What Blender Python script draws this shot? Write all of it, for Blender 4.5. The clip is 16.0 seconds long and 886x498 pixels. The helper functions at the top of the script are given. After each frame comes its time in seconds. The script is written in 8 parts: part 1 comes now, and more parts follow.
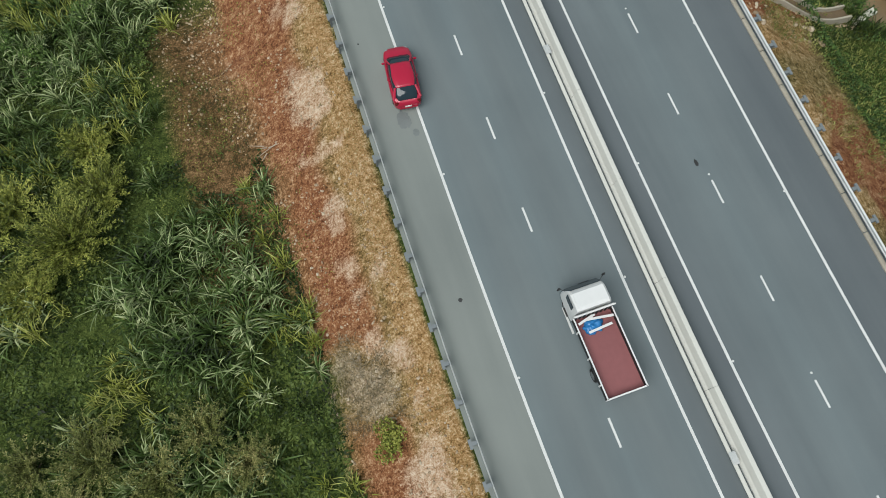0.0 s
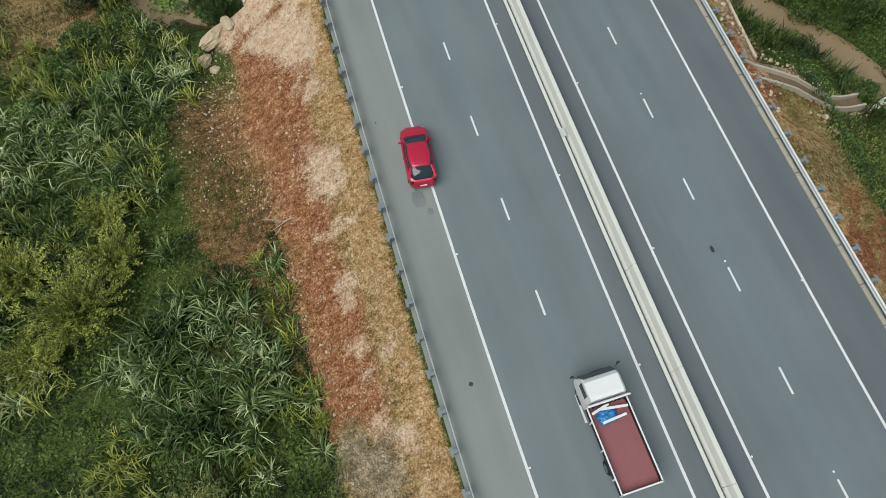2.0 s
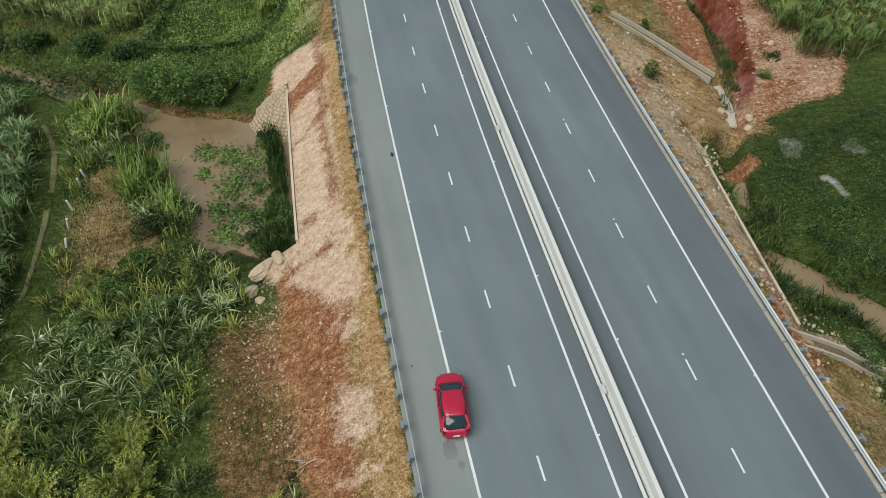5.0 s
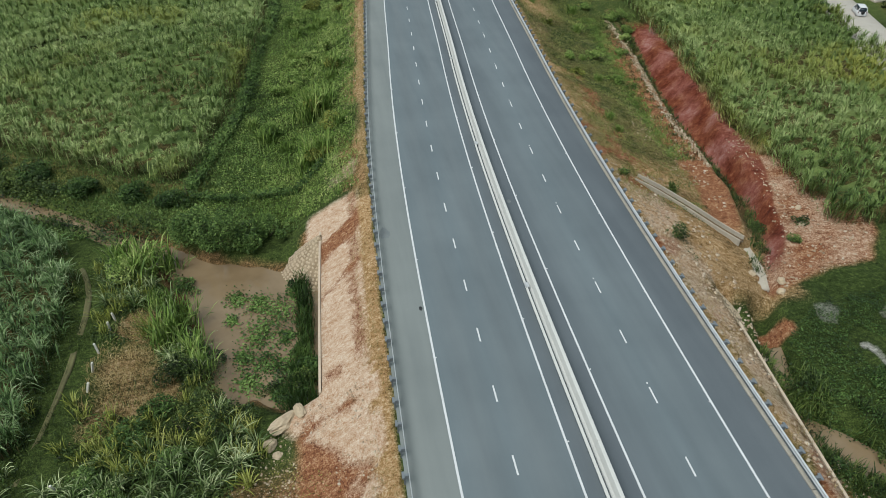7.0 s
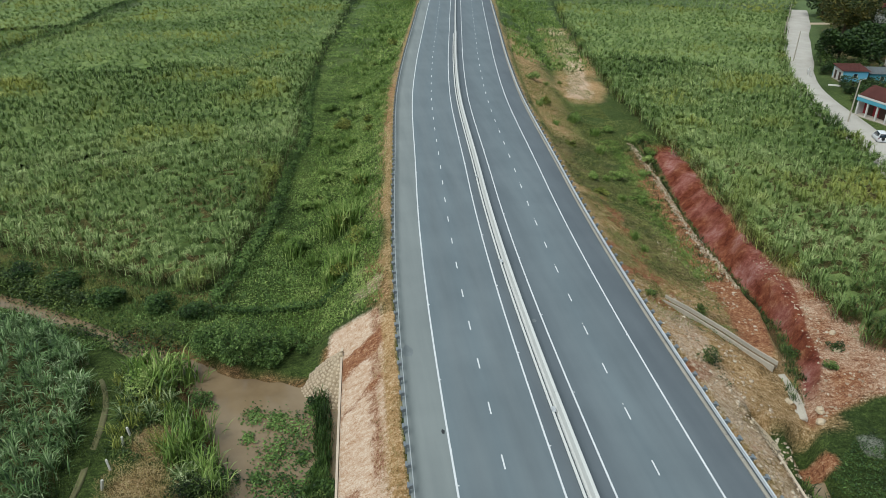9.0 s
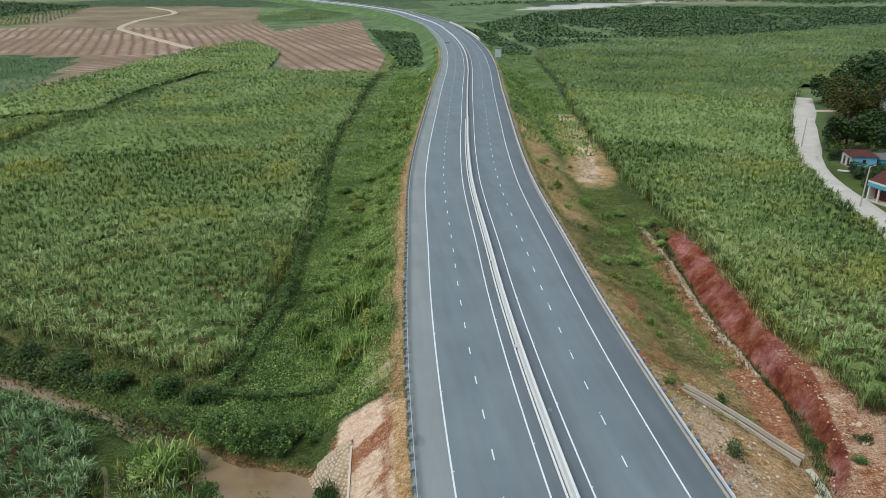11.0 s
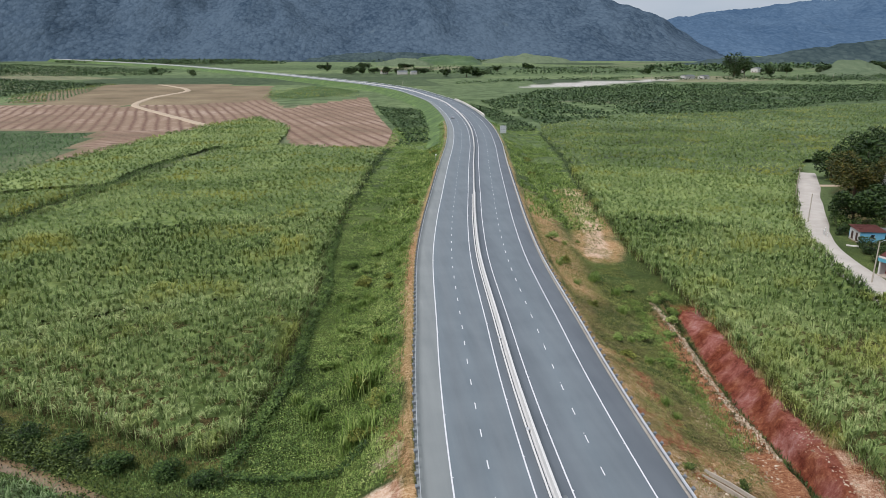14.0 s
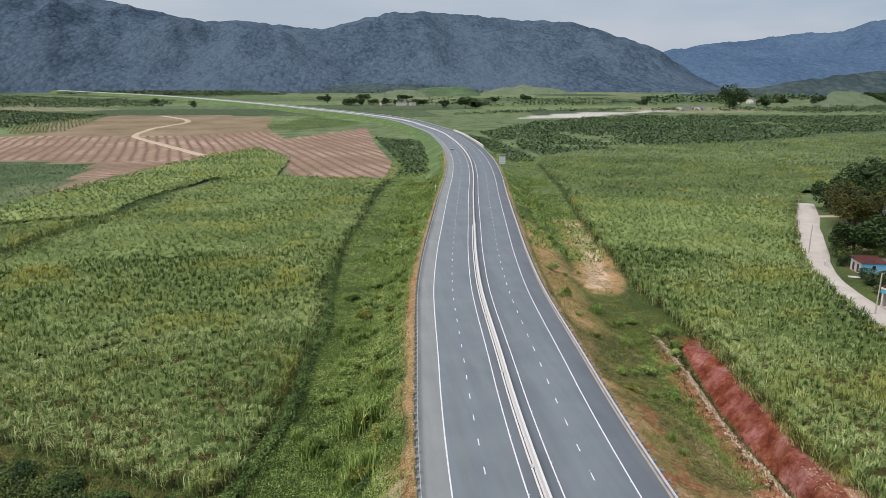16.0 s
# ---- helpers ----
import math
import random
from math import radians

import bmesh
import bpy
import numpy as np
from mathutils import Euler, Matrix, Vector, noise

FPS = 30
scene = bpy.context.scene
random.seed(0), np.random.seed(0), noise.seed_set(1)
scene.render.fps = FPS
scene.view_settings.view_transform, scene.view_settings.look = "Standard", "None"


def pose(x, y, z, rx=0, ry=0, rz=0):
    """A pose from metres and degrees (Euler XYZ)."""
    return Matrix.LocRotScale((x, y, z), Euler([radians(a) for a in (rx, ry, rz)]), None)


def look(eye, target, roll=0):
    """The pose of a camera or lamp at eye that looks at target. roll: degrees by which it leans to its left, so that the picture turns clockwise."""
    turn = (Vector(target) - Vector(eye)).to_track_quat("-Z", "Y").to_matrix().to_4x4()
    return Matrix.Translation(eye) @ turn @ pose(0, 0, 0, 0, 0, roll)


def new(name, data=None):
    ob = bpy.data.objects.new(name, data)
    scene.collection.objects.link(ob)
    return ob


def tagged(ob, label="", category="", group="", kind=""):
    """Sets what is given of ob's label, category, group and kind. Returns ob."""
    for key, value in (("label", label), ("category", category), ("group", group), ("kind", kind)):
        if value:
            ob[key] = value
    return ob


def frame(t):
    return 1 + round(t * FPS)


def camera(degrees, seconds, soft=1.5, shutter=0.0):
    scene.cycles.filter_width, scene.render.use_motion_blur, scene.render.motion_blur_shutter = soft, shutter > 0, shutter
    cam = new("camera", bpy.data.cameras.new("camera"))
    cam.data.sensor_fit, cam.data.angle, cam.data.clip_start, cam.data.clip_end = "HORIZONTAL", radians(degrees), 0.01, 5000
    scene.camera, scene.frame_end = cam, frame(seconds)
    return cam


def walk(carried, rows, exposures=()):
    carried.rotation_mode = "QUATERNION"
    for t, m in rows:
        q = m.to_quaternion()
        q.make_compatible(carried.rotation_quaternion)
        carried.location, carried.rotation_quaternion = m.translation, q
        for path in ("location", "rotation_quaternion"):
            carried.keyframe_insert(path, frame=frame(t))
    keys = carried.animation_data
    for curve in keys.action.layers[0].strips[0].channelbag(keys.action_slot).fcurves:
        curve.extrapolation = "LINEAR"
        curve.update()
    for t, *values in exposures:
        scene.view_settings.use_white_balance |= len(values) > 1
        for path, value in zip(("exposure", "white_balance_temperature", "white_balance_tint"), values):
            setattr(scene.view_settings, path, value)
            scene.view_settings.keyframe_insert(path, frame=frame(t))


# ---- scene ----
# ---- camera: seconds, x, y, z, degrees below level, degrees right of north, roll ----
cam = camera(63.30, 16.0, soft=0.8)
PATH = [
    (0.0, -14.678, -0.833, 36.741, 70.206, 19.719, 0.429),
    (0.5, -14.599, -0.516, 36.769, 69.654, 19.383, 0.342),
    (1.0, -14.530, -0.208, 36.797, 68.720, 18.927, 0.177),
    (1.5, -14.470, 0.092, 36.825, 67.378, 18.308, 0.006),
    (2.0, -14.419, 0.384, 36.853, 65.509, 17.578, -0.071),
    (2.5, -14.377, 0.669, 36.882, 63.164, 16.928, 0.038),
    (3.0, -14.343, 0.947, 36.912, 60.383, 16.210, 0.107),
    (3.5, -14.318, 1.217, 36.942, 57.475, 15.379, -0.020),
    (4.0, -14.301, 1.481, 36.974, 54.352, 14.580, -0.063),
    (4.5, -14.291, 1.738, 37.006, 51.118, 13.819, -0.043),
    (5.0, -14.289, 1.988, 37.039, 47.872, 13.088, -0.004),
    (5.5, -14.295, 2.233, 37.072, 44.692, 12.386, 0.033),
    (6.0, -14.307, 2.472, 37.107, 41.656, 11.710, 0.047),
    (6.5, -14.325, 2.705, 37.144, 38.841, 11.061, 0.020),
    (7.0, -14.350, 2.933, 37.181, 36.271, 10.429, -0.019),
    (7.5, -14.382, 3.156, 37.220, 33.809, 9.812, 0.059),
    (8.0, -14.418, 3.374, 37.260, 31.521, 9.297, 0.080),
    (8.5, -14.461, 3.588, 37.301, 29.421, 8.827, 0.083),
    (9.0, -14.509, 3.797, 37.344, 27.394, 8.415, 0.091),
    (9.5, -14.561, 4.002, 37.388, 25.541, 8.098, 0.100),
    (10.0, -14.618, 4.203, 37.435, 23.880, 7.864, 0.110),
    (10.5, -14.680, 4.401, 37.483, 22.388, 7.683, 0.118),
    (11.0, -14.746, 4.596, 37.532, 21.042, 7.530, 0.124),
    (11.5, -14.816, 4.787, 37.584, 19.821, 7.377, 0.126),
    (12.0, -14.889, 4.976, 37.638, 18.714, 7.224, 0.122),
    (12.5, -14.966, 5.162, 37.693, 17.738, 7.144, 0.112),
    (13.0, -15.045, 5.346, 37.751, 16.843, 7.106, 0.093),
    (13.5, -15.127, 5.528, 37.811, 16.046, 7.095, 0.069),
    (14.0, -15.212, 5.708, 37.873, 15.331, 7.125, 0.083),
    (14.5, -15.299, 5.886, 37.937, 14.658, 7.134, 0.087),
    (15.0, -15.388, 6.063, 38.004, 14.049, 7.155, 0.028),
    (15.5, -15.479, 6.240, 38.074, 13.489, 7.160, 0.065),
    (16.0, -15.571, 6.415, 38.146, 12.977, 7.245, 0.080),
]
walk(cam, [(t, pose(x, y, z, 90 - dip, 0, -turn) @ pose(0, 0, 0, 0, 0, roll)) for t, x, y, z, dip, turn, roll in PATH],
     exposures=[(0.0, -0.16, 6350, 9), (4.0, -0.1, 6350, 9), (6.5, -0.16, 6150, 9), (9.0, -0.06, 5950, 8), (12.0, 0.04, 5850, 15), (14.0, 0.14, 6100, 21), (16.0, 0.19, 6300, 23)])

# ---- overcast daylight ----
SUN_UP, SUN_TURN = radians(55), radians(235)
world = bpy.data.worlds.new("overcast_sky")
scene.world = world
world.use_nodes = True
wn, wl = world.node_tree.nodes, world.node_tree.links
wn.clear()
sky = wn.new("ShaderNodeTexSky")
sky.sky_type = "NISHITA"
sky.sun_disc = False
sky.sun_elevation, sky.sun_rotation = SUN_UP, SUN_TURN
sky.dust_density = 2.0
w_co = wn.new("ShaderNodeTexCoord")
w_map = wn.new("ShaderNodeMapping")
w_map.inputs["Scale"].default_value = (1.0, 1.0, 4.5)
w_noise = wn.new("ShaderNodeTexNoise")
w_noise.inputs["Scale"].default_value = 2.2
w_noise.inputs["Detail"].default_value = 5.0
w_ramp = wn.new("ShaderNodeValToRGB")
w_ramp.color_ramp.elements[0].position, w_ramp.color_ramp.elements[0].color = 0.36, (3.5, 4.7, 5.2, 1)
w_ramp.color_ramp.elements[1].position, w_ramp.color_ramp.elements[1].color = 0.62, (5.2, 5.95, 6.1, 1)
w_mix = wn.new("ShaderNodeMixRGB")
w_mix.inputs["Fac"].default_value = 0.86
w_bg = wn.new("ShaderNodeBackground")
w_bg.inputs["Strength"].default_value = 0.088
w_out = wn.new("ShaderNodeOutputWorld")
wl.new(w_co.outputs["Generated"], w_map.inputs["Vector"])
wl.new(w_map.outputs["Vector"], w_noise.inputs["Vector"])
wl.new(w_noise.outputs["Fac"], w_ramp.inputs["Fac"])
wl.new(sky.outputs["Color"], w_mix.inputs["Color1"])
wl.new(w_ramp.outputs["Color"], w_mix.inputs["Color2"])
wl.new(w_mix.outputs["Color"], w_bg.inputs["Color"])
wl.new(w_bg.outputs["Background"], w_out.inputs["Surface"])
sun_data = bpy.data.lights.new("sun", "SUN")
sun_data.energy, sun_data.angle, sun_data.color = 4.3, radians(50), (1.0, 0.97, 0.92)
sun = new("sun", sun_data)
sun.matrix_world = look((60 * math.sin(SUN_TURN), 60 * math.cos(SUN_TURN), 100), (0, 0, 0))


# ---- small tools ----
def lin(c):
    """A paint-chart hex colour as a linear RGBA base colour."""
    v = [int(c[i:i + 2], 16) / 255 for i in (0, 2, 4)]
    return tuple(0.72 * (x / 12.92 if x <= 0.04045 else ((x + 0.055) / 1.055) ** 2.4) for x in v) + (1.0,)


def hash2(ix, iy, seed):
    n = (ix.astype(np.int64) * 374761393 + iy.astype(np.int64) * 668265263 + seed * 1442695041) & 0x7FFFFFFF
    n = ((n ^ (n >> 13)) * 1274126177) & 0x7FFFFFFF
    return ((n ^ (n >> 16)) & 0xFFFF) / 65535.0


def vnoise(x, y, size, seed=0):
    """Smooth value noise, 0 to 1, with cells of that size."""
    u, v = np.asarray(x, float) / size, np.asarray(y, float) / size
    iu, iv = np.floor(u), np.floor(v)
    fu, fv = u - iu, v - iv
    fu, fv = fu * fu * (3 - 2 * fu), fv * fv * (3 - 2 * fv)
    a, b = hash2(iu, iv, seed), hash2(iu + 1, iv, seed)
    c, d = hash2(iu, iv + 1, seed), hash2(iu + 1, iv + 1, seed)
    return (a * (1 - fu) + b * fu) * (1 - fv) + (c * (1 - fu) + d * fu) * fv


def fbm(x, y, size, octaves=4, seed=0):
    out, amp, tot = 0.0, 1.0, 0.0
    for i in range(octaves):
        out = out + amp * vnoise(x, y, size / 2 ** i, seed + i)
        tot += amp
        amp *= 0.5
    return out / tot


def smooth(a, b, v):
    w = np.clip((np.asarray(v, float) - a) / (b - a), 0, 1)
    return w * w * (3 - 2 * w)


def raw_mesh(name, verts, faces, mat=None, shade=None):
    """A mesh from numpy arrays: verts (n, 3), faces a list of index arrays (m, 3) or (m, 4)."""
    me = bpy.data.meshes.new(name)
    faces = [np.asarray(f_) for f_ in faces if len(f_)]
    verts = np.asarray(verts, np.float32)
    me.vertices.add(len(verts))
    me.vertices.foreach_set("co", verts.ravel())
    total = sum(f_.size for f_ in faces)
    me.loops.add(total)
    me.loops.foreach_set("vertex_index", np.concatenate([f_.ravel() for f_ in faces]).astype(np.int32))
    counts = np.concatenate([np.full(len(f_), f_.shape[1]) for f_ in faces])
    me.polygons.add(len(counts))
    me.polygons.foreach_set("loop_start", np.concatenate([[0], np.cumsum(counts)[:-1]]).astype(np.int32))
    if shade is not None:
        me.polygons.foreach_set("use_smooth", np.full(len(counts), shade, bool))
    me.update(calc_edges=True)
    if mat:
        me.materials.append(mat)
    return me


def part(name, bm, mat, parent=None, label="", smooth_faces=False):
    """Links a bmesh as one mesh object, under a thing or a part."""
    me = bpy.data.meshes.new(name)
    if smooth_faces:
        for f_ in bm.faces:
            f_.smooth = True
    bm.to_mesh(me)
    bm.free()
    me.materials.append(mat)
    ob = new(name, me)
    if parent:
        ob.parent = parent
    if label:
        tagged(ob, label)
    return ob


def share(name, me, parent, m=None):
    ob = new(name, me)
    ob.parent = parent
    if m is not None:
        ob.matrix_basis = m
    return ob


def box(bm, size, at=(0, 0, 0), bevel=0.0, rz=0.0, m=None):
    """A box of that size round a centre, added to bm."""
    made = bmesh.ops.create_cube(bm, size=1.0)["verts"]
    bmesh.ops.scale(bm, vec=size, verts=made)
    if bevel:
        edges = list({e for v in made for e in v.link_edges})
        made = bmesh.ops.bevel(bm, geom=edges, offset=bevel, segments=2, affect="EDGES")["verts"]
    mat = (m if m is not None else Matrix.Identity(4)) @ Matrix.Translation(at) @ Matrix.Rotation(rz, 4, "Z")
    bmesh.ops.transform(bm, matrix=mat, verts=made)
    return bm


def rod(bm, a, b, r0, r1=None, sides=8):
    """A round bar from a to b."""
    a, b = Vector(a), Vector(b)
    made = bmesh.ops.create_cone(bm, cap_ends=True, segments=sides, radius1=r0, radius2=r0 if r1 is None else r1, depth=(b - a).length)["verts"]
    turn = (b - a).to_track_quat("Z", "Y").to_matrix().to_4x4()
    bmesh.ops.transform(bm, matrix=Matrix.Translation((a + b) / 2) @ turn, verts=made)
    return bm


def empty(name, m, label, category, group="", kind=""):
    ob = new(name)
    ob.matrix_basis = m
    return tagged(ob, label, category, group, kind)


# ---- materials ----
def mat_new(name, rough=0.8, metal=0.0):
    m = bpy.data.materials.new(name)
    m.use_nodes = True
    b = m.node_tree.nodes["Principled BSDF"]
    b.inputs["Roughness"].default_value, b.inputs["Metallic"].default_value = rough, metal
    return m, m.node_tree.nodes, m.node_tree.links, b


def tex_noise(n, l, scale, detail=4.0, coord=None, rough=0.55):
    t = n.new("ShaderNodeTexNoise")
    t.inputs["Scale"].default_value, t.inputs["Detail"].default_value = scale, detail
    t.inputs["Roughness"].default_value = rough
    l.new(coord, t.inputs["Vector"])
    return t.outputs["Fac"]


def ramp(n, l, fac, stops):
    r = n.new("ShaderNodeValToRGB")
    e = r.color_ramp.elements
    while len(e) < len(stops):
        e.new(0.5)
    for i, (p, c) in enumerate(stops):
        e[i].position, e[i].color = p, c if len(c) == 4 else (*c, 1)
    l.new(fac, r.inputs["Fac"])
    return r.outputs["Color"]


def mix(n, l, fac, a, b, how="MIX"):
    m = n.new("ShaderNodeMixRGB")
    m.blend_type = how
    for sock, v in ((m.inputs["Fac"], fac), (m.inputs["Color1"], a), (m.inputs["Color2"], b)):
        if isinstance(v, (int, float)):
            sock.default_value = v
        elif isinstance(v, tuple):
            sock.default_value = v if len(v) == 4 else (*v, 1)
        else:
            l.new(v, sock)
    return m.outputs["Color"]


def calc(n, l, op, a, b=0.0, c=0.0, clamp=False):
    m = n.new("ShaderNodeMath")
    m.operation, m.use_clamp = op, clamp
    for sock, v in zip(m.inputs, (a, b, c)):
        if isinstance(v, (int, float)):
            sock.default_value = v
        else:
            l.new(v, sock)
    return m.outputs["Value"]


def bump(n, l, b, height, strength, dist):
    k = n.new("ShaderNodeBump")
    k.inputs["Strength"].default_value, k.inputs["Distance"].default_value = strength, dist
    l.new(height, k.inputs["Height"])
    l.new(k.outputs["Normal"], b.inputs["Normal"])


def plain(name, colour, rough=0.7, metal=0.0, var=0.18, scale=6.0, bumps=0.0, coat=0.0):
    """A surface of one material, with grain and wear at two scales."""
    m, n, l, b = mat_new(name, rough, metal)
    co = n.new("ShaderNodeTexCoord").outputs["Object"]
    big, small = tex_noise(n, l, scale * 0.22, 3, co), tex_noise(n, l, scale * 3.0, 3, co)
    g = calc(n, l, "ADD", calc(n, l, "MULTIPLY", big, 0.6), calc(n, l, "MULTIPLY", small, 0.4))
    c = colour[:3]
    l.new(ramp(n, l, g, [(0.3, tuple(x * (1 - var) for x in c)), (0.7, tuple(min(1, x * (1 + var)) for x in c))]), b.inputs["Base Color"])
    if bumps:
        bump(n, l, b, small, 0.5, bumps)
    b.inputs["Coat Weight"].default_value = coat
    return m


def foliage(name, dark, mid, light, patch=22.0, rough=0.55, dry=None, dry_at=0.66, swing=0.7):
    """Leaves: colour differs from leaf to leaf and from patch to patch."""
    m, n, l, b = mat_new(name, rough)
    geo = n.new("ShaderNodeNewGeometry")
    big = tex_noise(n, l, 1.0 / patch, 3, geo.outputs["Position"])
    tuft = tex_noise(n, l, 0.55, 2, geo.outputs["Position"])
    v = calc(n, l, "ADD", calc(n, l, "MULTIPLY", geo.outputs["Random Per Island"], 0.42), calc(n, l, "ADD", calc(n, l, "MULTIPLY", calc(n, l, "SUBTRACT", big, 0.5 - 0.14 / swing), swing), calc(n, l, "MULTIPLY", calc(n, l, "SUBTRACT", tuft, 0.35), 0.8)))
    c = ramp(n, l, v, [(0.1, dark), (0.45, mid), (0.85, light)])
    if dry:
        pick = tex_noise(n, l, 1.7 / patch, 2, geo.outputs["Position"])
        w = calc(n, l, "MULTIPLY", calc(n, l, "SUBTRACT", pick, dry_at - 0.08), 5.0, clamp=True)
        c = mix(n, l, calc(n, l, "MULTIPLY", w, 0.75), c, dry)
    l.new(c, b.inputs["Base Color"])
    b.inputs["Specular IOR Level"].default_value = 0.18
    return m


# ---- the line of the road, the lie of the land ----
CX, CY = -15.0, 5.0
ROAD_PTS = [(0.62, -70), (0.42, -40), (0.2, -15), (0.02, -3), (0.0, 0), (0.08, 10), (0.28, 20), (0.53, 30), (0.85, 40), (1.24, 50), (1.72, 60),
            (2.32, 70), (3.04, 80), (3.88, 90), (4.83, 100), (8.7, 140), (12.2, 165), (18.3, 203), (27, 256), (36.5, 312), (45.5, 376),
            (52, 445), (56, 525), (57, 600), (52, 660), (40, 754), (6, 866), (-32, 948), (-117, 1120), (-228, 1318), (-380, 1552), (-545, 1739),
            (-741, 1945), (-954, 2135)]


def rise(x, y):
    """The valley floor climbs slowly towards the hills."""
    d = np.hypot(np.asarray(x, float) - CX, np.asarray(y, float) - CY)
    return 24 * np.clip((d - 600) / 1700, 0, None) ** 1.2


def spline_line(pts, step):
    p = np.array(pts, float)
    out = []
    for i in range(len(p) - 1):
        p0, p1, p2, p3 = p[max(i - 1, 0)], p[i], p[i + 1], p[min(i + 2, len(p) - 1)]
        l01, l12, l23 = (max(np.linalg.norm(b - a), 1e-6) for a, b in ((p0, p1), (p1, p2), (p2, p3)))
        m1 = (p2 - p1) if i == 0 else l12 * ((p1 - p0) / l01 * l12 + (p2 - p1) / l12 * l01) / (l01 + l12)
        m2 = (p2 - p1) if i == len(p) - 2 else l12 * ((p2 - p1) / l12 * l23 + (p3 - p2) / l23 * l12) / (l12 + l23)
        k = max(2, int(l12 / step))
        w = np.linspace(0, 1, k, endpoint=False)[:, None]
        out.append((2 * w ** 3 - 3 * w ** 2 + 1) * p1 + (w ** 3 - 2 * w ** 2 + w) * m1 + (-2 * w ** 3 + 3 * w ** 2) * p2 + (w ** 3 - w ** 2) * m2)
    out.append(p[-1:])
    return np.concatenate(out)


LINE = spline_line(ROAD_PTS, 2.0)
SEG = np.diff(LINE, axis=0)
SEG_LEN = np.linalg.norm(SEG, axis=1)
STATION = np.concatenate([[0], np.cumsum(SEG_LEN)])
STATION = STATION - np.interp(0.0, LINE[:200, 1], STATION[:200])


def road_z(s):
    u = np.clip(np.asarray(s, float) / 50, -0.3, 1.9)
    x = np.interp(s, STATION, LINE[:, 0])
    y = np.interp(s, STATION, LINE[:, 1])
    return -0.4385 * u * u + 0.161 * u ** 3 + rise(x, y)


def on_road(s, o, z=0.0):
    """World places at stations s along the centre line, o metres to its right, z above the road."""
    s, o = np.broadcast_arrays(np.asarray(s, float), np.asarray(o, float))
    x, y = np.interp(s, STATION, LINE[:, 0]), np.interp(s, STATION, LINE[:, 1])
    x2, y2 = np.interp(s + 1.0, STATION, LINE[:, 0]), np.interp(s + 1.0, STATION, LINE[:, 1])
    x1, y1 = np.interp(s - 1.0, STATION, LINE[:, 0]), np.interp(s - 1.0, STATION, LINE[:, 1])
    n_ = np.hypot(x2 - x1, y2 - y1) + 1e-9
    tx, ty = (x2 - x1) / n_, (y2 - y1) / n_
    return np.stack([x + o * ty, y - o * tx, road_z(s) + z], axis=-1)


def heading(s):
    a, b = on_road(s - 1.0, 0.0), on_road(s + 1.0, 0.0)
    return math.degrees(math.atan2(b[1] - a[1], b[0] - a[0])) - 90


def road_coords(x, y):
    """Station and distance to the right of the centre line, for many places."""
    x, y = np.ravel(np.asarray(x, float)), np.ravel(np.asarray(y, float))
    coarse = np.arange(0, len(LINE), 2)
    s_out, o_out = np.empty(len(x)), np.empty(len(x))
    for i in range(0, len(x), 20000):
        px, py = x[i:i + 20000], y[i:i + 20000]
        d = (px[:, None] - LINE[coarse, 0]) ** 2 + (py[:, None] - LINE[coarse, 1]) ** 2
        k0 = coarse[np.argmin(d, axis=1)]
        best = np.full(len(px), 1e18)
        bs, bo = np.zeros(len(px)), np.zeros(len(px))
        for off in (-2, -1, 0, 1):
            k = np.clip(k0 + off, 0, len(SEG) - 1)
            ax, ay = px - LINE[k, 0], py - LINE[k, 1]
            w = np.clip((ax * SEG[k, 0] + ay * SEG[k, 1]) / SEG_LEN[k] ** 2, 0, 1)
            rx, ry = ax - w * SEG[k, 0], ay - w * SEG[k, 1]
            dd = rx * rx + ry * ry
            side = np.where(SEG[k, 0] * ry - SEG[k, 1] * rx > 0, -1.0, 1.0)
            better = dd < best
            best = np.where(better, dd, best)
            bs = np.where(better, STATION[k] + w * SEG_LEN[k], bs)
            bo = np.where(better, side * np.sqrt(dd), bo)
        s_out[i:i + 20000], o_out[i:i + 20000] = bs, bo
    return s_out, o_out


def line_dist(x, y, pts):
    """Distance to a polyline, the share of the way along it, and the side (right positive)."""
    best = np.full(np.shape(x), 1e9)
    along, side = np.zeros(np.shape(x)), np.zeros(np.shape(x))
    n_ = len(pts) - 1
    for i, ((x0, y0), (x1, y1)) in enumerate(zip(pts[:-1], pts[1:])):
        dx, dy = x1 - x0, y1 - y0
        w = np.clip(((x - x0) * dx + (y - y0) * dy) / (dx * dx + dy * dy), 0, 1)
        rx, ry = x - x0 - w * dx, y - y0 - w * dy
        d = np.hypot(rx, ry)
        near = d < best
        best = np.where(near, d, best)
        along = np.where(near, (i + w) / n_, along)
        side = np.where(near, np.where(dx * ry - dy * rx > 0, -1.0, 1.0), side)
    return best, along, side


def inside(x, y, poly):
    """Which places lie inside a polygon."""
    r = np.zeros(np.shape(x), bool)
    for (x0, y0), (x1, y1) in zip(poly, poly[1:] + poly[:1]):
        hit = ((y0 > y) != (y1 > y)) & (x < (x1 - x0) * (y - y0) / (y1 - y0 + 1e-12) + x0)
        r ^= hit
    return r


def poly_dist(x, y, poly):
    """Signed distance to a polygon's edge, negative inside."""
    d = line_dist(x, y, poly + poly[:1])[0]
    return np.where(inside(x, y, poly), -d, d)


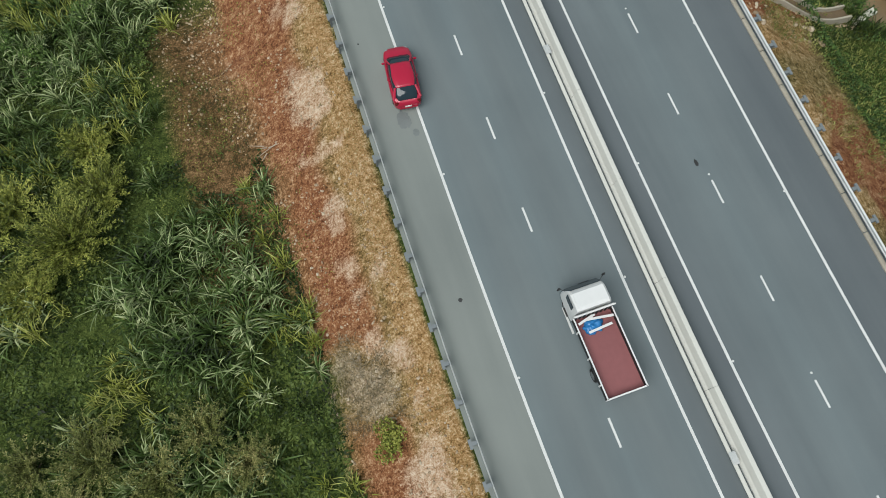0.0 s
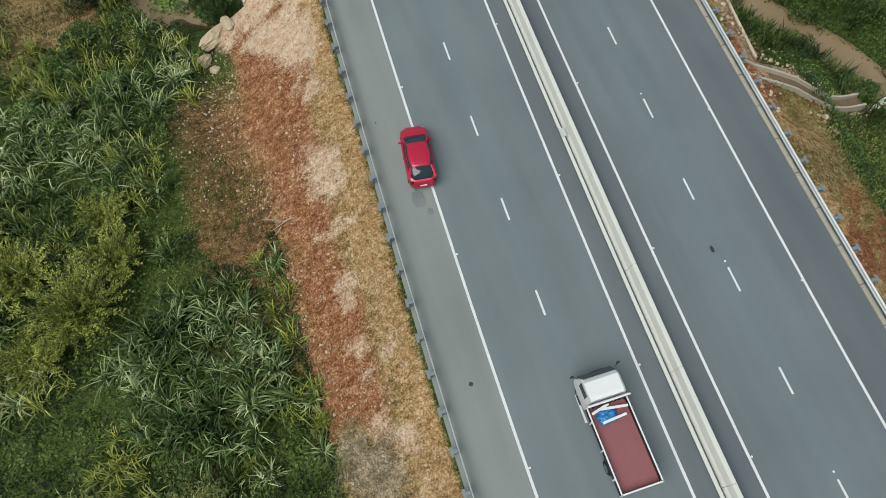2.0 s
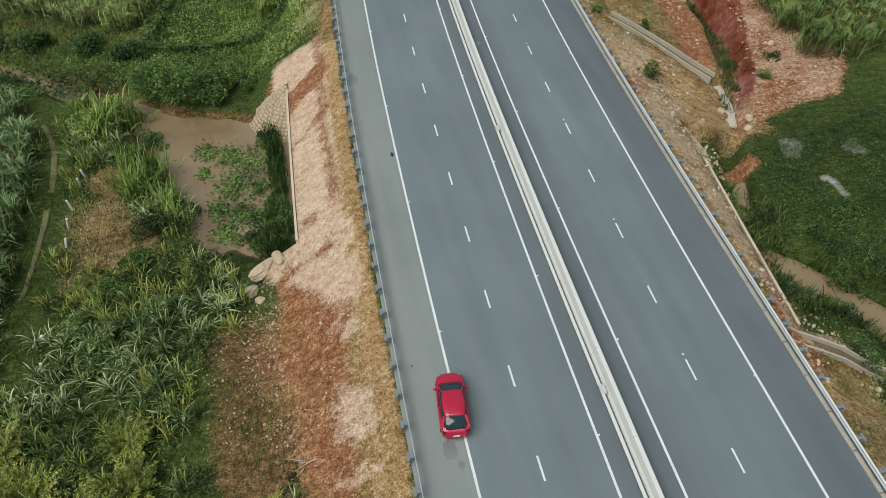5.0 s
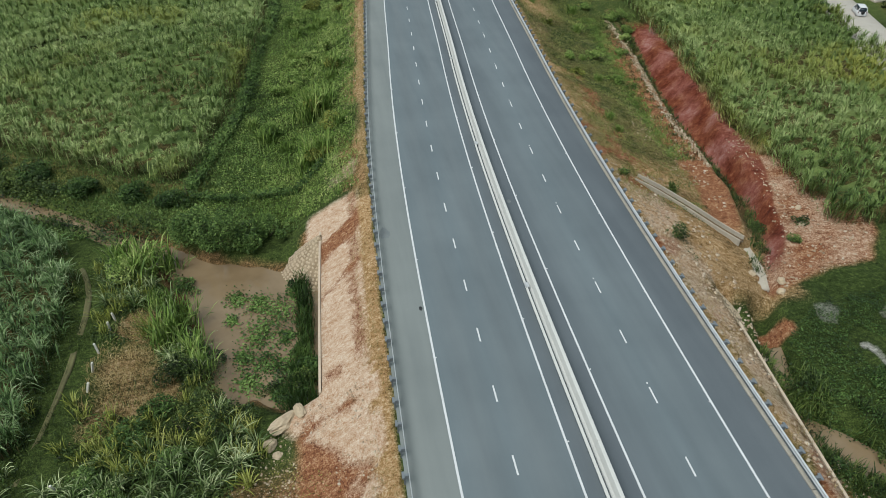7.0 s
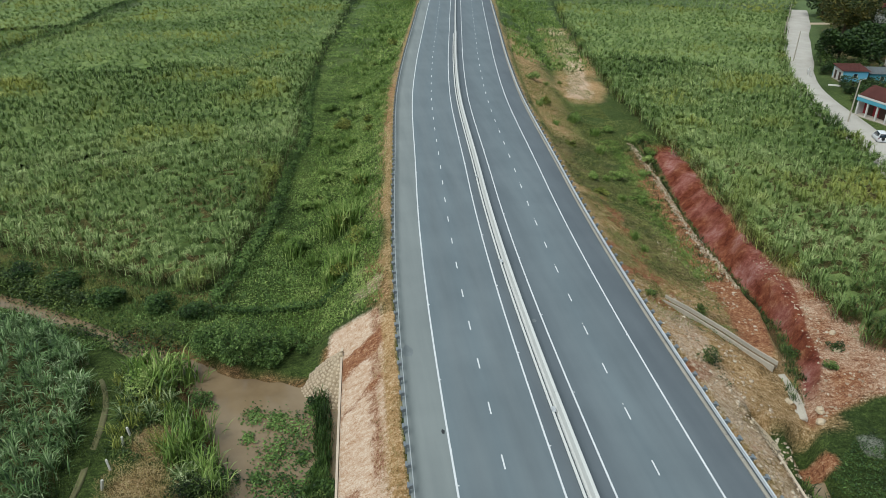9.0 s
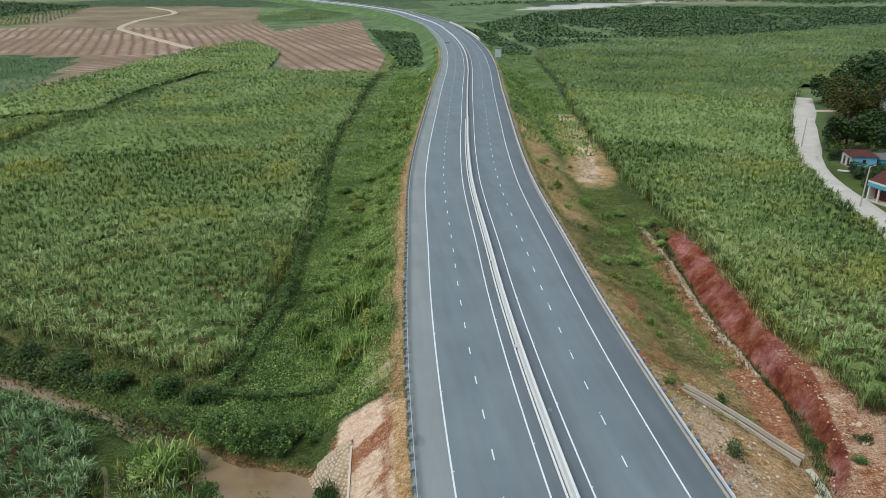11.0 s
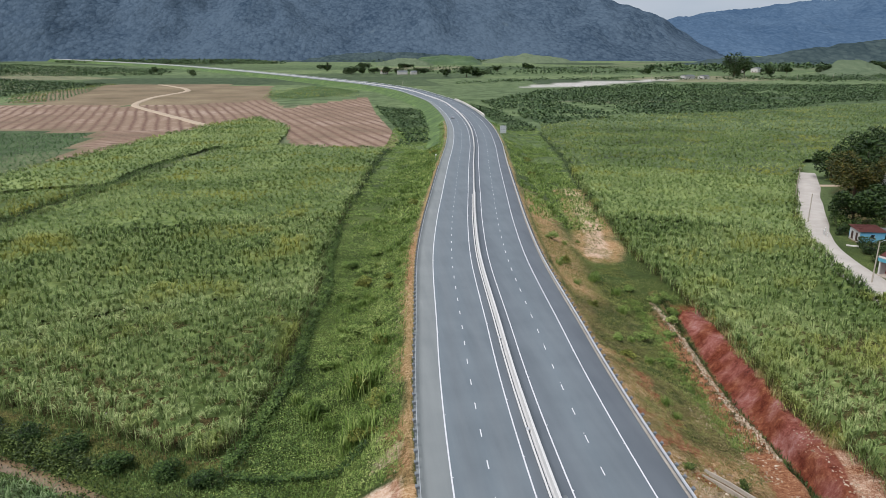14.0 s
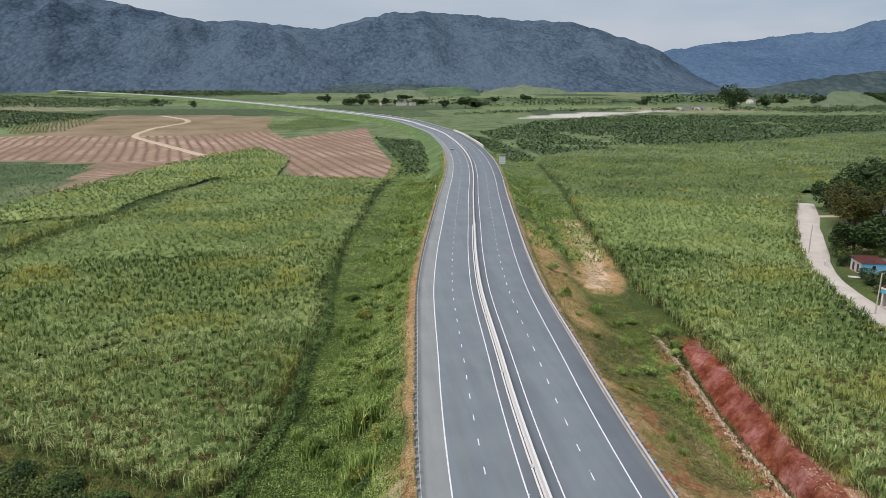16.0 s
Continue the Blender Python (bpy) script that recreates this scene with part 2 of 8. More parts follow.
POND = [(-38, 71), (-33.5, 67.4), (-31, 65.4), (-28, 63.5), (-25, 61.7), (-22.4, 60.8), (-19.6, 60), (-15.8, 60), (-15.5, 41), (-19, 43), (-22, 44.5), (-24, 44), (-25, 49), (-27.3, 55), (-28.6, 58.4), (-30.2, 61.8), (-33, 65), (-37, 69.5)]
CREEK_L = [(-90, 108), (-70, 92), (-55, 82), (-50, 79), (-46, 76), (-41, 72.5), (-37, 69)]
CREEK_R = [(15, 36), (19, 33.5), (21, 31.5), (23, 28.8), (25, 25.5), (27, 20), (30, 12), (36, 2), (45, -8)]
DITCH = [(39.5, 126), (38.3, 112), (35.5, 95), (33.8, 84), (33, 74), (32.2, 65), (29.5, 57.5), (25.5, 51), (22.5, 45), (20.5, 38)]
FIELD_A = [(-29.5, 80.5), (-32.5, 79), (-42, 83.5), (-51, 89), (-59, 93), (-110, 122), (-125, 150), (-104, 185), (-98, 213), (-90, 251), (-85, 293),
           (-72, 338), (-48, 346), (0, 330), (-10, 262), (-17.5, 203), (-21.8, 162), (-22.6, 129), (-26.8, 98)]
FIELD_B = [(-150, 140), (-135, 158), (-110, 186.5), (-104, 214), (-96, 252), (-91, 295), (-77, 344), (-49, 349), (-49, 380), (-50, 427), (-76, 502), (-99, 455),
           (-119, 381), (-133, 304), (-139, 274), (-175, 190)]
FIELD_C = [(-330, 440), (-207, 428), (-156, 420), (-137, 312), (-137, 268), (-260, 260)]
FIELD_F = [(37.5, 55), (37.2, 61), (38.6, 72), (37.6, 80), (41.6, 101.8), (42.6, 121), (45, 152), (50, 188), (67, 275), (87, 394), (95, 425), (169, 485), (265, 508), (442, 578),
           (520, 420), (300, 330), (165, 272), (131, 226), (119, 207), (101, 178), (90, 156), (83, 137), (77, 118), (72, 95), (70, 60)]
FIELD_N = [(-52, 75), (-47, 73), (-41, 66), (-38.5, 59), (-38.5, 51), (-39, 40), (-60, 35), (-90, 60), (-80, 85), (-62, 82)]
PLOW_1 = [(-68, 595), (0, 720), (2, 537), (8, 376), (3, 340), (-44, 356), (-52, 412)]
PLOW_2 = [(-430, 640), (-308, 640), (-196, 630), (-101, 464), (-96, 434), (-120, 316), (-133, 303), (-155, 424), (-213, 447), (-420, 470)]
PLOW_3 = [(-196, 638), (-150, 645), (-95, 688), (-68, 597), (-52, 414), (-58, 476), (-99, 458), (-143, 537)]
FALLOW = [(-290, 655), (-330, 760), (-304, 940), (-114, 935), (-90, 690), (-68, 600), (-55, 480), (-98, 470), (-194, 640)]
ORCHARD_L = [(-560, 1120), (-304, 940), (-338, 735), (-520, 700), (-700, 900)]
ORCHARD_R = [(97, 640), (100, 432), (170, 494), (265, 518), (468, 612), (642, 834), (325, 890), (191, 795)]
GRAVEL = [(121, 845), (180, 870), (273, 968), (403, 1011), (470, 1030), (390, 960), (239, 850)]
VILLAGE_ROAD = [(150, 250), (131, 219), (121, 204), (108, 183), (95, 160), (87.5, 142), (84, 128), (79, 110), (72, 88), (66, 60)]
FARM_PATH = [(-99, 452), (-143, 537), (-194, 640), (-201, 720), (-191, 830), (-248, 945)]


def wall_line(s):
    """Offset of the right-hand headwall, which stands askew to the road."""
    return 14.1 + (s - 24.5) * 0.121


def land(x, y):
    """Height of the ground, with its station and offset from the road."""
    x, y = np.asarray(x, float), np.asarray(y, float)
    s, o = road_coords(x, y)
    s, o = s.reshape(x.shape), o.reshape(x.shape)
    near = smooth(260, 120, np.hypot(x, y - 40))
    z = -5.3 + rise(x, y) + (fbm(x, y, 9, 4, 3) - 0.5) * 0.9 * (0.3 + 0.7 * near) + (fbm(x, y, 60, 2, 9) - 0.5) * 1.2
    z = z + near * (fbm(x, y, 1.6, 2, 21) - 0.5) * 0.25
    # water courses and the drain
    d = poly_dist(x, y, POND)
    z = np.minimum(z, -7.0 + np.clip(d + (fbm(x, y, 2.2, 2, 5) - 0.5) * 1.6, 0, None) * 0.9)
    d = line_dist(x, y, CREEK_L)[0]
    z = np.minimum(z, -6.9 + np.clip(d - 0.45, 0, None) * 0.75)
    d = line_dist(x, y, CREEK_R)[0]
    z = np.minimum(z, -6.9 + np.clip(d - 0.9, 0, None) * 0.75)
    d, along, side = line_dist(x, y, DITCH)
    rough = (fbm(x, y, 3.0, 3, 31) - 0.5) * 0.9
    deep = -5.4 - 3.6 * smooth(0.0, 0.25, along) + 1.5 * smooth(0.55, 0.8, along)
    flute = (fbm(x * 0.25 + y, y * 0, 2.4, 2, 33) - 0.5) * 1.3 * (side < 0) * smooth(0.8, 2.5, d)
    z = np.minimum(z, deep + np.clip(d - 0.5 + rough + flute, 0, None) * np.where(side > 0, 2.2, 1.0 + 1.3 * smooth(0.3, 0.5, along)))
    # the bank under the road
    w = np.abs(o)
    low = z
    fall = np.where(o < 0, 0.62, 0.55 - 0.13 * smooth(43, 58, s))
    calm = 1 - 0.8 * smooth(38, 42, s) * smooth(64, 60, s) * (o < 0) - 0.7 * smooth(20, 23, s) * smooth(44, 41, s) * (o > 0)
    bank = road_z(s) - 0.16 - np.clip(w - 13.0, 0, None) * fall + (fbm(x, y, 1.3, 3, 41) - 0.5) * 0.30 * smooth(12.6, 14.5, w) * calm
    bank = bank - 0.9 * np.maximum(0, fbm(x * 0.4, y * 2.0 + x * 0.2, 2.4, 3, 51) - 0.48) * smooth(13.2, 15, w) * (s < 120) * calm
    bank = np.where((w > 34) | (s > 430), -99, bank)
    z = np.where(bank > z, bank, z)
    # basins behind the two culvert headwalls
    lft = (s > 40.3) & (s < 61) & (o < -17.55) & (o > -30)
    z = np.where(lft, np.where(o > -19.5, np.minimum(low, -6.95), low), z)
    rgt = (s > 24.0) & (s < 48.0) & (o > wall_line(s) + 0.05) & (o < 26)
    z = np.where(rgt, np.where(o < wall_line(s) + 2, np.minimum(low, -6.3), low), z)
    return z, s, o


def land_z(x, y):
    return land(np.atleast_1d(np.asarray(x, float)), np.atleast_1d(np.asarray(y, float)))[0]


# ---- materials of the place ----
def make_ground_mat():
    m, n, l, b = mat_new("ground_soil_and_grass", 0.95)
    pos = n.new("ShaderNodeNewGeometry").outputs["Position"]
    za, zb = n.new("ShaderNodeAttribute"), n.new("ShaderNodeAttribute")
    za.attribute_name, zb.attribute_name = "zone_a", "zone_b"
    sa, sb = n.new("ShaderNodeSeparateColor"), n.new("ShaderNodeSeparateColor")
    l.new(za.outputs["Color"], sa.inputs["Color"])
    l.new(zb.outputs["Color"], sb.inputs["Color"])
    n1, n2, n3 = tex_noise(n, l, 0.035, 4, pos), tex_noise(n, l, 0.5, 6, pos), tex_noise(n, l, 3.2, 8, pos, 0.75)
    fine = tex_noise(n, l, 9.0, 6, pos, 0.8)
    tilt = n.new("ShaderNodeMapping")
    tilt.inputs["Rotation"].default_value = (0, 0, radians(6))
    tilt.inputs["Scale"].default_value = (0.55, 1.3, 0.8)
    l.new(pos, tilt.inputs["Vector"])
    rill = tex_noise(n, l, 1.5, 6, tilt.outputs["Vector"], 0.65)
    grit = calc(n, l, "ADD", calc(n, l, "MULTIPLY", n3, 0.4), calc(n, l, "MULTIPLY", fine, 0.6))
    lump = calc(n, l, "ADD", calc(n, l, "MULTIPLY", rill, 0.18), calc(n, l, "MULTIPLY", grit, 0.82))
    lump = calc(n, l, "MULTIPLY_ADD", lump, 1.35, -0.175)
    g_near = ramp(n, l, calc(n, l, "ADD", calc(n, l, "MULTIPLY", lump, 0.8), calc(n, l, "MULTIPLY", n1, 0.2)),
                  [(0.38, lin("161c0a")), (0.49, lin("3c4c1f")), (0.6, lin("6c793e"))])
    # far off: a patchwork of pasture, crops and scrub
    vor = n.new("ShaderNodeTexVoronoi")
    vor.inputs["Scale"].default_value = 0.0075
    warp = n.new("ShaderNodeMapping")
    warp.inputs["Scale"].default_value = (0.55, 1.0, 0.0)
    l.new(pos, warp.inputs["Vector"])
    l.new(warp.outputs["Vector"], vor.inputs["Vector"])
    vs = n.new("ShaderNodeSeparateColor")
    l.new(vor.outputs["Color"], vs.inputs["Color"])
    plots = ramp(n, l, vs.outputs["Red"], [(0.0, lin("46553c")), (0.3, lin("61744c")), (0.55, lin("75865a")), (0.8, lin("60724e")), (1.0, lin("868668"))])
    clump_far = ramp(n, l, tex_noise(n, l, 0.08, 5, pos, 0.7), [(0.38, (0.55, 0.6, 0.55)), (0.6, (1.15, 1.12, 1.1))])
    plots = mix(n, l, 1.0, plots, clump_far, "MULTIPLY")
    g = mix(n, l, za.outputs["Alpha"], g_near, plots)
    tan = ramp(n, l, lump, [(0.36, lin("534226")), (0.45, lin("987548")), (0.53, lin("bf9c6e")), (0.64, lin("ead8b8"))])
    pale = ramp(n, l, lump, [(0.34, lin("8a6342")), (0.45, lin("c49f7d")), (0.6, lin("ead8c0"))])
    red = ramp(n, l, lump, [(0.36, lin("442819")), (0.45, lin("7b4a30")), (0.53, lin("a2714d")), (0.63, lin("d4b592"))])
    brown = ramp(n, l, lump, [(0.38, lin("332a15")), (0.47, lin("5b4a2d")), (0.54, lin("7d603f")), (0.64, lin("b0956c"))])

    def edge(v, amount=0.9):
        return calc(n, l, "MULTIPLY", calc(n, l, "SUBTRACT", calc(n, l, "ADD", v, calc(n, l, "MULTIPLY", calc(n, l, "SUBTRACT", lump, 0.5), amount * 1.5)), 0.22), 1.75, clamp=True)

    c = mix(n, l, edge(sb.outputs["Blue"]), g, brown)
    c = mix(n, l, edge(sa.outputs["Blue"]), c, tan)
    c = mix(n, l, edge(sa.outputs["Red"]), c, red)
    c = mix(n, l, edge(sa.outputs["Green"]), c, pale)
    # the cut face of the drain, raw crimson clay
    runs = n.new("ShaderNodeMapping")
    runs.inputs["Scale"].default_value = (0.35, 2.2, 0.35)
    l.new(pos, runs.inputs["Vector"])
    run = calc(n, l, "ADD", calc(n, l, "MULTIPLY", tex_noise(n, l, 1.1, 6, runs.outputs["Vector"], 0.75), 0.09), calc(n, l, "ADD", calc(n, l, "MULTIPLY", tex_noise(n, l, 0.45, 8, pos, 0.75), 0.53), calc(n, l, "MULTIPLY", lump, 0.38)))
    rust = ramp(n, l, run, [(0.38, lin("3a1608")), (0.46, lin("66301e")), (0.54, lin("885036")), (0.6, lin("a67a58"))])
    rose = ramp(n, l, run, [(0.38, lin("4a241b")), (0.45, lin("7c4436")), (0.515, lin("935c4f")), (0.6, lin("ab877d"))])
    clay = mix(n, l, calc(n, l, "MULTIPLY", calc(n, l, "SUBTRACT", tex_noise(n, l, 0.16, 3, pos), 0.42), 6.0, clamp=True), rust, rose)
    c = mix(n, l, edge(zb.outputs["Alpha"], 0.5), c, clay)
    # ploughed land in rows
    sep = n.new("ShaderNodeSeparateXYZ")
    l.new(pos, sep.inputs["Vector"])
    bend = tex_noise(n, l, 0.006, 2, pos)
    turned = calc(n, l, "MULTIPLY", calc(n, l, "LESS_THAN", sep.outputs["Y"], 436.0), calc(n, l, "LESS_THAN", sep.outputs["X"], -95.0))
    row = mix(n, l, turned, calc(n, l, "ADD", calc(n, l, "MULTIPLY", sep.outputs["X"], 0.97), calc(n, l, "MULTIPLY", sep.outputs["Y"], 0.24)),
              calc(n, l, "ADD", calc(n, l, "MULTIPLY", sep.outputs["X"], -0.41), calc(n, l, "MULTIPLY", sep.outputs["Y"], 0.91)))
    wob = calc(n, l, "ADD", calc(n, l, "MULTIPLY", row, 0.9), calc(n, l, "ADD", calc(n, l, "MULTIPLY", n1, 0.9), calc(n, l, "MULTIPLY", bend, 9.0)))
    wave = calc(n, l, "MULTIPLY_ADD", calc(n, l, "SINE", wob), 0.5, 0.5)
    broad = tex_noise(n, l, 0.02, 4, pos, 0.65)
    soil = ramp(n, l, calc(n, l, "ADD", calc(n, l, "MULTIPLY", broad, 0.7), calc(n, l, "MULTIPLY", n2, 0.3)), [(0.36, lin("7f6e5a")), (0.5, lin("957f69")), (0.64, lin("b09d88"))])
    furrow = ramp(n, l, n2, [(0.3, lin("59433a")), (0.7, lin("7b5d4c"))])
    plough = mix(n, l, calc(n, l, "MULTIPLY", calc(n, l, "POWER", wave, 2.2), calc(n, l, "MULTIPLY_ADD", broad, 1.5, -0.05), clamp=True), soil, furrow)
    c = mix(n, l, calc(n, l, "GREATER_THAN", sb.outputs["Red"], 0.85), c, plough)
    fallow = ramp(n, l, calc(n, l, "ADD", calc(n, l, "MULTIPLY", broad, 0.6), calc(n, l, "MULTIPLY", lump, 0.4)), [(0.36, lin("6d6248")), (0.5, lin("84755c")), (0.62, lin("96896a"))])
    c = mix(n, l, calc(n, l, "MULTIPLY", calc(n, l, "LESS_THAN", sb.outputs["Red"], 0.85), calc(n, l, "GREATER_THAN", sb.outputs["Red"], 0.3)), c, fallow)
    c = mix(n, l, edge(sb.outputs["Green"], 0.5), c, ramp(n, l, lump, [(0.35, lin("8d887c")), (0.6, lin("d6d3ca"))]))
    l.new(c, b.inputs["Base Color"])
    h = calc(n, l, "ADD", calc(n, l, "MULTIPLY", n3, 0.7), calc(n, l, "MULTIPLY", fine, 0.4))
    bump(n, l, b, h, 0.75, 0.26)
    b.inputs["Specular IOR Level"].default_value = 0.15
    return m


def make_asphalt():
    m, n, l, b = mat_new("asphalt", 0.82)
    pos = n.new("ShaderNodeNewGeometry").outputs["Position"]
    at = n.new("ShaderNodeAttribute")
    at.attribute_name = "lane"
    sp = n.new("ShaderNodeSeparateColor")
    l.new(at.outputs["Color"], sp.inputs["Color"])
    mp = n.new("ShaderNodeMapping")
    mp.inputs["Scale"].default_value = (1.0, 0.08, 1.0)
    l.new(pos, mp.inputs["Vector"])
    streak, patch, grit = tex_noise(n, l, 0.7, 4, mp.outputs["Vector"]), tex_noise(n, l, 0.12, 5, pos), tex_noise(n, l, 30, 3, pos, 0.8)
    c = mix(n, l, sp.outputs["Red"], lin("727d80"), lin("868c88"))
    c = mix(n, l, sp.outputs["Green"], c, lin("636a6e"))
    v = calc(n, l, "ADD", calc(n, l, "MULTIPLY", streak, 0.5), calc(n, l, "ADD", calc(n, l, "MULTIPLY", patch, 0.5), calc(n, l, "MULTIPLY", grit, 0.22)))
    c = mix(n, l, 1.0, c, ramp(n, l, v, [(0.42, (0.82, 0.83, 0.84)), (0.78, (1.14, 1.13, 1.12))]), "MULTIPLY")
    l.new(c, b.inputs["Base Color"])
    bump(n, l, b, grit, 0.4, 0.02)
    b.inputs["Specular IOR Level"].default_value = 0.3
    return m


def make_water():
    m, n, l, b = mat_new("muddy_water", 0.12)
    pos = n.new("ShaderNodeNewGeometry").outputs["Position"]
    a = tex_noise(n, l, 0.18, 4, pos)
    l.new(ramp(n, l, a, [(0.3, lin("7a674c")), (0.7, lin("978365"))]), b.inputs["Base Color"])
    bump(n, l, b, tex_noise(n, l, 1.6, 3, pos), 0.06, 0.1)
    return m


def make_stone_pitching():
    m, n, l, b = mat_new("stone_pitching_mortar", 0.9)
    pos = n.new("ShaderNodeNewGeometry").outputs["Position"]
    a = tex_noise(n, l, 1.2, 4, pos)
    l.new(ramp(n, l, a, [(0.3, lin("8d7a5e")), (0.7, lin("b3a184"))]), b.inputs["Base Color"])
    bump(n, l, b, tex_noise(n, l, 9, 3, pos), 0.5, 0.03)
    return m


def make_mountain(name, low, high, bare):
    """Forest seen from afar: crowns side by side; lighter spurs, darker folds and crown gaps are painted shading."""
    m, n, l, b = mat_new(name, 1.0)
    pos = n.new("ShaderNodeNewGeometry").outputs["Position"]
    mp = n.new("ShaderNodeMapping")
    mp.inputs["Scale"].default_value = (1.0, 0.45, 1.0)
    l.new(pos, mp.inputs["Vector"])
    crowns = n.new("ShaderNodeTexVoronoi")
    crowns.inputs["Scale"].default_value = 0.105
    l.new(mp.outputs["Vector"], crowns.inputs["Vector"])
    tone = n.new("ShaderNodeSeparateColor")
    l.new(crowns.outputs["Color"], tone.inputs["Color"])
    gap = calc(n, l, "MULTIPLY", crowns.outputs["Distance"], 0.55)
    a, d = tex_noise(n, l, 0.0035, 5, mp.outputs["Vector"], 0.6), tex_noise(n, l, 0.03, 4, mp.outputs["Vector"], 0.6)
    # broad tone, weighted up to paint the shading of spurs and folds
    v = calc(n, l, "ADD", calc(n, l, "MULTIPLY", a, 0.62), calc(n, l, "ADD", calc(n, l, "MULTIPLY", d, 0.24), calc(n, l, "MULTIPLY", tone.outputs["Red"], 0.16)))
    # colour darkened between crowns, where shade would lie
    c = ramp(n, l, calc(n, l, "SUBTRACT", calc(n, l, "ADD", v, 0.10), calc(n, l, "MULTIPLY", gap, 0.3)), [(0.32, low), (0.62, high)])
    w = calc(n, l, "MULTIPLY", calc(n, l, "SUBTRACT", tex_noise(n, l, 0.012, 4, pos), 0.69), 7.0, clamp=True)
    c = mix(n, l, calc(n, l, "MULTIPLY", w, 0.35), c, bare)
    l.new(c, b.inputs["Base Color"])
    bump(n, l, b, calc(n, l, "SUBTRACT", calc(n, l, "MULTIPLY", d, 0.9), calc(n, l, "MULTIPLY", gap, 0.3)), 0.45, 22.0)
    b.inputs["Specular IOR Level"].default_value = 0.0
    return m


M_GROUND, M_ASPHALT, M_WATER, M_PITCH = make_ground_mat(), make_asphalt(), make_water(), make_stone_pitching()
M_PAINT = plain("road_paint", lin("dcdedc"), 0.6, var=0.12, scale=3.0)
M_CONCRETE = plain("pale_concrete", lin("e0ddcf"), 0.85, var=0.14, scale=2.0, bumps=0.01)
M_BARRIER = plain("cream_barrier_concrete", lin("d6d6ce"), 0.85, var=0.05, scale=3.0, bumps=0.004)
M_WALL = plain("earth_stained_concrete", lin("c9b79f"), 0.9, var=0.2, scale=1.5, bumps=0.01)
M_KERB = plain("stained_kerb", lin("a9a293"), 0.9, var=0.25, scale=3.0, bumps=0.01)
M_OLD_CONCRETE = plain("weathered_concrete", lin("b3aa98"), 0.9, var=0.22, scale=2.0, bumps=0.02)
M_STEEL = plain("galvanised_steel", lin("d2d5d4"), 0.5, 0.25, var=0.12, scale=4.0)
M_POST = plain("dull_steel_post", lin("80878a"), 0.6, 0.2, var=0.15, scale=5.0)
M_STONE = plain("limestone", lin("c2b092"), 0.9, var=0.25, scale=3.0, bumps=0.02)
M_CANE = foliage("sugar_cane_leaf", lin("283d18"), lin("6f8843"), lin("b6c382"), 34, dry=lin("aaa94a"), dry_at=0.60, swing=1.1)
# darker copy of the cane leaf: shade between leaves put into the colour
M_LEAF_SHADE = foliage("shaded_cane_leaf", lin("2c3818"), lin("5b6f36"), lin("94a55e"), 30)
M_CANE_DARK = foliage("rank_cane_leaf", lin("22361b"), lin("628046"), lin("b6c596"), 12)
M_CANE_LOW = foliage("young_cane_leaf", lin("35502f"), lin("5f8450"), lin("86a26a"), 30)
M_STALK = foliage("cane_stalk", lin("3b3524"), lin("5c5033"), lin("80714a"), 12)
M_REED = foliage("wild_cane_leaf", lin("141e0c"), lin("526a33"), lin("cdd7a2"), 7, rough=0.5)
M_REED_YELLOW = foliage("yellow_grass_leaf", lin("4e5c22"), lin("8d963f"), lin("c0c277"), 6)
M_WEED = foliage("weed_leaf", lin("121a07"), lin("33461b"), lin("7c8e47"), 5)
M_SHRUB = foliage("shrub_leaf", lin("2a3210"), lin("6a742c"), lin("b7b95e"), 4)
M_VERGE = foliage("verge_grass", lin("2f4418"), lin("6d8a3a"), lin("b4c273"), 9)
M_OLIVE = foliage("thin_olive_grass", lin("45491f"), lin("747a3a"), lin("a8a763"), 6)
M_MEADOW = foliage("meadow_leaf", lin("1d2c0f"), lin("486229"), lin("86a055"), 8)
M_VINE = foliage("vine_leaf", lin("16230e"), lin("344d1f"), lin("67823f"), 7)
M_DRY = foliage("dry_grass", lin("6f6238"), lin("a08d58"), lin("c2b183"), 5)
M_TREE = foliage("tree_leaf", lin("17240f"), lin("2d431c"), lin("4f6529"), 5)
M_CITRUS = foliage("orchard_leaf", lin("263722"), lin("425a34"), lin("667c4a"), 30)
M_BARK = plain("bark", lin("5a4a38"), 0.95, var=0.3, scale=4, bumps=0.03)

# ---- the ground, one sheet to the horizon ----
def spread(lo, hi, step, far_lo, far_hi, grow):
    mid = list(np.arange(lo, hi + 0.01, step))
    a, st = [lo], step
    while a[-1] > far_lo:
        st *= grow
        a.append(a[-1] - st)
    b, st = [hi], step
    while b[-1] < far_hi:
        st *= grow
        b.append(b[-1] + st)
    return np.array(a[:0:-1] + mid + b[1:])


gx = spread(-40, 42, 0.48, -3600, 3600, 1.07)
gy = spread(-14, 112, 0.6, -900, 3600, 1.042)
GX, GY = np.meshgrid(gx, gy)
# two columns of the sheet close up at each headwall
for j in range(len(gy)):
    st, off = road_coords(GX[j], GY[j])
    if 39.5 < st[len(gx) // 2] < 62:
        i = int(np.searchsorted(off, -17.5))
        GX[j, i - 1] += -17.64 - off[i - 1]
        GX[j, i] += -17.42 - off[i]
    if 23.2 < st[len(gx) // 2] < 49:
        at = wall_line(st[len(gx) // 2])
        i = int(np.searchsorted(off, at))
        GX[j, i - 1] += at - 0.08 - off[i - 1]
        GX[j, i] += at + 0.14 - off[i]
GZ, GS, GO = land(GX, GY)
nx, ny = len(gx), len(gy)
idx = np.arange(nx * ny).reshape(ny, nx)
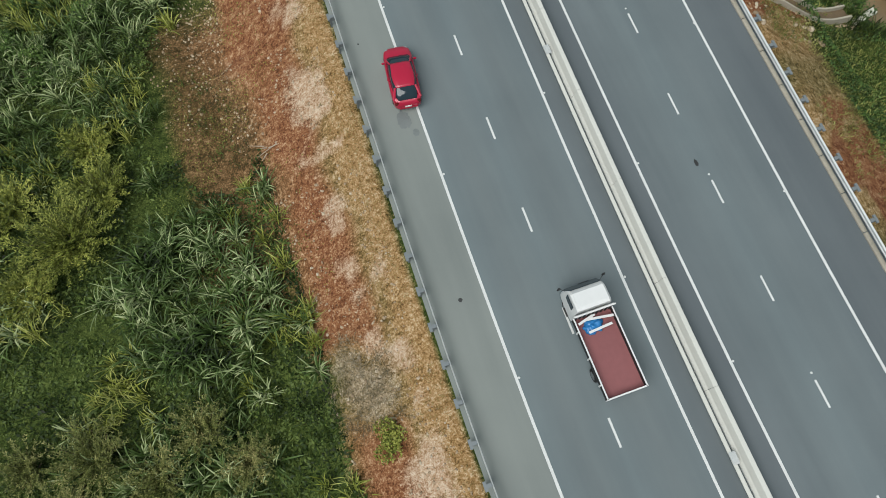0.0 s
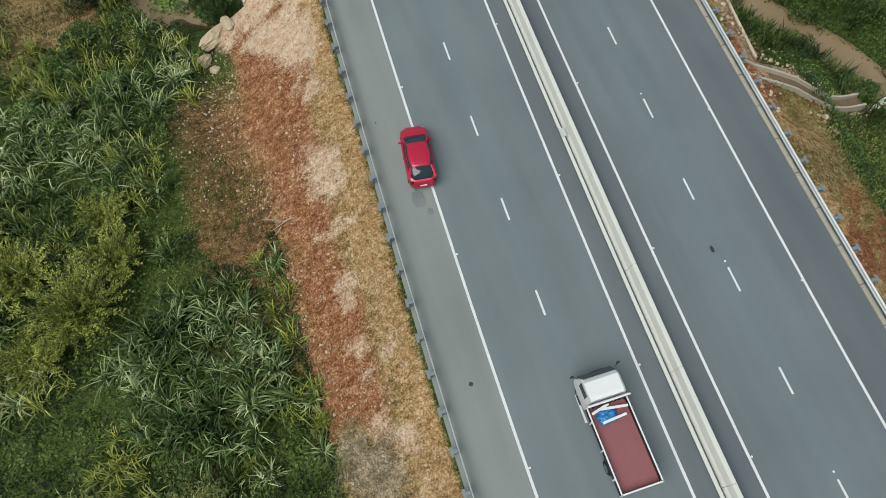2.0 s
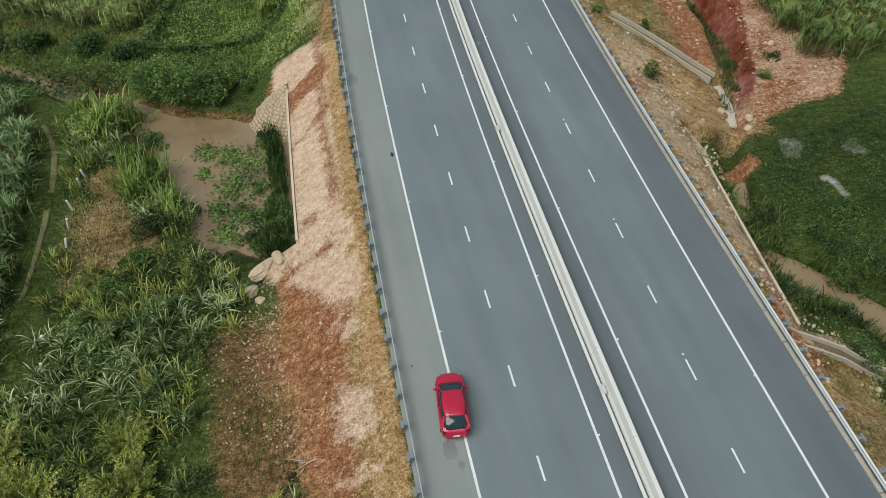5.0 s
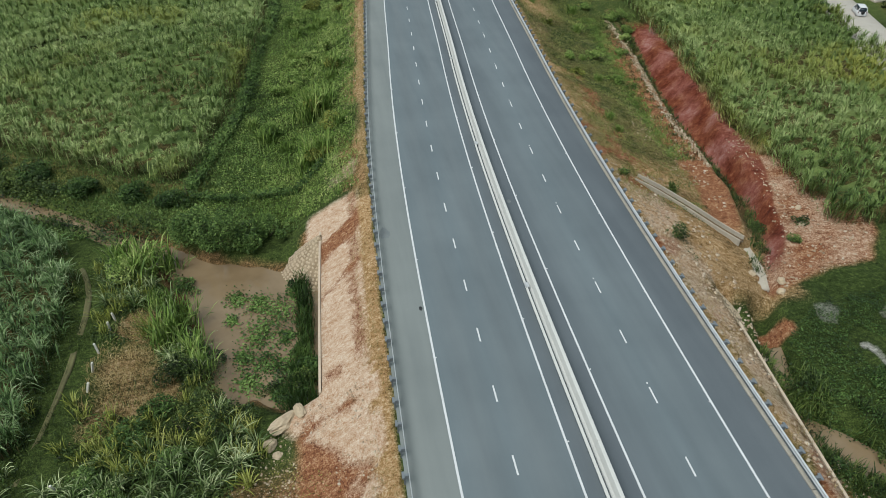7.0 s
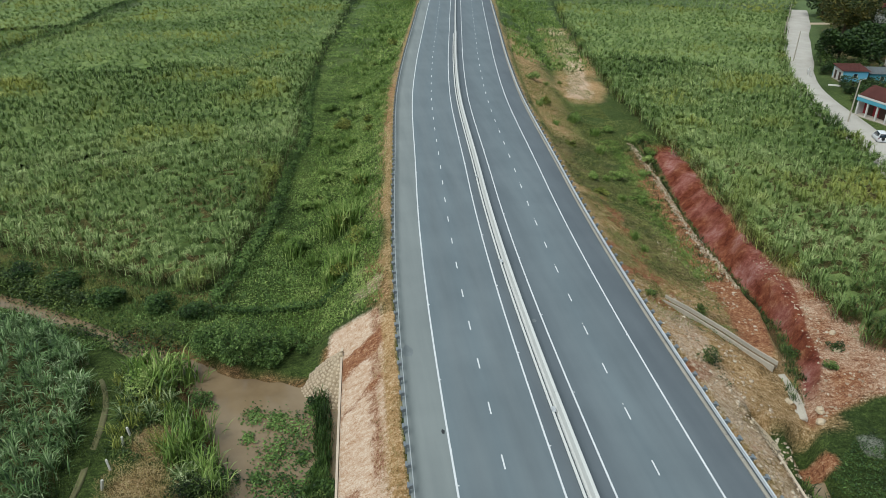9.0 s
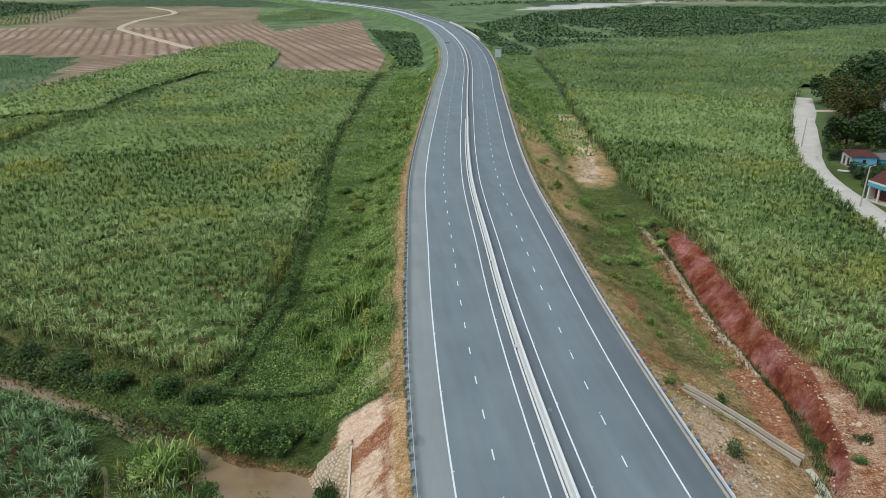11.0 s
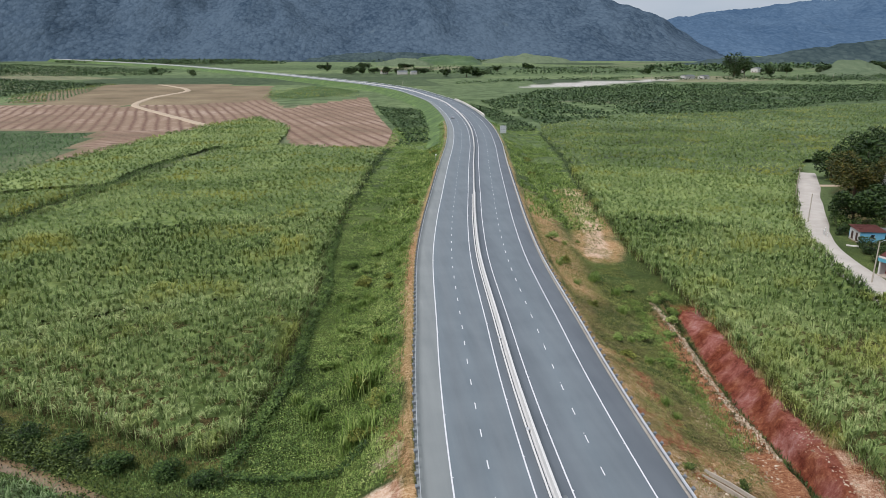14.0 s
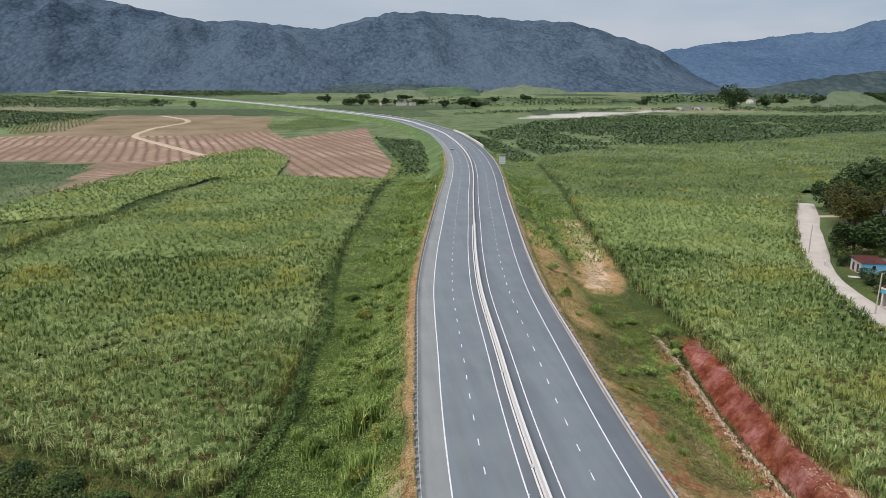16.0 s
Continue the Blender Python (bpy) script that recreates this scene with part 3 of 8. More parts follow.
quads = np.stack([idx[:-1, :-1], idx[:-1, 1:], idx[1:, 1:], idx[1:, :-1]], -1).reshape(-1, 4)
ground_mesh = raw_mesh("ground", np.stack([GX, GY, GZ], -1).reshape(-1, 3), [quads], M_GROUND, True)


def zones():
    """Where the soil is red, pale or tan; where land is ploughed, gravelled or brown."""
    x, y, s, o = GX, GY, GS, GO
    wob = (fbm(x, y, 5, 3, 61) - 0.5) * 3.0
    bands = fbm(x * 0.5 + y * 0.25, y, 4.0, 3, 71)
    left, right = -o, o
    red, pale, tan = np.zeros_like(x), np.zeros_like(x), np.zeros_like(x)
    plow, grav, brown = np.zeros_like(x), np.zeros_like(x), np.zeros_like(x)
    near = smooth(-30, -10, s) * smooth(65, 62, s)
    edge_l = 18.4 + wob * 0.7 + 1.0 * smooth(14, 28, s)
    on = smooth(12.2, 12.6, left) * smooth(edge_l + 1.3, edge_l - 1.3, left)
    tan = np.maximum(tan, on * near * smooth(15.6, 13.6, left + wob * 0.4) * (0.75 + 0.35 * fbm(x, y, 1.5, 2, 79)))
    red = np.maximum(red, on * near * smooth(13.8, 15.6, left + wob * 0.5 + 1.2 * (bands - 0.5)) * (0.62 + 0.5 * bands))
    tan = np.maximum(tan, on * near * 0.6)
    pale = np.maximum(pale, on * near * smooth(0.46, 0.6, fbm(x * 0.7, y, 1.2, 4, 81)) * smooth(13.2, 14.0, left) * smooth(17.4, 14.8, left + wob * 0.5) * 0.8)
    brown = np.maximum(brown, near * smooth(edge_l - 1.5, edge_l, left) * smooth(26, 22.5, left + wob) * smooth(8, 16, s) * smooth(38, 32, s) * 0.85)
    red = np.maximum(red, near * smooth(17, 19, left) * smooth(25, 20, left + wob) * smooth(14, 20, s) * smooth(37, 31, s) * (0.1 + 0.55 * bands))
    # bare slab over the culvert, washed pale
    slab = smooth(39.5, 41, s) * smooth(66, 64, s) * smooth(13.4, 14.0, left) * smooth(19.5, 18.5, left)
    pale = np.maximum(pale, slab)
    slant = s - 0.75 * (17.5 - left)
    ragged = fbm(x * 0.5, y * 2.0, 1.6, 3, 77) - 0.5
    streak = 0.75 * smooth(13.7, 14.1, left + ragged) * smooth(15.0, 14.6, left + ragged) * smooth(40, 43, s) + smooth(1.9, 1.2, np.abs(slant - 57.2) + ragged * 1.6) + 0.7 * smooth(0.5, 0.2, np.abs(slant - 50.8) + ragged * 0.8) + 0.7 * smooth(1.0, 0.5, np.hypot(left - 16.5, s - 41.6) + ragged)
    streak = np.clip(streak, 0, 1) * slab
    red = np.maximum(red, streak * 1.4)
    pale = pale * (1 - 0.85 * streak)
    for px, py, r in ((-16.4, 6.0, 1.8), (-17.2, 8.2, 1.2)):
        hush = smooth(r + 1.0, r - 1.2, np.hypot(x - px, y - py) + wob * 0.7)
        grav = np.maximum(grav, hush * 0.36)
        red, pale, tan = red * (1 - hush), pale * (1 - hush * 0.7), np.maximum(tan, hush * 0.45)
    fan = smooth(-0.8, 2.0, s - 31.0 - 0.95 * (left - 13.3) + wob * 0.8) * smooth(41, 39.5, s) * smooth(12.8, 13.6, left) * smooth(22, 19.5, left + wob)
    pale = np.maximum(pale, fan * 1.1 * smooth(0.3, 0.55, fbm(x, y, 1.6, 3, 83) + 0.12))
    # thin worn strips along both rails, all the way
    strip = smooth(12.2, 12.5, left) * smooth(13.9, 12.9, left + wob * 0.35) * (s > 60)
    strip = np.maximum(strip, smooth(12.2, 12.5, left) * smooth(16.2, 13.2, left + wob * 1.5) * smooth(62, 66, s) * smooth(330, 110, s))
    tan = np.maximum(tan, strip * 0.62)
    spots = smooth(0.5, 0.6, fbm(x, y * 0.4, 14, 3, 91))
    far_l = (s > 66) & (s < 420)
    red = np.maximum(red, far_l * spots * smooth(12.4, 12.9, left) * smooth(17.5, 14.5, left + wob) * 0.45)
    pale = np.maximum(pale, smooth(64, 66, s) * smooth(80, 70, s) * smooth(13, 14, left) * smooth(18, 15, left + wob) * 0.7 * smooth(0.4, 0.6, fbm(x, y, 2.2, 3, 85)))
    # right bank
    rs = smooth(12.2, 12.6, right) * smooth(19.5, 16.5, right + wob * 0.5) * (s > -40) * (s < 95)
    tan = np.maximum(tan, rs * (0.2 + 0.8 * fbm(x, y, 3, 3, 101)))
    red = np.maximum(red, rs * smooth(0.55, 0.7, fbm(x, y, 3, 3, 111)))
    pale = np.maximum(pale, smooth(12.8, 13.4, right) * smooth(18.5, 17, right + wob * 0.3) * smooth(20, 24, s) * smooth(66, 60, s) * (0.2 + 0.6 * fbm(x, y, 2.2, 3, 93)))
    far_r = (s > 95) & (s < 470) * (o > 0)
    tan = np.maximum(tan, far_r * smooth(12.2, 12.5, right) * smooth(14.6, 12.8, right + wob * 0.5) * 0.6)
    tan = np.maximum(tan, smooth(110, 125, s) * smooth(230, 200, s) * smooth(13, 15, right) * smooth(26, 17, right + wob) * 0.8)
    # the drain, its red wall and the bare ground round it
    d, along, side = line_dist(x, y, DITCH)
    clay = smooth(0, -0.9, d - 5.2 + 2.6 * smooth(0.42, 0.62, along) + wob * 0.25) * smooth(0.4, 1.0, d) * (side < 0) * smooth(0.8, 0.7, along) * smooth(0.02, 0.08, along)
    red = np.maximum(red, smooth(6.6, 4.8, d + wob * 0.7) * smooth(1.6, 2.4, d + wob * 0.2) * (side > 0) * smooth(0.8, 0.6, along) * smooth(0.03, 0.14, along) * (0.6 + 0.5 * bands))
    brown = np.maximum(brown, smooth(7.0, 5.0, d + wob * 0.7) * (side > 0) * smooth(0.85, 0.6, along) * smooth(0.06, 0.16, along) * 0.45)
    brown = np.maximum(brown, smooth(1.8, 0.8, d) * smooth(0.8, 0.6, along))
    rub = smooth(1.2, -0.6, poly_dist(x, y, [(35.2, 78), (38.2, 78), (39, 63), (41, 57), (37, 51), (29, 49), (25, 47.5), (24.5, 50), (29, 55), (32.4, 60), (34.6, 68)]) + wob * 0.6)
    pale = np.maximum(pale, rub * (0.05 + 0.6 * fbm(x, y, 2.2, 3, 121)))
    red = np.maximum(red, rub * (0.5 + 0.5 * fbm(x, y, 1.7, 3, 123)))
    tan = np.maximum(tan, rub * 0.45)
    red = np.maximum(red, smooth(1.8, 1.0, np.hypot((x - 22.0) * 0.7, (y - 43.2) * 1.2) + wob * 0.5))
    low_bank = smooth(46, 49, s) * smooth(78, 68, s) * smooth(16, 17, right) * smooth(29, 25, right + wob)
    tan = np.maximum(tan, low_bank * (0.2 + 0.8 * fbm(x, y, 3.5, 3, 141)))
    brown = np.maximum(brown, low_bank * 0.7)
    tan = np.maximum(tan, smooth(62, 70, s) * smooth(135, 110, s) * smooth(13, 14, right) * smooth(30, 24, right + wob) * (0.05 + 0.5 * fbm(x, y, 4, 3, 143)))
    d = line_dist(x, y, [(54, 228), (50, 205), (46, 185), (38, 152)])[0]
    worn = smooth(0.26, 0.46, fbm(x, y * 0.6, 5, 3, 87))
    pale = np.maximum(pale, smooth(4.0, 1.0, d + wob * 0.8) * (0.5 + 0.45 * worn))
    tan = np.maximum(tan, smooth(7.5, 3.0, d + wob) * (0.4 + 0.45 * worn))
    # mud and bare patches on the left
    d = poly_dist(x, y, POND)
    brown = np.maximum(brown, smooth(2.2, 0.3, d + wob * 0.4))
    for px, py, r in ((-30.5, 46, 3.2), (-33.5, 42, 2.0), (-32, 54, 2.4), (-33, 49, 2.8)):
        dry = smooth(r + 1, r - 1.2, np.hypot(x - px, y - py) + wob * 1.2)
        tan, brown = np.maximum(tan, dry * 0.38), np.maximum(brown, dry * 0.6)
    grav = np.maximum(grav, 0.8 * smooth(1.25, 0.6, np.hypot(x - 29.3, (y - 39.2) * 0.7) + wob * 0.4 + (fbm(x, y, 1.4, 3, 95) - 0.5) * 2.6))
    for q in ((28.5, 44.5, 1.0), (36, 40, 1.0), (34, 43, 0.8), (38, 37, 0.9)):
        grav = np.maximum(grav, smooth(q[2] + 0.7, q[2] - 0.4, np.hypot(x - q[0], y - q[1]) + wob * 0.5 + (fbm(x, y, 1.4, 3, 97) - 0.5) * 2.6) * 0.42)
    # soil under the crops
    for f_ in (FIELD_A, FIELD_B, FIELD_F, FIELD_N):
        brown = np.maximum(brown, inside(x, y, f_) * (line_dist(x, y, f_ + f_[:1])[0] > 1.6) * 0.5 * smooth(190, 100, np.hypot(x, y)))
    d = poly_dist(x, y, FIELD_A)
    brown = np.maximum(brown, smooth(1.6, 0.3, np.abs(d - 0.9)) * (s > 70) * (y < 100) * 0.5)
    yard = smooth(4, 10, line_dist(x, y, VILLAGE_ROAD)[2] * line_dist(x, y, VILLAGE_ROAD)[0] * -1) * smooth(60, 90, y) * smooth(260, 220, y) * smooth(190, 150, x)
    brown = np.maximum(brown, yard * (0.2 + 0.7 * fbm(x, y, 9, 3, 151)))
    # far land
    for f_ in (PLOW_1, PLOW_2, PLOW_3):
        plow = np.maximum(plow, inside(x, y, f_) * 1.0)
    plow = np.maximum(plow, inside(x, y, FALLOW) * 0.7)
    grav = np.maximum(grav, inside(x, y, GRAVEL) * (0.5 + 0.5 * fbm(x, y, 25, 3, 131)))
    red = red * (1 + 0.25 * (right > 13) * (s < 90))
    return (red, pale, tan, smooth(120, 400, np.hypot(x - CX, y - CY))), (plow, grav, brown, clay)


for key, layers in zip(("zone_a", "zone_b"), zones()):
    layer = ground_mesh.color_attributes.new(key, "FLOAT_COLOR", "POINT")
    layer.data.foreach_set("color", np.stack([np.clip(v, 0, 1) for v in layers], -1).astype(np.float32).ravel())
tagged(new("ground", ground_mesh), "rough valley ground with grass, red earth and ploughed fields", "ground", kind="structure")

# ---- water ----
def sheet(name, x0, x1, y0, y1, z, mat, label, step=2.0):
    xs, ys = np.arange(x0, x1 + 0.1, step), np.arange(y0, y1 + 0.1, step)
    X, Y = np.meshgrid(xs, ys)
    i = np.arange(X.size).reshape(X.shape)
    q = np.stack([i[:-1, :-1], i[:-1, 1:], i[1:, 1:], i[1:, :-1]], -1).reshape(-1, 4)
    ob = new(name, raw_mesh(name, np.stack([X, Y, np.full(X.shape, z)], -1).reshape(-1, 3), [q], mat, True))
    return tagged(ob, label, "water", kind="structure")


sheet("water_pond", -100, -14, 38, 112, -6.45, M_WATER, "still muddy brown pond and creek below the road")
sheet("water_creek", 14, 46, -10, 42, -6.45, M_WATER, "narrow muddy brown creek between weeds")

# ---- carriageway ----
def ribbon(name, stations, offsets, z, mat):
    """A strip that follows the road: offsets across, at one height each."""
    zz = z if np.ndim(z) else [z] * len(offsets)
    rows = np.stack([on_road(stations, o, h) for o, h in zip(offsets, zz)], 1)
    k, w = len(stations), len(offsets)
    i = np.arange(k * w).reshape(k, w)
    q = np.stack([i[:-1, :-1], i[:-1, 1:], i[1:, 1:], i[1:, :-1]], -1).reshape(-1, 4)
    return raw_mesh(name, rows.reshape(-1, 3), [q], mat)


S_NEAR = np.concatenate([np.arange(-60, 120, 2.0), np.arange(120, 700, 4.0)])
S_ALL = np.concatenate([S_NEAR, np.arange(700, STATION[-1] - 2, 10.0)])
HALF = 1.714
LANES = np.array([-12.25, -9.1, -8.9, -7.2, -5.36, -3.5, -1.8, -1.6, -0.8, 0.8, 1.6, 1.8, 3.5, 5.36, 7.2, 8.9, 9.1, 12.25])
road_mesh = ribbon("road", S_ALL, LANES, 0.0, M_ASPHALT)
lane = road_mesh.color_attributes.new("lane", "FLOAT_COLOR", "POINT")
shoulder = np.array([1, 0.9, 0, 0.25, 0.0, 0.2, 0, 0.1, 0.2, 0, 0, 0, 0.1, 0, 0.1, 0, 0, 0.1])
dark = np.array([0, 0, 0, 0.3, 0.05, 0.35, 0.2, 0.7, 0.8, 0.9, 0.9, 0.6, 0.35, 0.1, 0.35, 0.4, 0.85, 1.0])
cols = np.zeros((len(S_ALL), len(LANES), 4), np.float32)
cols[..., 0], cols[..., 1], cols[..., 3] = shoulder, dark, 1
lane.data.foreach_set("color", cols.ravel())
tagged(new("road", road_mesh), "smooth grey asphalt dual carriageway on a bank", "road", kind="structure")

markings = empty("road_markings", pose(0, 0, 0), "white painted edge lines and lane dashes on asphalt", "road marking", kind="structure")
for o in (-HALF - 7.3, -HALF, HALF, HALF + 7.3):
    ob = new("edge_line", ribbon("edge_line", S_ALL, [o - 0.075, o + 0.075], 0.006, M_PAINT))
    ob.parent = markings
DASH_L, DASH_R, PITCH = 24.37, 16.59, 5.994
for side, first in ((-1, DASH_L), (1, DASH_R)):
    k0 = int((-50 - first) / PITCH)
    far_v, far_f = [], []
    for k in range(k0, 118):
        top = first + PITCH * k
        st = np.array([top - 1.5, top])
        o = side * (HALF + 3.65)
        if top < 330:
            ob = new("lane_dash", ribbon("lane_dash", st, [o - 0.06, o + 0.06], 0.006, M_PAINT))
            ob.parent = markings
        else:
            p = np.stack([on_road(st, o - 0.06, 0.006), on_road(st, o + 0.06, 0.006)], 1).reshape(-1, 3)
            base = len(far_v) * 4
            far_v.append(p)
            far_f.append([base, base + 1, base + 3, base + 2])
    ob = tagged(new("far_dashes", raw_mesh("far_dashes", np.concatenate(far_v), [np.array(far_f)], M_PAINT)), kind="stuff")
    ob.parent = markings

# ---- barrier, rails ----
def profile_run(name, stations, section, mat, parent=None, closed=True):
    """A section of (offset, height) swept along the road."""
    k, w = len(stations), len(section)
    rows = np.stack([on_road(stations, o, h) for o, h in section], 1)
    i = np.arange(k * w).reshape(k, w)
    j = np.roll(i, -1, axis=1) if closed else i[:, 1:]
    i2 = i if closed else i[:, :-1]
    q = np.stack([i2[:-1], j[:-1], j[1:], i2[1:]], -1).reshape(-1, 4)
    caps = [np.array([i[0][::-1]]), np.array([i[-1]])] if closed else []
    ob = new(name, raw_mesh(name, rows.reshape(-1, 3), [q] + caps, mat, False))
    if parent:
        ob.parent = parent
    return ob


JERSEY = [(-0.36, 0.0), (-0.36, 0.1), (-0.22, 0.32), (-0.13, 0.84), (-0.10, 0.87), (0.10, 0.87), (0.13, 0.84), (0.22, 0.32), (0.36, 0.1), (0.36, 0.0)]
NARROW = [(o * 0.72, h * 0.95) for o, h in JERSEY]
W_BEAM = [(0.0, 0.42), (0.045, 0.46), (0.045, 0.52), (0.0, 0.56), (0.0, 0.62), (0.045, 0.66), (0.045, 0.72), (0.0, 0.75),
          (-0.012, 0.75), (-0.012, 0.42)]
BARRIER_END = 200.0
barrier = empty("median_barrier", pose(0, 0, 0), "long pale concrete barrier between the carriageways", "barrier", kind="structure")
for a in np.arange(-60, BARRIER_END, 6.0):
    profile_run("barrier_unit", np.array([a + 0.008, a + 2, a + 4, a + 5.992]), [(o + 0.1, h) for o, h in JERSEY], M_BARRIER, barrier)
far_st = np.concatenate([np.arange(BARRIER_END, 700, 6.0), np.arange(700, STATION[-1] - 4, 14.0)])
profile_run("barrier_far", far_st, NARROW, M_BARRIER, barrier)
median_rail = empty("median_rail", pose(0, 0, 0), "low galvanised rail along the concrete median barrier", "guard rail", kind="structure")
for a in np.arange(-60, BARRIER_END - 4, 8.4):
    profile_run("rail_beam", np.arange(a, a + 8.5, 2.1), [(-0.62, 0.30), (-0.50, 0.30), (-0.46, 0.34), (-0.46, 0.40), (-0.50, 0.44), (-0.62, 0.44), (-0.66, 0.40), (-0.66, 0.34)], M_BARRIER, median_rail)


def bolted_plate(parent, s, o):
    bm = bmesh.new()
    box(bm, (0.34, 0.62, 0.05), (0, 0, 0.45), 0.015)
    for k in range(4):
        box(bm, (0.36, 0.04, 0.03), (0, -0.21 + 0.14 * k, 0.485))
    ob = part("splice_plate", bm, M_STEEL, parent, "bolted steel splice plate")
    ob.matrix_basis = pose(*on_road(s, o), 0, 0, heading(s))


for s in (-28.4, -3.4, 21.4, 46.4, 71.4, 96.4, 121.4):
    bolted_plate(median_rail, s, -0.5)


def post_mesh(sign):
    bm = bmesh.new()
    box(bm, (0.10, 0.15, 1.15), (sign * 0.27, 0, 0.18), 0.008)
    box(bm, (0.34, 0.20, 0.34), (sign * 0.19, 0, 0.58), 0.01)
    box(bm, (0.16, 0.50, 0.10), (sign * 0.36, 0, 0.72), 0.008)
    me = bpy.data.meshes.new("post")
    bm.to_mesh(me)
    bm.free()
    me.materials.append(M_POST)
    return me


for sign, label in ((-1, "galvanised steel guard rail on posts along bare earth"), (1, "galvanised steel guard rail on posts above a kerb")):
    rail = empty("guard_rail", pose(0, 0, 0), label, "guard rail", kind="structure")
    sec = [(sign * (12.02 if sign < 0 else 11.99) - sign * o * (0.9 if sign < 0 else 1.9), h) for o, h in W_BEAM]
    for a in np.arange(-60, 470, 12.0):
        profile_run("rail_beam", np.arange(a, a + 12.1, 2.0 if a < 120 else 4.0), sec, M_STEEL, rail)
    me = post_mesh(sign)
    for s in np.arange(-20.6, 250, 2.0):
        share("post", me, rail, pose(*on_road(s, sign * 12.02), 0, 0, heading(s)))
    profile_run("rail_far", np.concatenate([np.arange(472, 700, 6.0), np.arange(700, STATION[-1] - 4, 14.0)]), sec, M_STEEL, rail)
kerb = empty("road_kerb", pose(0, 0, 0), "low stained concrete kerb in lengths beside the road", "kerb", kind="structure")
for a in np.arange(-60, 300, 2.5):
    profile_run("kerb_stone", np.array([a + 0.03, a + 2.47]), [(11.79, -0.05), (11.79, 0.08), (11.83, 0.11), (12.03, 0.11), (12.07, 0.08), (12.07, -0.05)], M_KERB, kerb)

S_FAR = np.concatenate([np.arange(330, 700, 6.0), np.arange(700, STATION[-1] - 4, 14.0)])
tagged(new("road_bank", ribbon("road_bank", S_FAR, [-34, -22, -13.2, -12.2, 12.2, 13.2, 22, 34], [-8.5, -4.6, -0.5, -0.12, -0.12, -0.5, -4.6, -8.5], M_MEADOW)), "grassy bank that carries the far road", "bank", kind="structure")

# ---- culvert headwalls and their stone cones ----
def headwall(s0, s1, line, label):
    """line gives offset and top for a station."""
    ob = empty("culvert_headwall", pose(0, 0, 0), label, "retaining wall", kind="structure")
    st = np.arange(s0, s1 + 0.1, 1.0)
    rows = []
    for s in st:
        o, top = line(s)
        sg = 1 if o > 0 else -1
        rows += [on_road(np.array([s]), o + sg * k, z)[0] for k, z in ((-0.02, -7.4), (-0.02, top), (0.17, top), (0.17, -7.4))]
    i = np.arange(len(rows)).reshape(-1, 4)
    j = np.roll(i, -1, axis=1)
    q = np.stack([i[:-1], j[:-1], j[1:], i[1:]], -1).reshape(-1, 4)
    wall = new("wall", raw_mesh("wall", np.array(rows), [q, np.array([i[0][::-1]]), np.array([i[-1]])], M_WALL, False))
    wall.parent = ob
    return ob


headwall(40.2, 61.2, lambda s: (-17.5, -2.9), "pale concrete culvert headwall above the pond")
headwall(24.0, 42.0, lambda s: (wall_line(s), -0.12 - 0.55 * (wall_line(s) - 13.0)), "pale concrete culvert headwall above the creek")


def stone_cone(centre, radius, z0, z1, a0, a1, label, tip=0.25, long=1.0):
    """A pitched slope of set stones wrapped round the end of a headwall."""
    thing = empty("stone_cone", pose(centre[0], centre[1], 0) @ Matrix.Diagonal((1, long, 1, 1)), label, "retaining slope", kind="structure")
    k, v, q = 24, [], []
    for i in range(k + 1):
        a = radians(a0 + (a1 - a0) * i / k)
        for r, z in ((tip, z1), (radius, z0), (radius + 0.05, z0 - 2.5)):
            v.append((r * math.cos(a), r * math.sin(a), z))
    for i in range(k):
        for j in range(2):
            q.append((i * 3 + j, i * 3 + j + 1, i * 3 + j + 4, i * 3 + j + 3))
    ob = new("mortar_bed", raw_mesh("mortar_bed", v, [np.array(q)], M_PITCH, True))
    ob.parent = thing
    rnd = random.Random(5)
    shapes = []
    for i in range(5):
        bm = bmesh.new()
        bmesh.ops.create_icosphere(bm, subdivisions=1, radius=0.5)
        for w in bm.verts:
            w.co = Vector((w.co.x * rnd.uniform(0.75, 1.15), w.co.y * rnd.uniform(0.75, 1.15), w.co.z * 0.5)) * rnd.uniform(0.85, 1.1)
        me = bpy.data.meshes.new("stone")
        bm.to_mesh(me)
        bm.free()
        me.materials.append(M_STONE)
        shapes.append(me)
    slope = math.degrees(math.atan2(z1 - z0, radius - tip))
    rows = int(math.hypot(radius - tip, z1 - z0) / 0.36)
    for j in range(rows):
        w = (j + 0.5) / rows
        r, z = tip + (radius - tip) * w, z1 + (z0 - z1) * w
        n_ = max(2, int(r * radians(abs(a1 - a0)) / 0.40))
        for i in range(n_):
            a = a0 + (a1 - a0) * (i + 0.5 + rnd.uniform(-0.2, 0.2) + 0.25 * (j % 2)) / n_
            ca, sa_ = math.cos(radians(a)), math.sin(radians(a))
            share("stone", rnd.choice(shapes), thing, pose(r * ca, r * sa_, z, 0, slope, a) @ Matrix.Scale(rnd.uniform(0.30, 0.40), 4))
    return thing


stone_cone((-15.75, 61.0), 4.3, -6.6, -2.95, 80, 280, "rounded slope of set limestone cobbles beside the pond", 0.12)
stone_cone((16.9, 45.6), 3.4, -5.4, -1.95, -95, 75, "rounded slope of set limestone cobbles beside the creek", 0.3, 1.25)

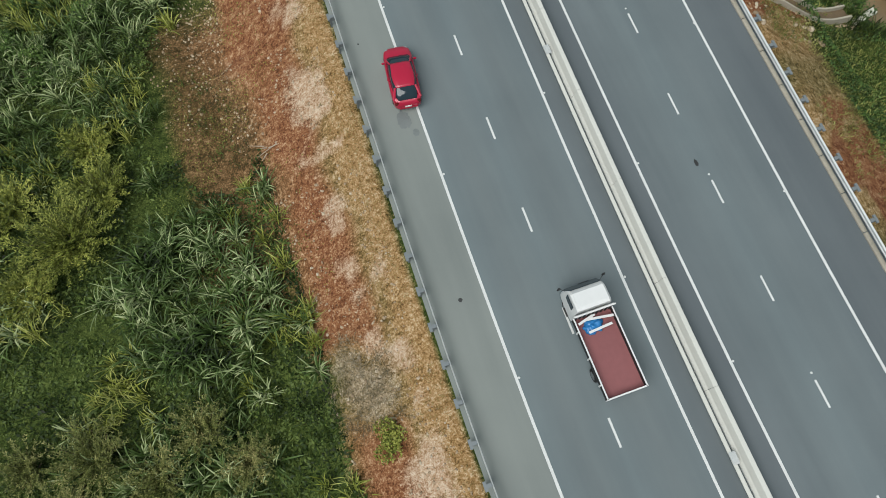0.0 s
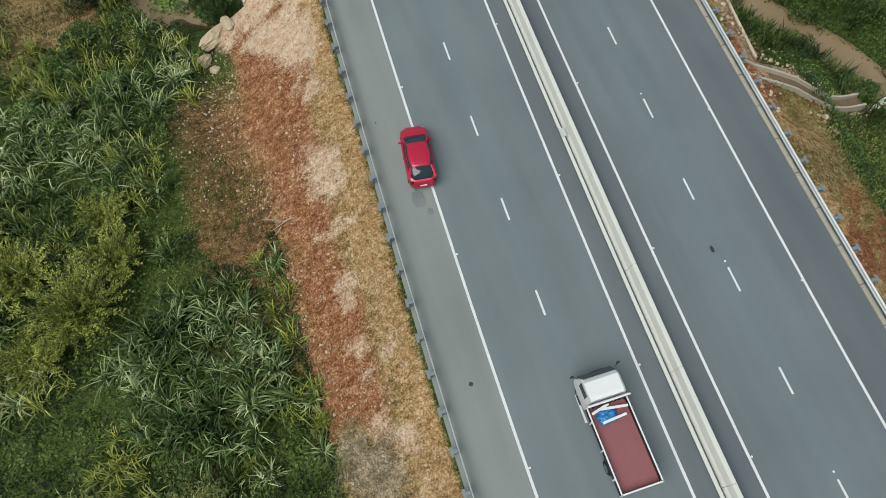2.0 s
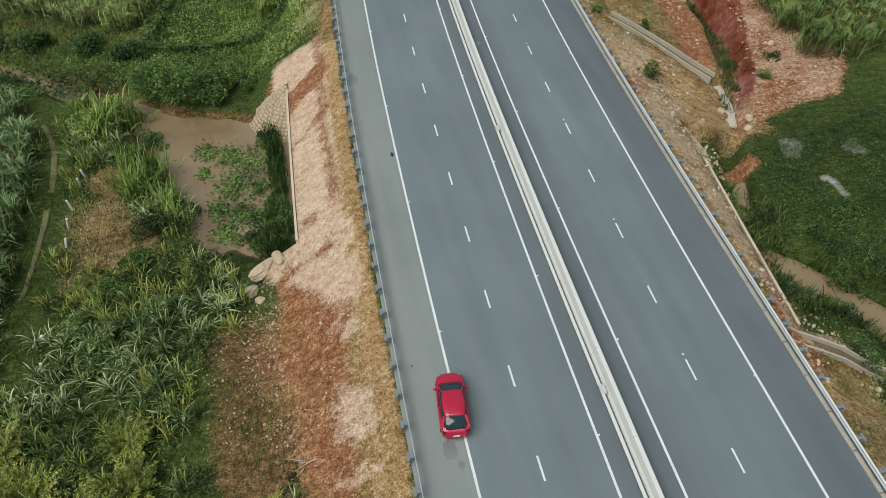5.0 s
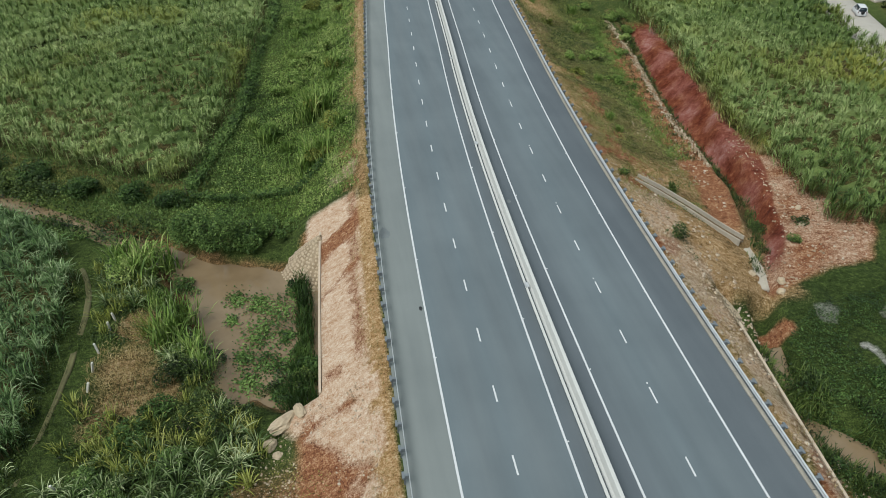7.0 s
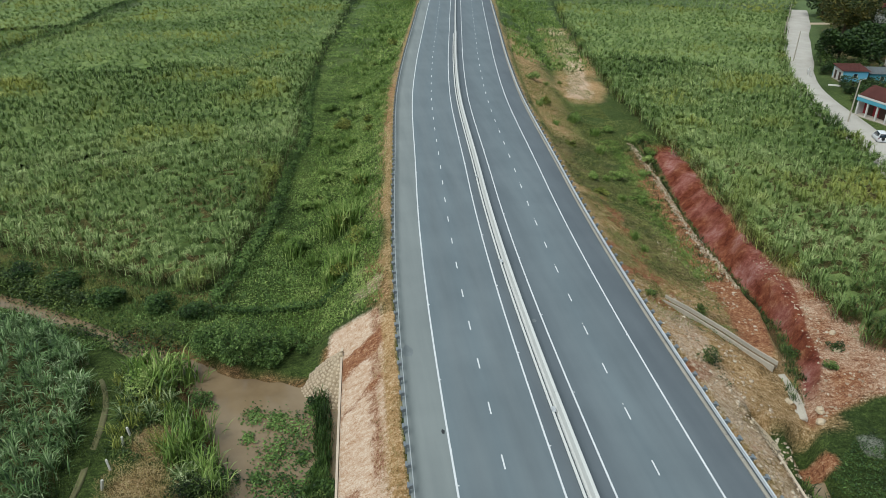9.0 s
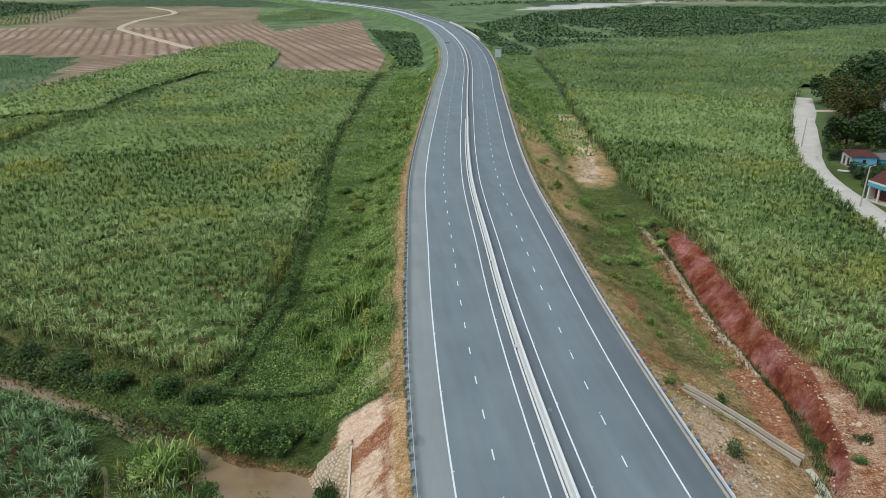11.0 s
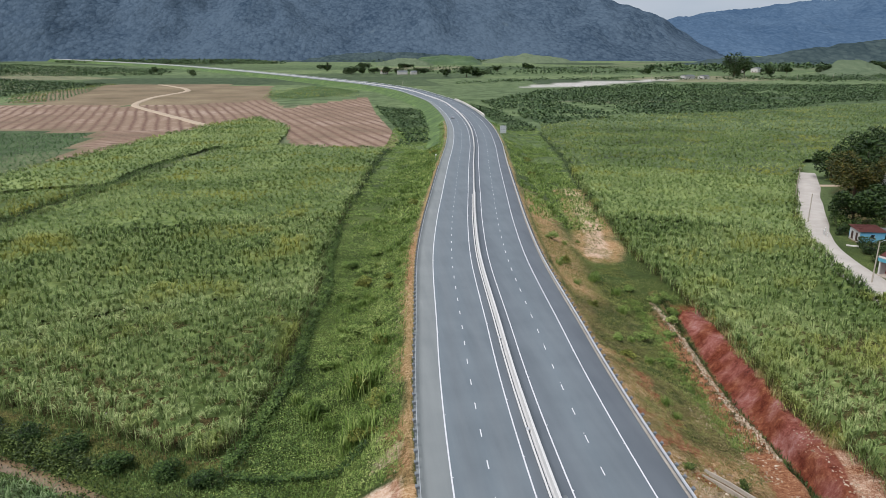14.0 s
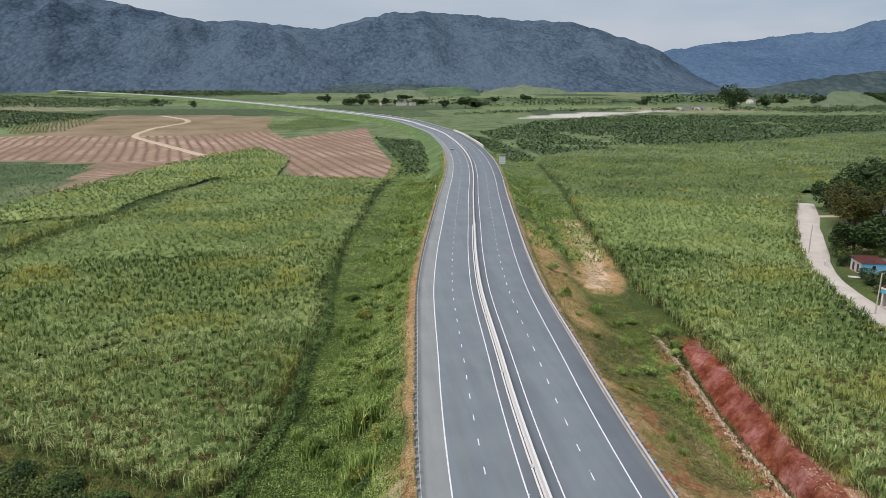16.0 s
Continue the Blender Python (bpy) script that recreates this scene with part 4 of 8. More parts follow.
# ---- hills behind the valley ----
def ridge(name, bearings, tops, crest, foot_d, mat, label, seed, back=900, cols=260, steps=44):
    """A wooded range: skyline heights in degrees above level, by compass bearing."""
    bs = np.linspace(bearings[0], bearings[-1], cols)
    el = np.interp(bs, bearings, tops) + (vnoise(bs, bs * 0, 0.7, seed) - 0.5) * 0.14 + (vnoise(bs, bs * 0, 0.16, seed + 2) - 0.5) * 0.07
    ds = np.concatenate([np.linspace(foot_d, crest, steps), np.linspace(crest, crest + back, 8)[1:]])
    B, D = np.meshgrid(np.radians(bs), ds, indexing="ij")
    top = 38 + crest * np.tan(np.radians(el))[:, None]
    x, y = CX + D * np.sin(B), CY + D * np.cos(B)
    w = np.clip((D - foot_d) / (crest - foot_d), 0, 1)
    base = rise(x, y) - 8
    spur = 1 - 2 * np.abs(fbm(x, y * 0.45, 460, 4, seed + 5) - 0.5)
    fold = 1.1 * (spur - 0.72) + 0.35 * (fbm(x, y, 150, 3, seed + 6) - 0.5)
    z = base + (top - base) * np.clip(w ** 0.85 + fold * 0.55 * np.sin(np.pi * w), 0, 1.0)
    z = np.where(D > crest, top - (D - crest) * 0.35, z) + (fbm(x, y, 60, 3, seed + 9) - 0.5) * 16 * smooth(0.0, 0.25, w) * smooth(1.0, 0.9, w)
    i = np.arange(B.size).reshape(B.shape)
    q = np.stack([i[:-1, :-1], i[1:, :-1], i[1:, 1:], i[:-1, 1:]], -1).reshape(-1, 4)
    return tagged(new(name, raw_mesh(name, np.stack([x, y, z], -1).reshape(-1, 3), [q], mat, True)), label, "mountain", kind="structure")


# haze is painted into both hill ranges: bluish base colours, the far one paler
M_HILL = make_mountain("hazed_wooded_hill", (0.022, 0.039, 0.058, 1), (0.064, 0.093, 0.118, 1), (0.13, 0.16, 0.13, 1))
M_HILL_FAR = make_mountain("hazed_far_hill", (0.036, 0.068, 0.11, 1), (0.066, 0.108, 0.155, 1), (0.08, 0.115, 0.14, 1))
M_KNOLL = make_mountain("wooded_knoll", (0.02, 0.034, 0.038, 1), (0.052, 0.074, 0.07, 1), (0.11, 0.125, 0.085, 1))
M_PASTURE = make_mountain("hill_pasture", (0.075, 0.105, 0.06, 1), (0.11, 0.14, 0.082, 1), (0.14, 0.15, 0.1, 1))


def bearing(px):
    return 7.24 + math.degrees(math.atan2(px - 784, 1271.0 / math.cos(radians(13)) * 1.0))


def up(py):
    return math.degrees(math.atan2(147 - py, 1290.0))


SKY_1 = [(-500, -30), (-200, -25), (0, -8), (100, 1), (200, 22), (370, 48), (430, 46), (575, 58), (640, 40), (700, 30), (740, 27), (800, 31), (900, 40), (1010, 46),
         (1060, 60), (1160, 92), (1230, 135), (1290, 158)]
SKY_2 = [(1000, 110), (1160, 95), (1250, 84), (1330, 78), (1400, 71), (1480, 70), (1530, 54), (1600, 56), (1800, 40), (2100, 60)]
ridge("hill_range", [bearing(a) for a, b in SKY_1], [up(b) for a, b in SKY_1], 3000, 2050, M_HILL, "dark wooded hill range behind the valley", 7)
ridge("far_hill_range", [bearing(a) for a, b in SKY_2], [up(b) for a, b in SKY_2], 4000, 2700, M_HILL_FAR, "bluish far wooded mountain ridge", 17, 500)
# lower rises at the foot of the hills
for name_, mat_, label_, crest_, foot_, deep_, rim_ in (
        ("wooded_knoll", M_KNOLL, "low wooded knoll at the foot of the hills", 2030, 1900, 160, [(440, 170), (560, 158), (620, 149), (700, 147), (760, 150), (830, 157), (920, 170)]),
        ("wooded_knoll", M_KNOLL, "long wooded rise below the bluish ridge", 1900, 1760, 160, [(1180, 168), (1260, 158), (1340, 152), (1420, 142), (1500, 132), (1600, 126), (1800, 130)]),
        ("pasture_rise", M_PASTURE, "smooth light green pasture slope below woods", 1980, 1840, 120, [(790, 172), (840, 163), (885, 155), (930, 150), (965, 153), (1010, 162), (1060, 172)]),
        ("pasture_rise", M_PASTURE, "pale green pasture rise with a track", 1720, 1600, 120, [(640, 180), (676, 163), (700, 157), (735, 159), (765, 170), (790, 180)]),
        ("pasture_rise", M_PASTURE, "rounded green pasture hill near far houses", 1420, 1290, 120, [(1425, 185), (1455, 168), (1475, 158), (1510, 158), (1545, 170), (1580, 182)]),
        ("plantation_rise", M_CITRUS, "dark green plantation slope in rows", 1820, 1700, 120, [(715, 180), (738, 158), (760, 153), (830, 154), (845, 165), (860, 180)])):
    ridge(name_, [bearing(a) for a, b in rim_], [up(b) for a, b in rim_], crest_, foot_, mat_, label_, 27, deep_, 90, 14)


# ---- plants: arching blades and leaf clouds ----
def blade_arrays(pos, per, length, width, lean, seed, rows=3, jitter=0.15, droop=(0.5, 1.1), size=None):
    """Arching leaf blades that spring from each place. Returns vertices and faces."""
    rg = np.random.default_rng(seed)
    pos = np.asarray(pos, float)
    k = len(pos) * per
    base = np.repeat(pos, per, axis=0)
    base[:, :2] += rg.normal(0, jitter, (k, 2))
    az = rg.uniform(0, 2 * np.pi, k)
    L = rg.uniform(length[0], length[1], k) * (np.repeat(size, per) if size is not None else 1.0)
    le = rg.uniform(lean[0], lean[1], k)
    reach, high, dr = L * le, L * (1.05 - 0.55 * le), rg.uniform(droop[0], droop[1], k)
    wd = width * rg.uniform(0.7, 1.3, k)
    ux, uy = np.cos(az), np.sin(az)
    twist = rg.uniform(-0.5, 0.5, k)
    ts = np.linspace(0, 1, rows)
    prof = np.interp(ts, [0, 0.35, 0.75, 1], [0.55, 1.0, 0.7, 0.0])
    vs = []
    for t, pr in zip(ts, prof):
        c = base + np.stack([ux * reach * t ** 1.25, uy * reach * t ** 1.25, high * ((1 + dr) * t - dr * t * t)], -1)
        side = np.stack([-uy, ux, twist], -1) * (wd * pr / 2)[:, None]
        vs += [c - side, c + side] if pr > 0 else [c]
    v = np.stack(vs, 1)
    n_ = v.shape[1]
    st = (np.arange(k) * n_)[:, None]
    qs = [st + np.array([[2 * r, 2 * r + 1, 2 * r + 3, 2 * r + 2]]) for r in range(rows - 2)]
    tri = st + np.array([[2 * (rows - 2), 2 * (rows - 2) + 1, 2 * (rows - 1)]])
    return v.reshape(-1, 3), (np.concatenate(qs) if qs else np.zeros((0, 4), int)), tri


def leaf_arrays(pts, size, seed, flat=0.55, slim=0.5):
    """Small pointed leaves, one at each place."""
    rg = np.random.default_rng(seed)
    pts = np.asarray(pts, float)
    k = len(pts)
    nrm = rg.normal(0, 1, (k, 3))
    nrm[:, 2] = np.abs(nrm[:, 2]) + flat * 2.0
    nrm /= np.linalg.norm(nrm, axis=1)[:, None]
    a = np.cross(nrm, rg.normal(0, 1, (k, 3)))
    a /= np.linalg.norm(a, axis=1)[:, None] + 1e-9
    b = np.cross(nrm, a)
    L = size * rg.uniform(0.6, 1.4, k)[:, None]
    v = np.stack([pts - a * L / 2, pts + b * L * slim / 2, pts + a * L / 2, pts - b * L * slim / 2], 1)
    q = (np.arange(k) * 4)[:, None] + np.arange(4)[None]
    return v.reshape(-1, 3), q


class Heap:
    """Gathers arrays of vertices and faces for one mesh."""

    def __init__(self):
        self.v, self.q, self.t, self.n = [], [], [], 0

    def add(self, v, q=None, t=None):
        self.v.append(v)
        if q is not None and len(q):
            self.q.append(q + self.n)
        if t is not None and len(t):
            self.t.append(t + self.n)
        self.n += len(v)
        return self

    def mesh(self, name, mat):
        fs = ([np.concatenate(self.q)] if self.q else []) + ([np.concatenate(self.t)] if self.t else [])
        return raw_mesh(name, np.concatenate(self.v), fs, mat)


def scatter(poly, step, seed, keep=None, jit=0.5):
    """Loosely even places inside a polygon."""
    rg = np.random.default_rng(seed)
    p = np.array(poly)
    xs, ys = np.arange(p[:, 0].min(), p[:, 0].max(), step), np.arange(p[:, 1].min(), p[:, 1].max(), step)
    X, Y = np.meshgrid(xs, ys)
    X, Y = X.ravel() + rg.uniform(-jit, jit, X.size) * step, Y.ravel() + rg.uniform(-jit, jit, X.size) * step
    m_ = inside(X, Y, poly)
    X, Y = X[m_], Y[m_]
    if keep is not None:
        m_ = keep(X, Y, rg)
        X, Y = X[m_], Y[m_]
    return X, Y


def leaf_shade_sheet(poly, step, tall, seed, far, lift):
    """A closed sheet for the lower leaves inside a field, painted dark as shade, lumpy from stool to stool."""
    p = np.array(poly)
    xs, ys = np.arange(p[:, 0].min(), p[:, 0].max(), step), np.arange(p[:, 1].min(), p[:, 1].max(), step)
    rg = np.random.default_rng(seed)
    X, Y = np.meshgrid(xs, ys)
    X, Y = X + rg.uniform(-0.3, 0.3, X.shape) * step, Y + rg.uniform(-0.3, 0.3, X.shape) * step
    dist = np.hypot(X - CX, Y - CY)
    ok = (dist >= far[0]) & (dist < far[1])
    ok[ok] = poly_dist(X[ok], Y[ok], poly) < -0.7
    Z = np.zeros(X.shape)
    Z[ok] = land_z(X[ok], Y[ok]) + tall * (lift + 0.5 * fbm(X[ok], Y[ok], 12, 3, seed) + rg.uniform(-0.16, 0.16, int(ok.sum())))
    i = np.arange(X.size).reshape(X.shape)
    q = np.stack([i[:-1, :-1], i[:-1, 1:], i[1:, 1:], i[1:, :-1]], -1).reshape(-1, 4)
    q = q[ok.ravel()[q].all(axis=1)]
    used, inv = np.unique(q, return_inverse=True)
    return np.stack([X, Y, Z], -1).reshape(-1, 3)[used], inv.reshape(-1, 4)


def cane_field(name, poly, label, mat, seed, bands, tall=2.0, leaf=1.5, stalks=True):
    """Standing cane: leaf crowns on stalks, finer where the camera is nearer. bands: (from, to, spacing, leaves, width)."""
    heap, low, under = Heap(), Heap(), Heap()
    for i, (d0, d1, step, per, wd) in enumerate(bands):
        X, Y = scatter(poly, step, seed + i, lambda x, y, rg: (np.hypot(x - CX, y - CY) >= d0) & (np.hypot(x - CX, y - CY) < d1))
        if not len(X):
            continue
        gap = fbm(X, Y, 7, 3, seed + 40)
        keep = gap > 0.2
        X, Y = X[keep], Y[keep]
        Z = land_z(X, Y)
        sz = 0.55 + 0.45 * fbm(X, Y, 5, 2, seed + 50) + 0.5 * hash2(np.floor(X * 9), np.floor(Y * 9), seed + 66)
        stool = hash2(np.floor(X * 7), np.floor(Y * 7), seed + 65)
        top = Z + tall * (0.30 + 0.5 * fbm(X, Y, 12, 3, seed) + 0.42 * stool)
        rows = 3 if step < 1.65 else 2
        heap.add(*blade_arrays(np.stack([X, Y, top], -1), per, (leaf * 0.6, leaf * 1.15), wd, (0.28, 0.95) if d0 < 130 else (0.32, 1.0) if d0 < 190 else (0.36, 1.05), seed + 7 + i, rows, 0.06 + step * 0.05, (0.9, 2.2), sz))
        # added sheet, its colour darkened as the shade between leaf crowns
        if stalks and d0 < 400 and tall > 1.5:
            under.add(*leaf_shade_sheet(poly, max(1.0, step * 0.7), tall, seed, (d0 - 1, d1 + 1), -0.2 if d0 < 130 else 0.02 if d0 < 190 else 0.28 if d0 < 270 else 0.38))
        if stalks and step < 2.2:
            rim = np.abs(line_dist(X, Y, poly + poly[:1])[0]) < max(1.3, step)
            P = np.stack([X, Y, Z - 0.1], -1)[rim]
            if len(P):
                low.add(*blade_arrays(P, 12, (tall * 0.9, tall * 1.35), 0.06, (0.05, 0.3), seed + 77 + i, 3, 0.4, (0.0, 0.3)))
                for lift in (0.35, 1.0):
                    heap.add(*blade_arrays(P + np.array([0, 0, lift * tall / 1.6]), 12, (leaf * 0.7, leaf * 1.1), wd, (0.35, 1.0), seed + 87 + i, 3, 0.55, (0.8, 1.6)))
    ob = tagged(new(name, heap.mesh(name, mat)), label, "crop", kind="stuff")
    if low.n:
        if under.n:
            tagged(new("cane_shade_sheet", under.mesh("cane_shade_sheet", M_LEAF_SHADE)), "dark sheet for lower leaves, shade painted among the cane", "crop", kind="stuff")
        tagged(new("cane_stalks", low.mesh("cane_stalks", M_STALK)), "brown standing cane stalks at the field edge", "crop", kind="stuff")
    return ob


cane_field("cane_field", FIELD_A, "dense green sugar cane field with yellowing patches", M_CANE, 11,
           [(0, 130, 1.3, 30, 0.085), (130, 190, 1.5, 25, 0.12), (190, 270, 1.8, 20, 0.2), (270, 420, 2.2, 16, 0.28)])
cane_field("cane_field", FIELD_B, "long strip of green sugar cane beyond a dark gap", M_CANE, 23,
           [(0, 260, 1.8, 20, 0.2), (260, 520, 2.3, 15, 0.3)])
cane_field("cane_field", FIELD_F, "wide green sugar cane field beside the village road", M_CANE, 37,
           [(0, 130, 1.3, 30, 0.085), (130, 190, 1.5, 25, 0.12), (190, 280, 1.8, 19, 0.2), (280, 430, 2.3, 15, 0.3), (430, 700, 3.2, 12, 0.45)])
cane_field("cane_field", FIELD_N, "dark green cane patch beside a muddy track", M_CANE_DARK, 53, [(0, 300, 1.1, 34, 0.085)], 1.2, 1.6)
cane_field("cane_field", [(-95, 680), (-101, 800), (-60, 880), (-8, 790), (-8, 715)], "far bright green cane strip beside ploughed land", M_CANE, 67, [(0, 1200, 4.2, 7, 0.6)], 1.6, 1.6, False)
cane_field("cane_field", [(-290, 640), (-335, 745), (-308, 935), (-288, 930), (-310, 760), (-270, 660)], "narrow far cane strip below the orchard", M_CANE, 69, [(0, 1200, 4.2, 7, 0.6)], 1.6, 1.6, False)
cane_field("young_cane_field", FIELD_C, "low bluish green young crop", M_CANE_LOW, 61, [(0, 700, 2.6, 9, 0.3)], 0.3, 1.1, False)


# ---- rough growth below the road on the left ----
LEFT_GREEN = [(-18, -14), (-18.3, 12), (-18.5, 25), (-22.5, 33), (-21, 37), (-22, 43), (-25, 44), (-26, 50), (-28, 56), (-31.5, 60), (-37, 66), (-39, 60), (-39, 40), (-48, 20), (-44, -14)]


def drop(X, Y, dz=0.0):
    return np.stack([X, Y, land_z(X, Y) + dz], -1)


def lawn(x, y):
    """The mown-looking hollow where little grows tall."""
    return (np.hypot((x + 33.5) / 3.4, (y - 13.6) / 3.2) < 1) | (np.hypot((x + 36.5) / 2.6, (y - 9.0) / 5.0) < 1)


TRACK = [(-41.6, 68.1), (-38.8, 63.6), (-37.1, 59), (-37.1, 50), (-36.9, 44.6), (-37, 34)]


def bare(x, y):
    d = np.minimum.reduce([np.hypot(x - a, y - b) / r for a, b, r in ((-30.5, 45.6, 2.6), (-32, 54, 1.9), (-32, 49.2, 2.8), (-33.8, 46.4, 2.2), (-35.3, 50.4, 2.0), (-35.4, 42, 1.2), (-35, 38.4, 1.2), (-22.3, 29, 3.0), (-21, 24, 2.6), (-22.5, 32.5, 2.4), (-20, 27, 2.6), (-23.8, 26.5, 1.8), (-20.5, 34, 2.0))])
    return (d < 1) | (line_dist(x, y, TRACK)[0] < 1.2)


X, Y = scatter(LEFT_GREEN, 1.25, 71, lambda x, y, rg: ~lawn(x, y) & ~bare(x, y) & (fbm(x, y, 6, 3, 5) + rg.uniform(-0.08, 0.08, x.size) > 0.47 + 0.07 * smooth(22, 28, y)) & (np.hypot(x + 31, y - 21) > 4.2))
CLUMPS = []
for k in range(9):
    v, q, t = blade_arrays(np.zeros((1, 3)), 32, (0.9, 2.0), 0.075, (0.3, 1.0), 72 + k, 5, 0.10, (0.9, 1.9))
    CLUMPS.append(raw_mesh("wild_cane_clump", v, [q, t], M_REED))
X2, Y2 = scatter([(-29.5, 12.5), (-27, 18.5), (-24, 21), (-20.5, 17), (-20, 12), (-22.5, 9.5), (-27, 9.5)], 1.15, 171)
tall = np.concatenate([np.zeros(len(X)), np.full(len(X2), 0.4)])
X, Y = np.concatenate([X, X2]), np.concatenate([Y, Y2])
size = 0.62 + 0.75 * fbm(X, Y, 4, 2, 8) + tall * 0.35
order = np.argsort(np.hypot(X + 23, Y - 14))
single, rest = order[:290], order[290:]
rnd = random.Random(8)
Z = land_z(X, Y)
for k in single:
    ob = new("wild_cane_clump", rnd.choice(CLUMPS))
    ob.matrix_basis = pose(X[k], Y[k], Z[k] - 0.05 + tall[k], 0, 0, rnd.uniform(0, 360)) @ Matrix.Scale(size[k], 4)
    tagged(ob, "clump of long arching grey-green wild cane blades", "wild cane", "wild cane below the road")
h = Heap().add(*blade_arrays(np.stack([X, Y, Z], -1)[rest], 30, (0.9, 2.0), 0.075, (0.3, 1.0), 72, 5, 0.10, (0.9, 1.9), size[rest]))
tagged(new("wild_cane_thicket", h.mesh("wild_cane_thicket", M_REED)), "thicket of long arching grey-green wild cane blades", "grass", kind="stuff")

X, Y = scatter(LEFT_GREEN, 1.3, 81, lambda x, y, rg: ~lawn(x, y) & ~bare(x, y) & (fbm(x, y, 5, 3, 15) > 0.56 - 0.06 * smooth(22, 28, y)) & (np.hypot(x + 31, y - 21) > 4.0))
h = Heap().add(*blade_arrays(drop(X, Y), 30, (0.8, 1.7), 0.06, (0.1, 0.8), 82, 4, 0.2, (0.5, 1.2)))
tagged(new("yellow_grass", h.mesh("yellow_grass", M_REED_YELLOW)), "yellowish tall grass among the weeds", "grass", kind="stuff")

X, Y = scatter([(-35, 41), (-29, 41), (-28, 47), (-30, 56), (-34, 56), (-35.5, 50)], 0.42, 85, lambda x, y, rg: bare(x, y) & (line_dist(x, y, TRACK)[0] > 1.4) & (rg.random(x.size) < 0.75))
tagged(new("dead_grass", Heap().add(*blade_arrays(drop(X, Y), 10, (0.25, 0.7), 0.03, (0.4, 1.05), 86, 3, 0.25, (0.4, 1.4))).mesh("dead_grass", M_DRY)), "flattened dead straw-coloured grass on bare soil", "grass", kind="stuff")
# low weeds that cover the soil
X, Y = scatter(LEFT_GREEN, 0.14, 91, lambda x, y, rg: ~bare(x, y) & (fbm(x, y, 2.2, 3, 25) + rg.uniform(-0.15, 0.15, x.size) > 0.36))
P = drop(X, Y)
P[:, 2] += np.random.default_rng(3).uniform(0.02, 0.5, len(P)) * np.where(lawn(X, Y), 0.25, 0.2 + 1.5 * np.clip(fbm(X, Y, 2.2, 2, 35) - 0.25, 0, 1))
tagged(new("weed_cover", Heap().add(*leaf_arrays(P, 0.25, 92)).mesh("weed_cover", M_WEED)), "low broad-leaved weeds covering the soil", "weeds", kind="stuff")
X, Y = scatter(LEFT_GREEN, 0.55, 94, lambda x, y, rg: lawn(x, y) | (fbm(x, y, 3, 3, 45) > 0.5))
tagged(new("short_grass", Heap().add(*blade_arrays(drop(X, Y), 9, (0.25, 0.6), 0.035, (0.2, 0.9), 95, 3, 0.2)).mesh("short_grass", M_WEED)), "short green grass", "grass", kind="stuff")
# sparse weeds on the brown patch and the bank
X, Y = scatter([(-25, 12), (-16.5, 12), (-14.5, 20), (-15, 32), (-20, 37), (-26, 34)], 0.17, 97, lambda x, y, rg: rg.random(x.size) < 0.9 * smooth(0.32, 0.58, fbm(x, y, 2, 3, 55)) * smooth(-14.8, -19.5, x))
P = drop(X, Y, 0.05)
tagged(new("sparse_weeds", Heap().add(*leaf_arrays(P, 0.11, 98)).mesh("sparse_weeds", M_SHRUB)), "sparse low weeds on bare brown soil", "weeds", kind="stuff")


def grass_clump(at, size, seed, mat, label, per=44, width=0.06, lean=(0.15, 0.95)):
    """One tussock of arching blades."""
    z = float(land_z(at[0], at[1])[0])
    v, q, t = blade_arrays(np.zeros((1, 3)), per, (size * 0.6, size * 1.15), width, lean, seed, 5, 0.12 * size, (0.6, 1.4))
    ob = new("grass_clump", raw_mesh("grass_clump", v, [q, t], mat))
    ob.matrix_basis = pose(at[0], at[1], z - 0.05)
    return tagged(ob, label, "grass clump")


for i, (x, y, r, yellow) in enumerate([(-22, 20, 1.7, 0), (-19, 15, 1.5, 1), (-22, 12.6, 1.8, 1), (-30, 11, 1.9, 1), (-34, 16, 1.8, 1), (-31, 36, 2.2, 0), (-22, 35, 1.6, 1), (-19.2, 20, 1.5, 0),
                                       (-27, 31, 1.9, 0), (-24.5, 28.5, 1.6, 0), (-34, 33, 1.8, 0), (-25.5, 23.5, 1.7, 0), (-31, 52.5, 2.6, 1), (-29.5, 53.5, 2.4, 0), (-27, 51, 2.2, 0),
                                       (-33, 61, 2.0, 1), (-30, 37, 1.8, 0), (-33, 31, 1.7, 0), (-19.3, 45.5, 1.6, 0), (-28, 36, 1.5, 0), (-18.5, 9.8, 1.2, 1)]):
    grass_clump((x, y), r, 200 + i, M_REED_YELLOW if yellow else M_REED, ("yellow-green" if yellow else "grey-green") + " tussock of long arching grass blades")


def lobes(centre, rx, ry, h, count, seed, shell=0.55):
    """Places for leaves in an uneven rounded crown of several lobes."""
    rg = np.random.default_rng(seed)
    n_l = 9
    lc = np.stack([rg.normal(0, 0.42, n_l) * rx, rg.normal(0, 0.42, n_l) * ry, rg.uniform(0.25, 0.8, n_l) * h], -1)
    lr = rg.uniform(0.3, 0.55, n_l)
    which = rg.integers(0, n_l, count)
    d = rg.normal(0, 1, (count, 3))
    d /= np.linalg.norm(d, axis=1)[:, None]
    r = rg.uniform(shell, 1.0, count)[:, None] ** 0.6
    p = lc[which] + d * r * lr[which][:, None] * np.array([rx, ry, h * 0.75])
    p[:, 2] = np.maximum(p[:, 2], 0.03)
    return p + np.asarray(centre)


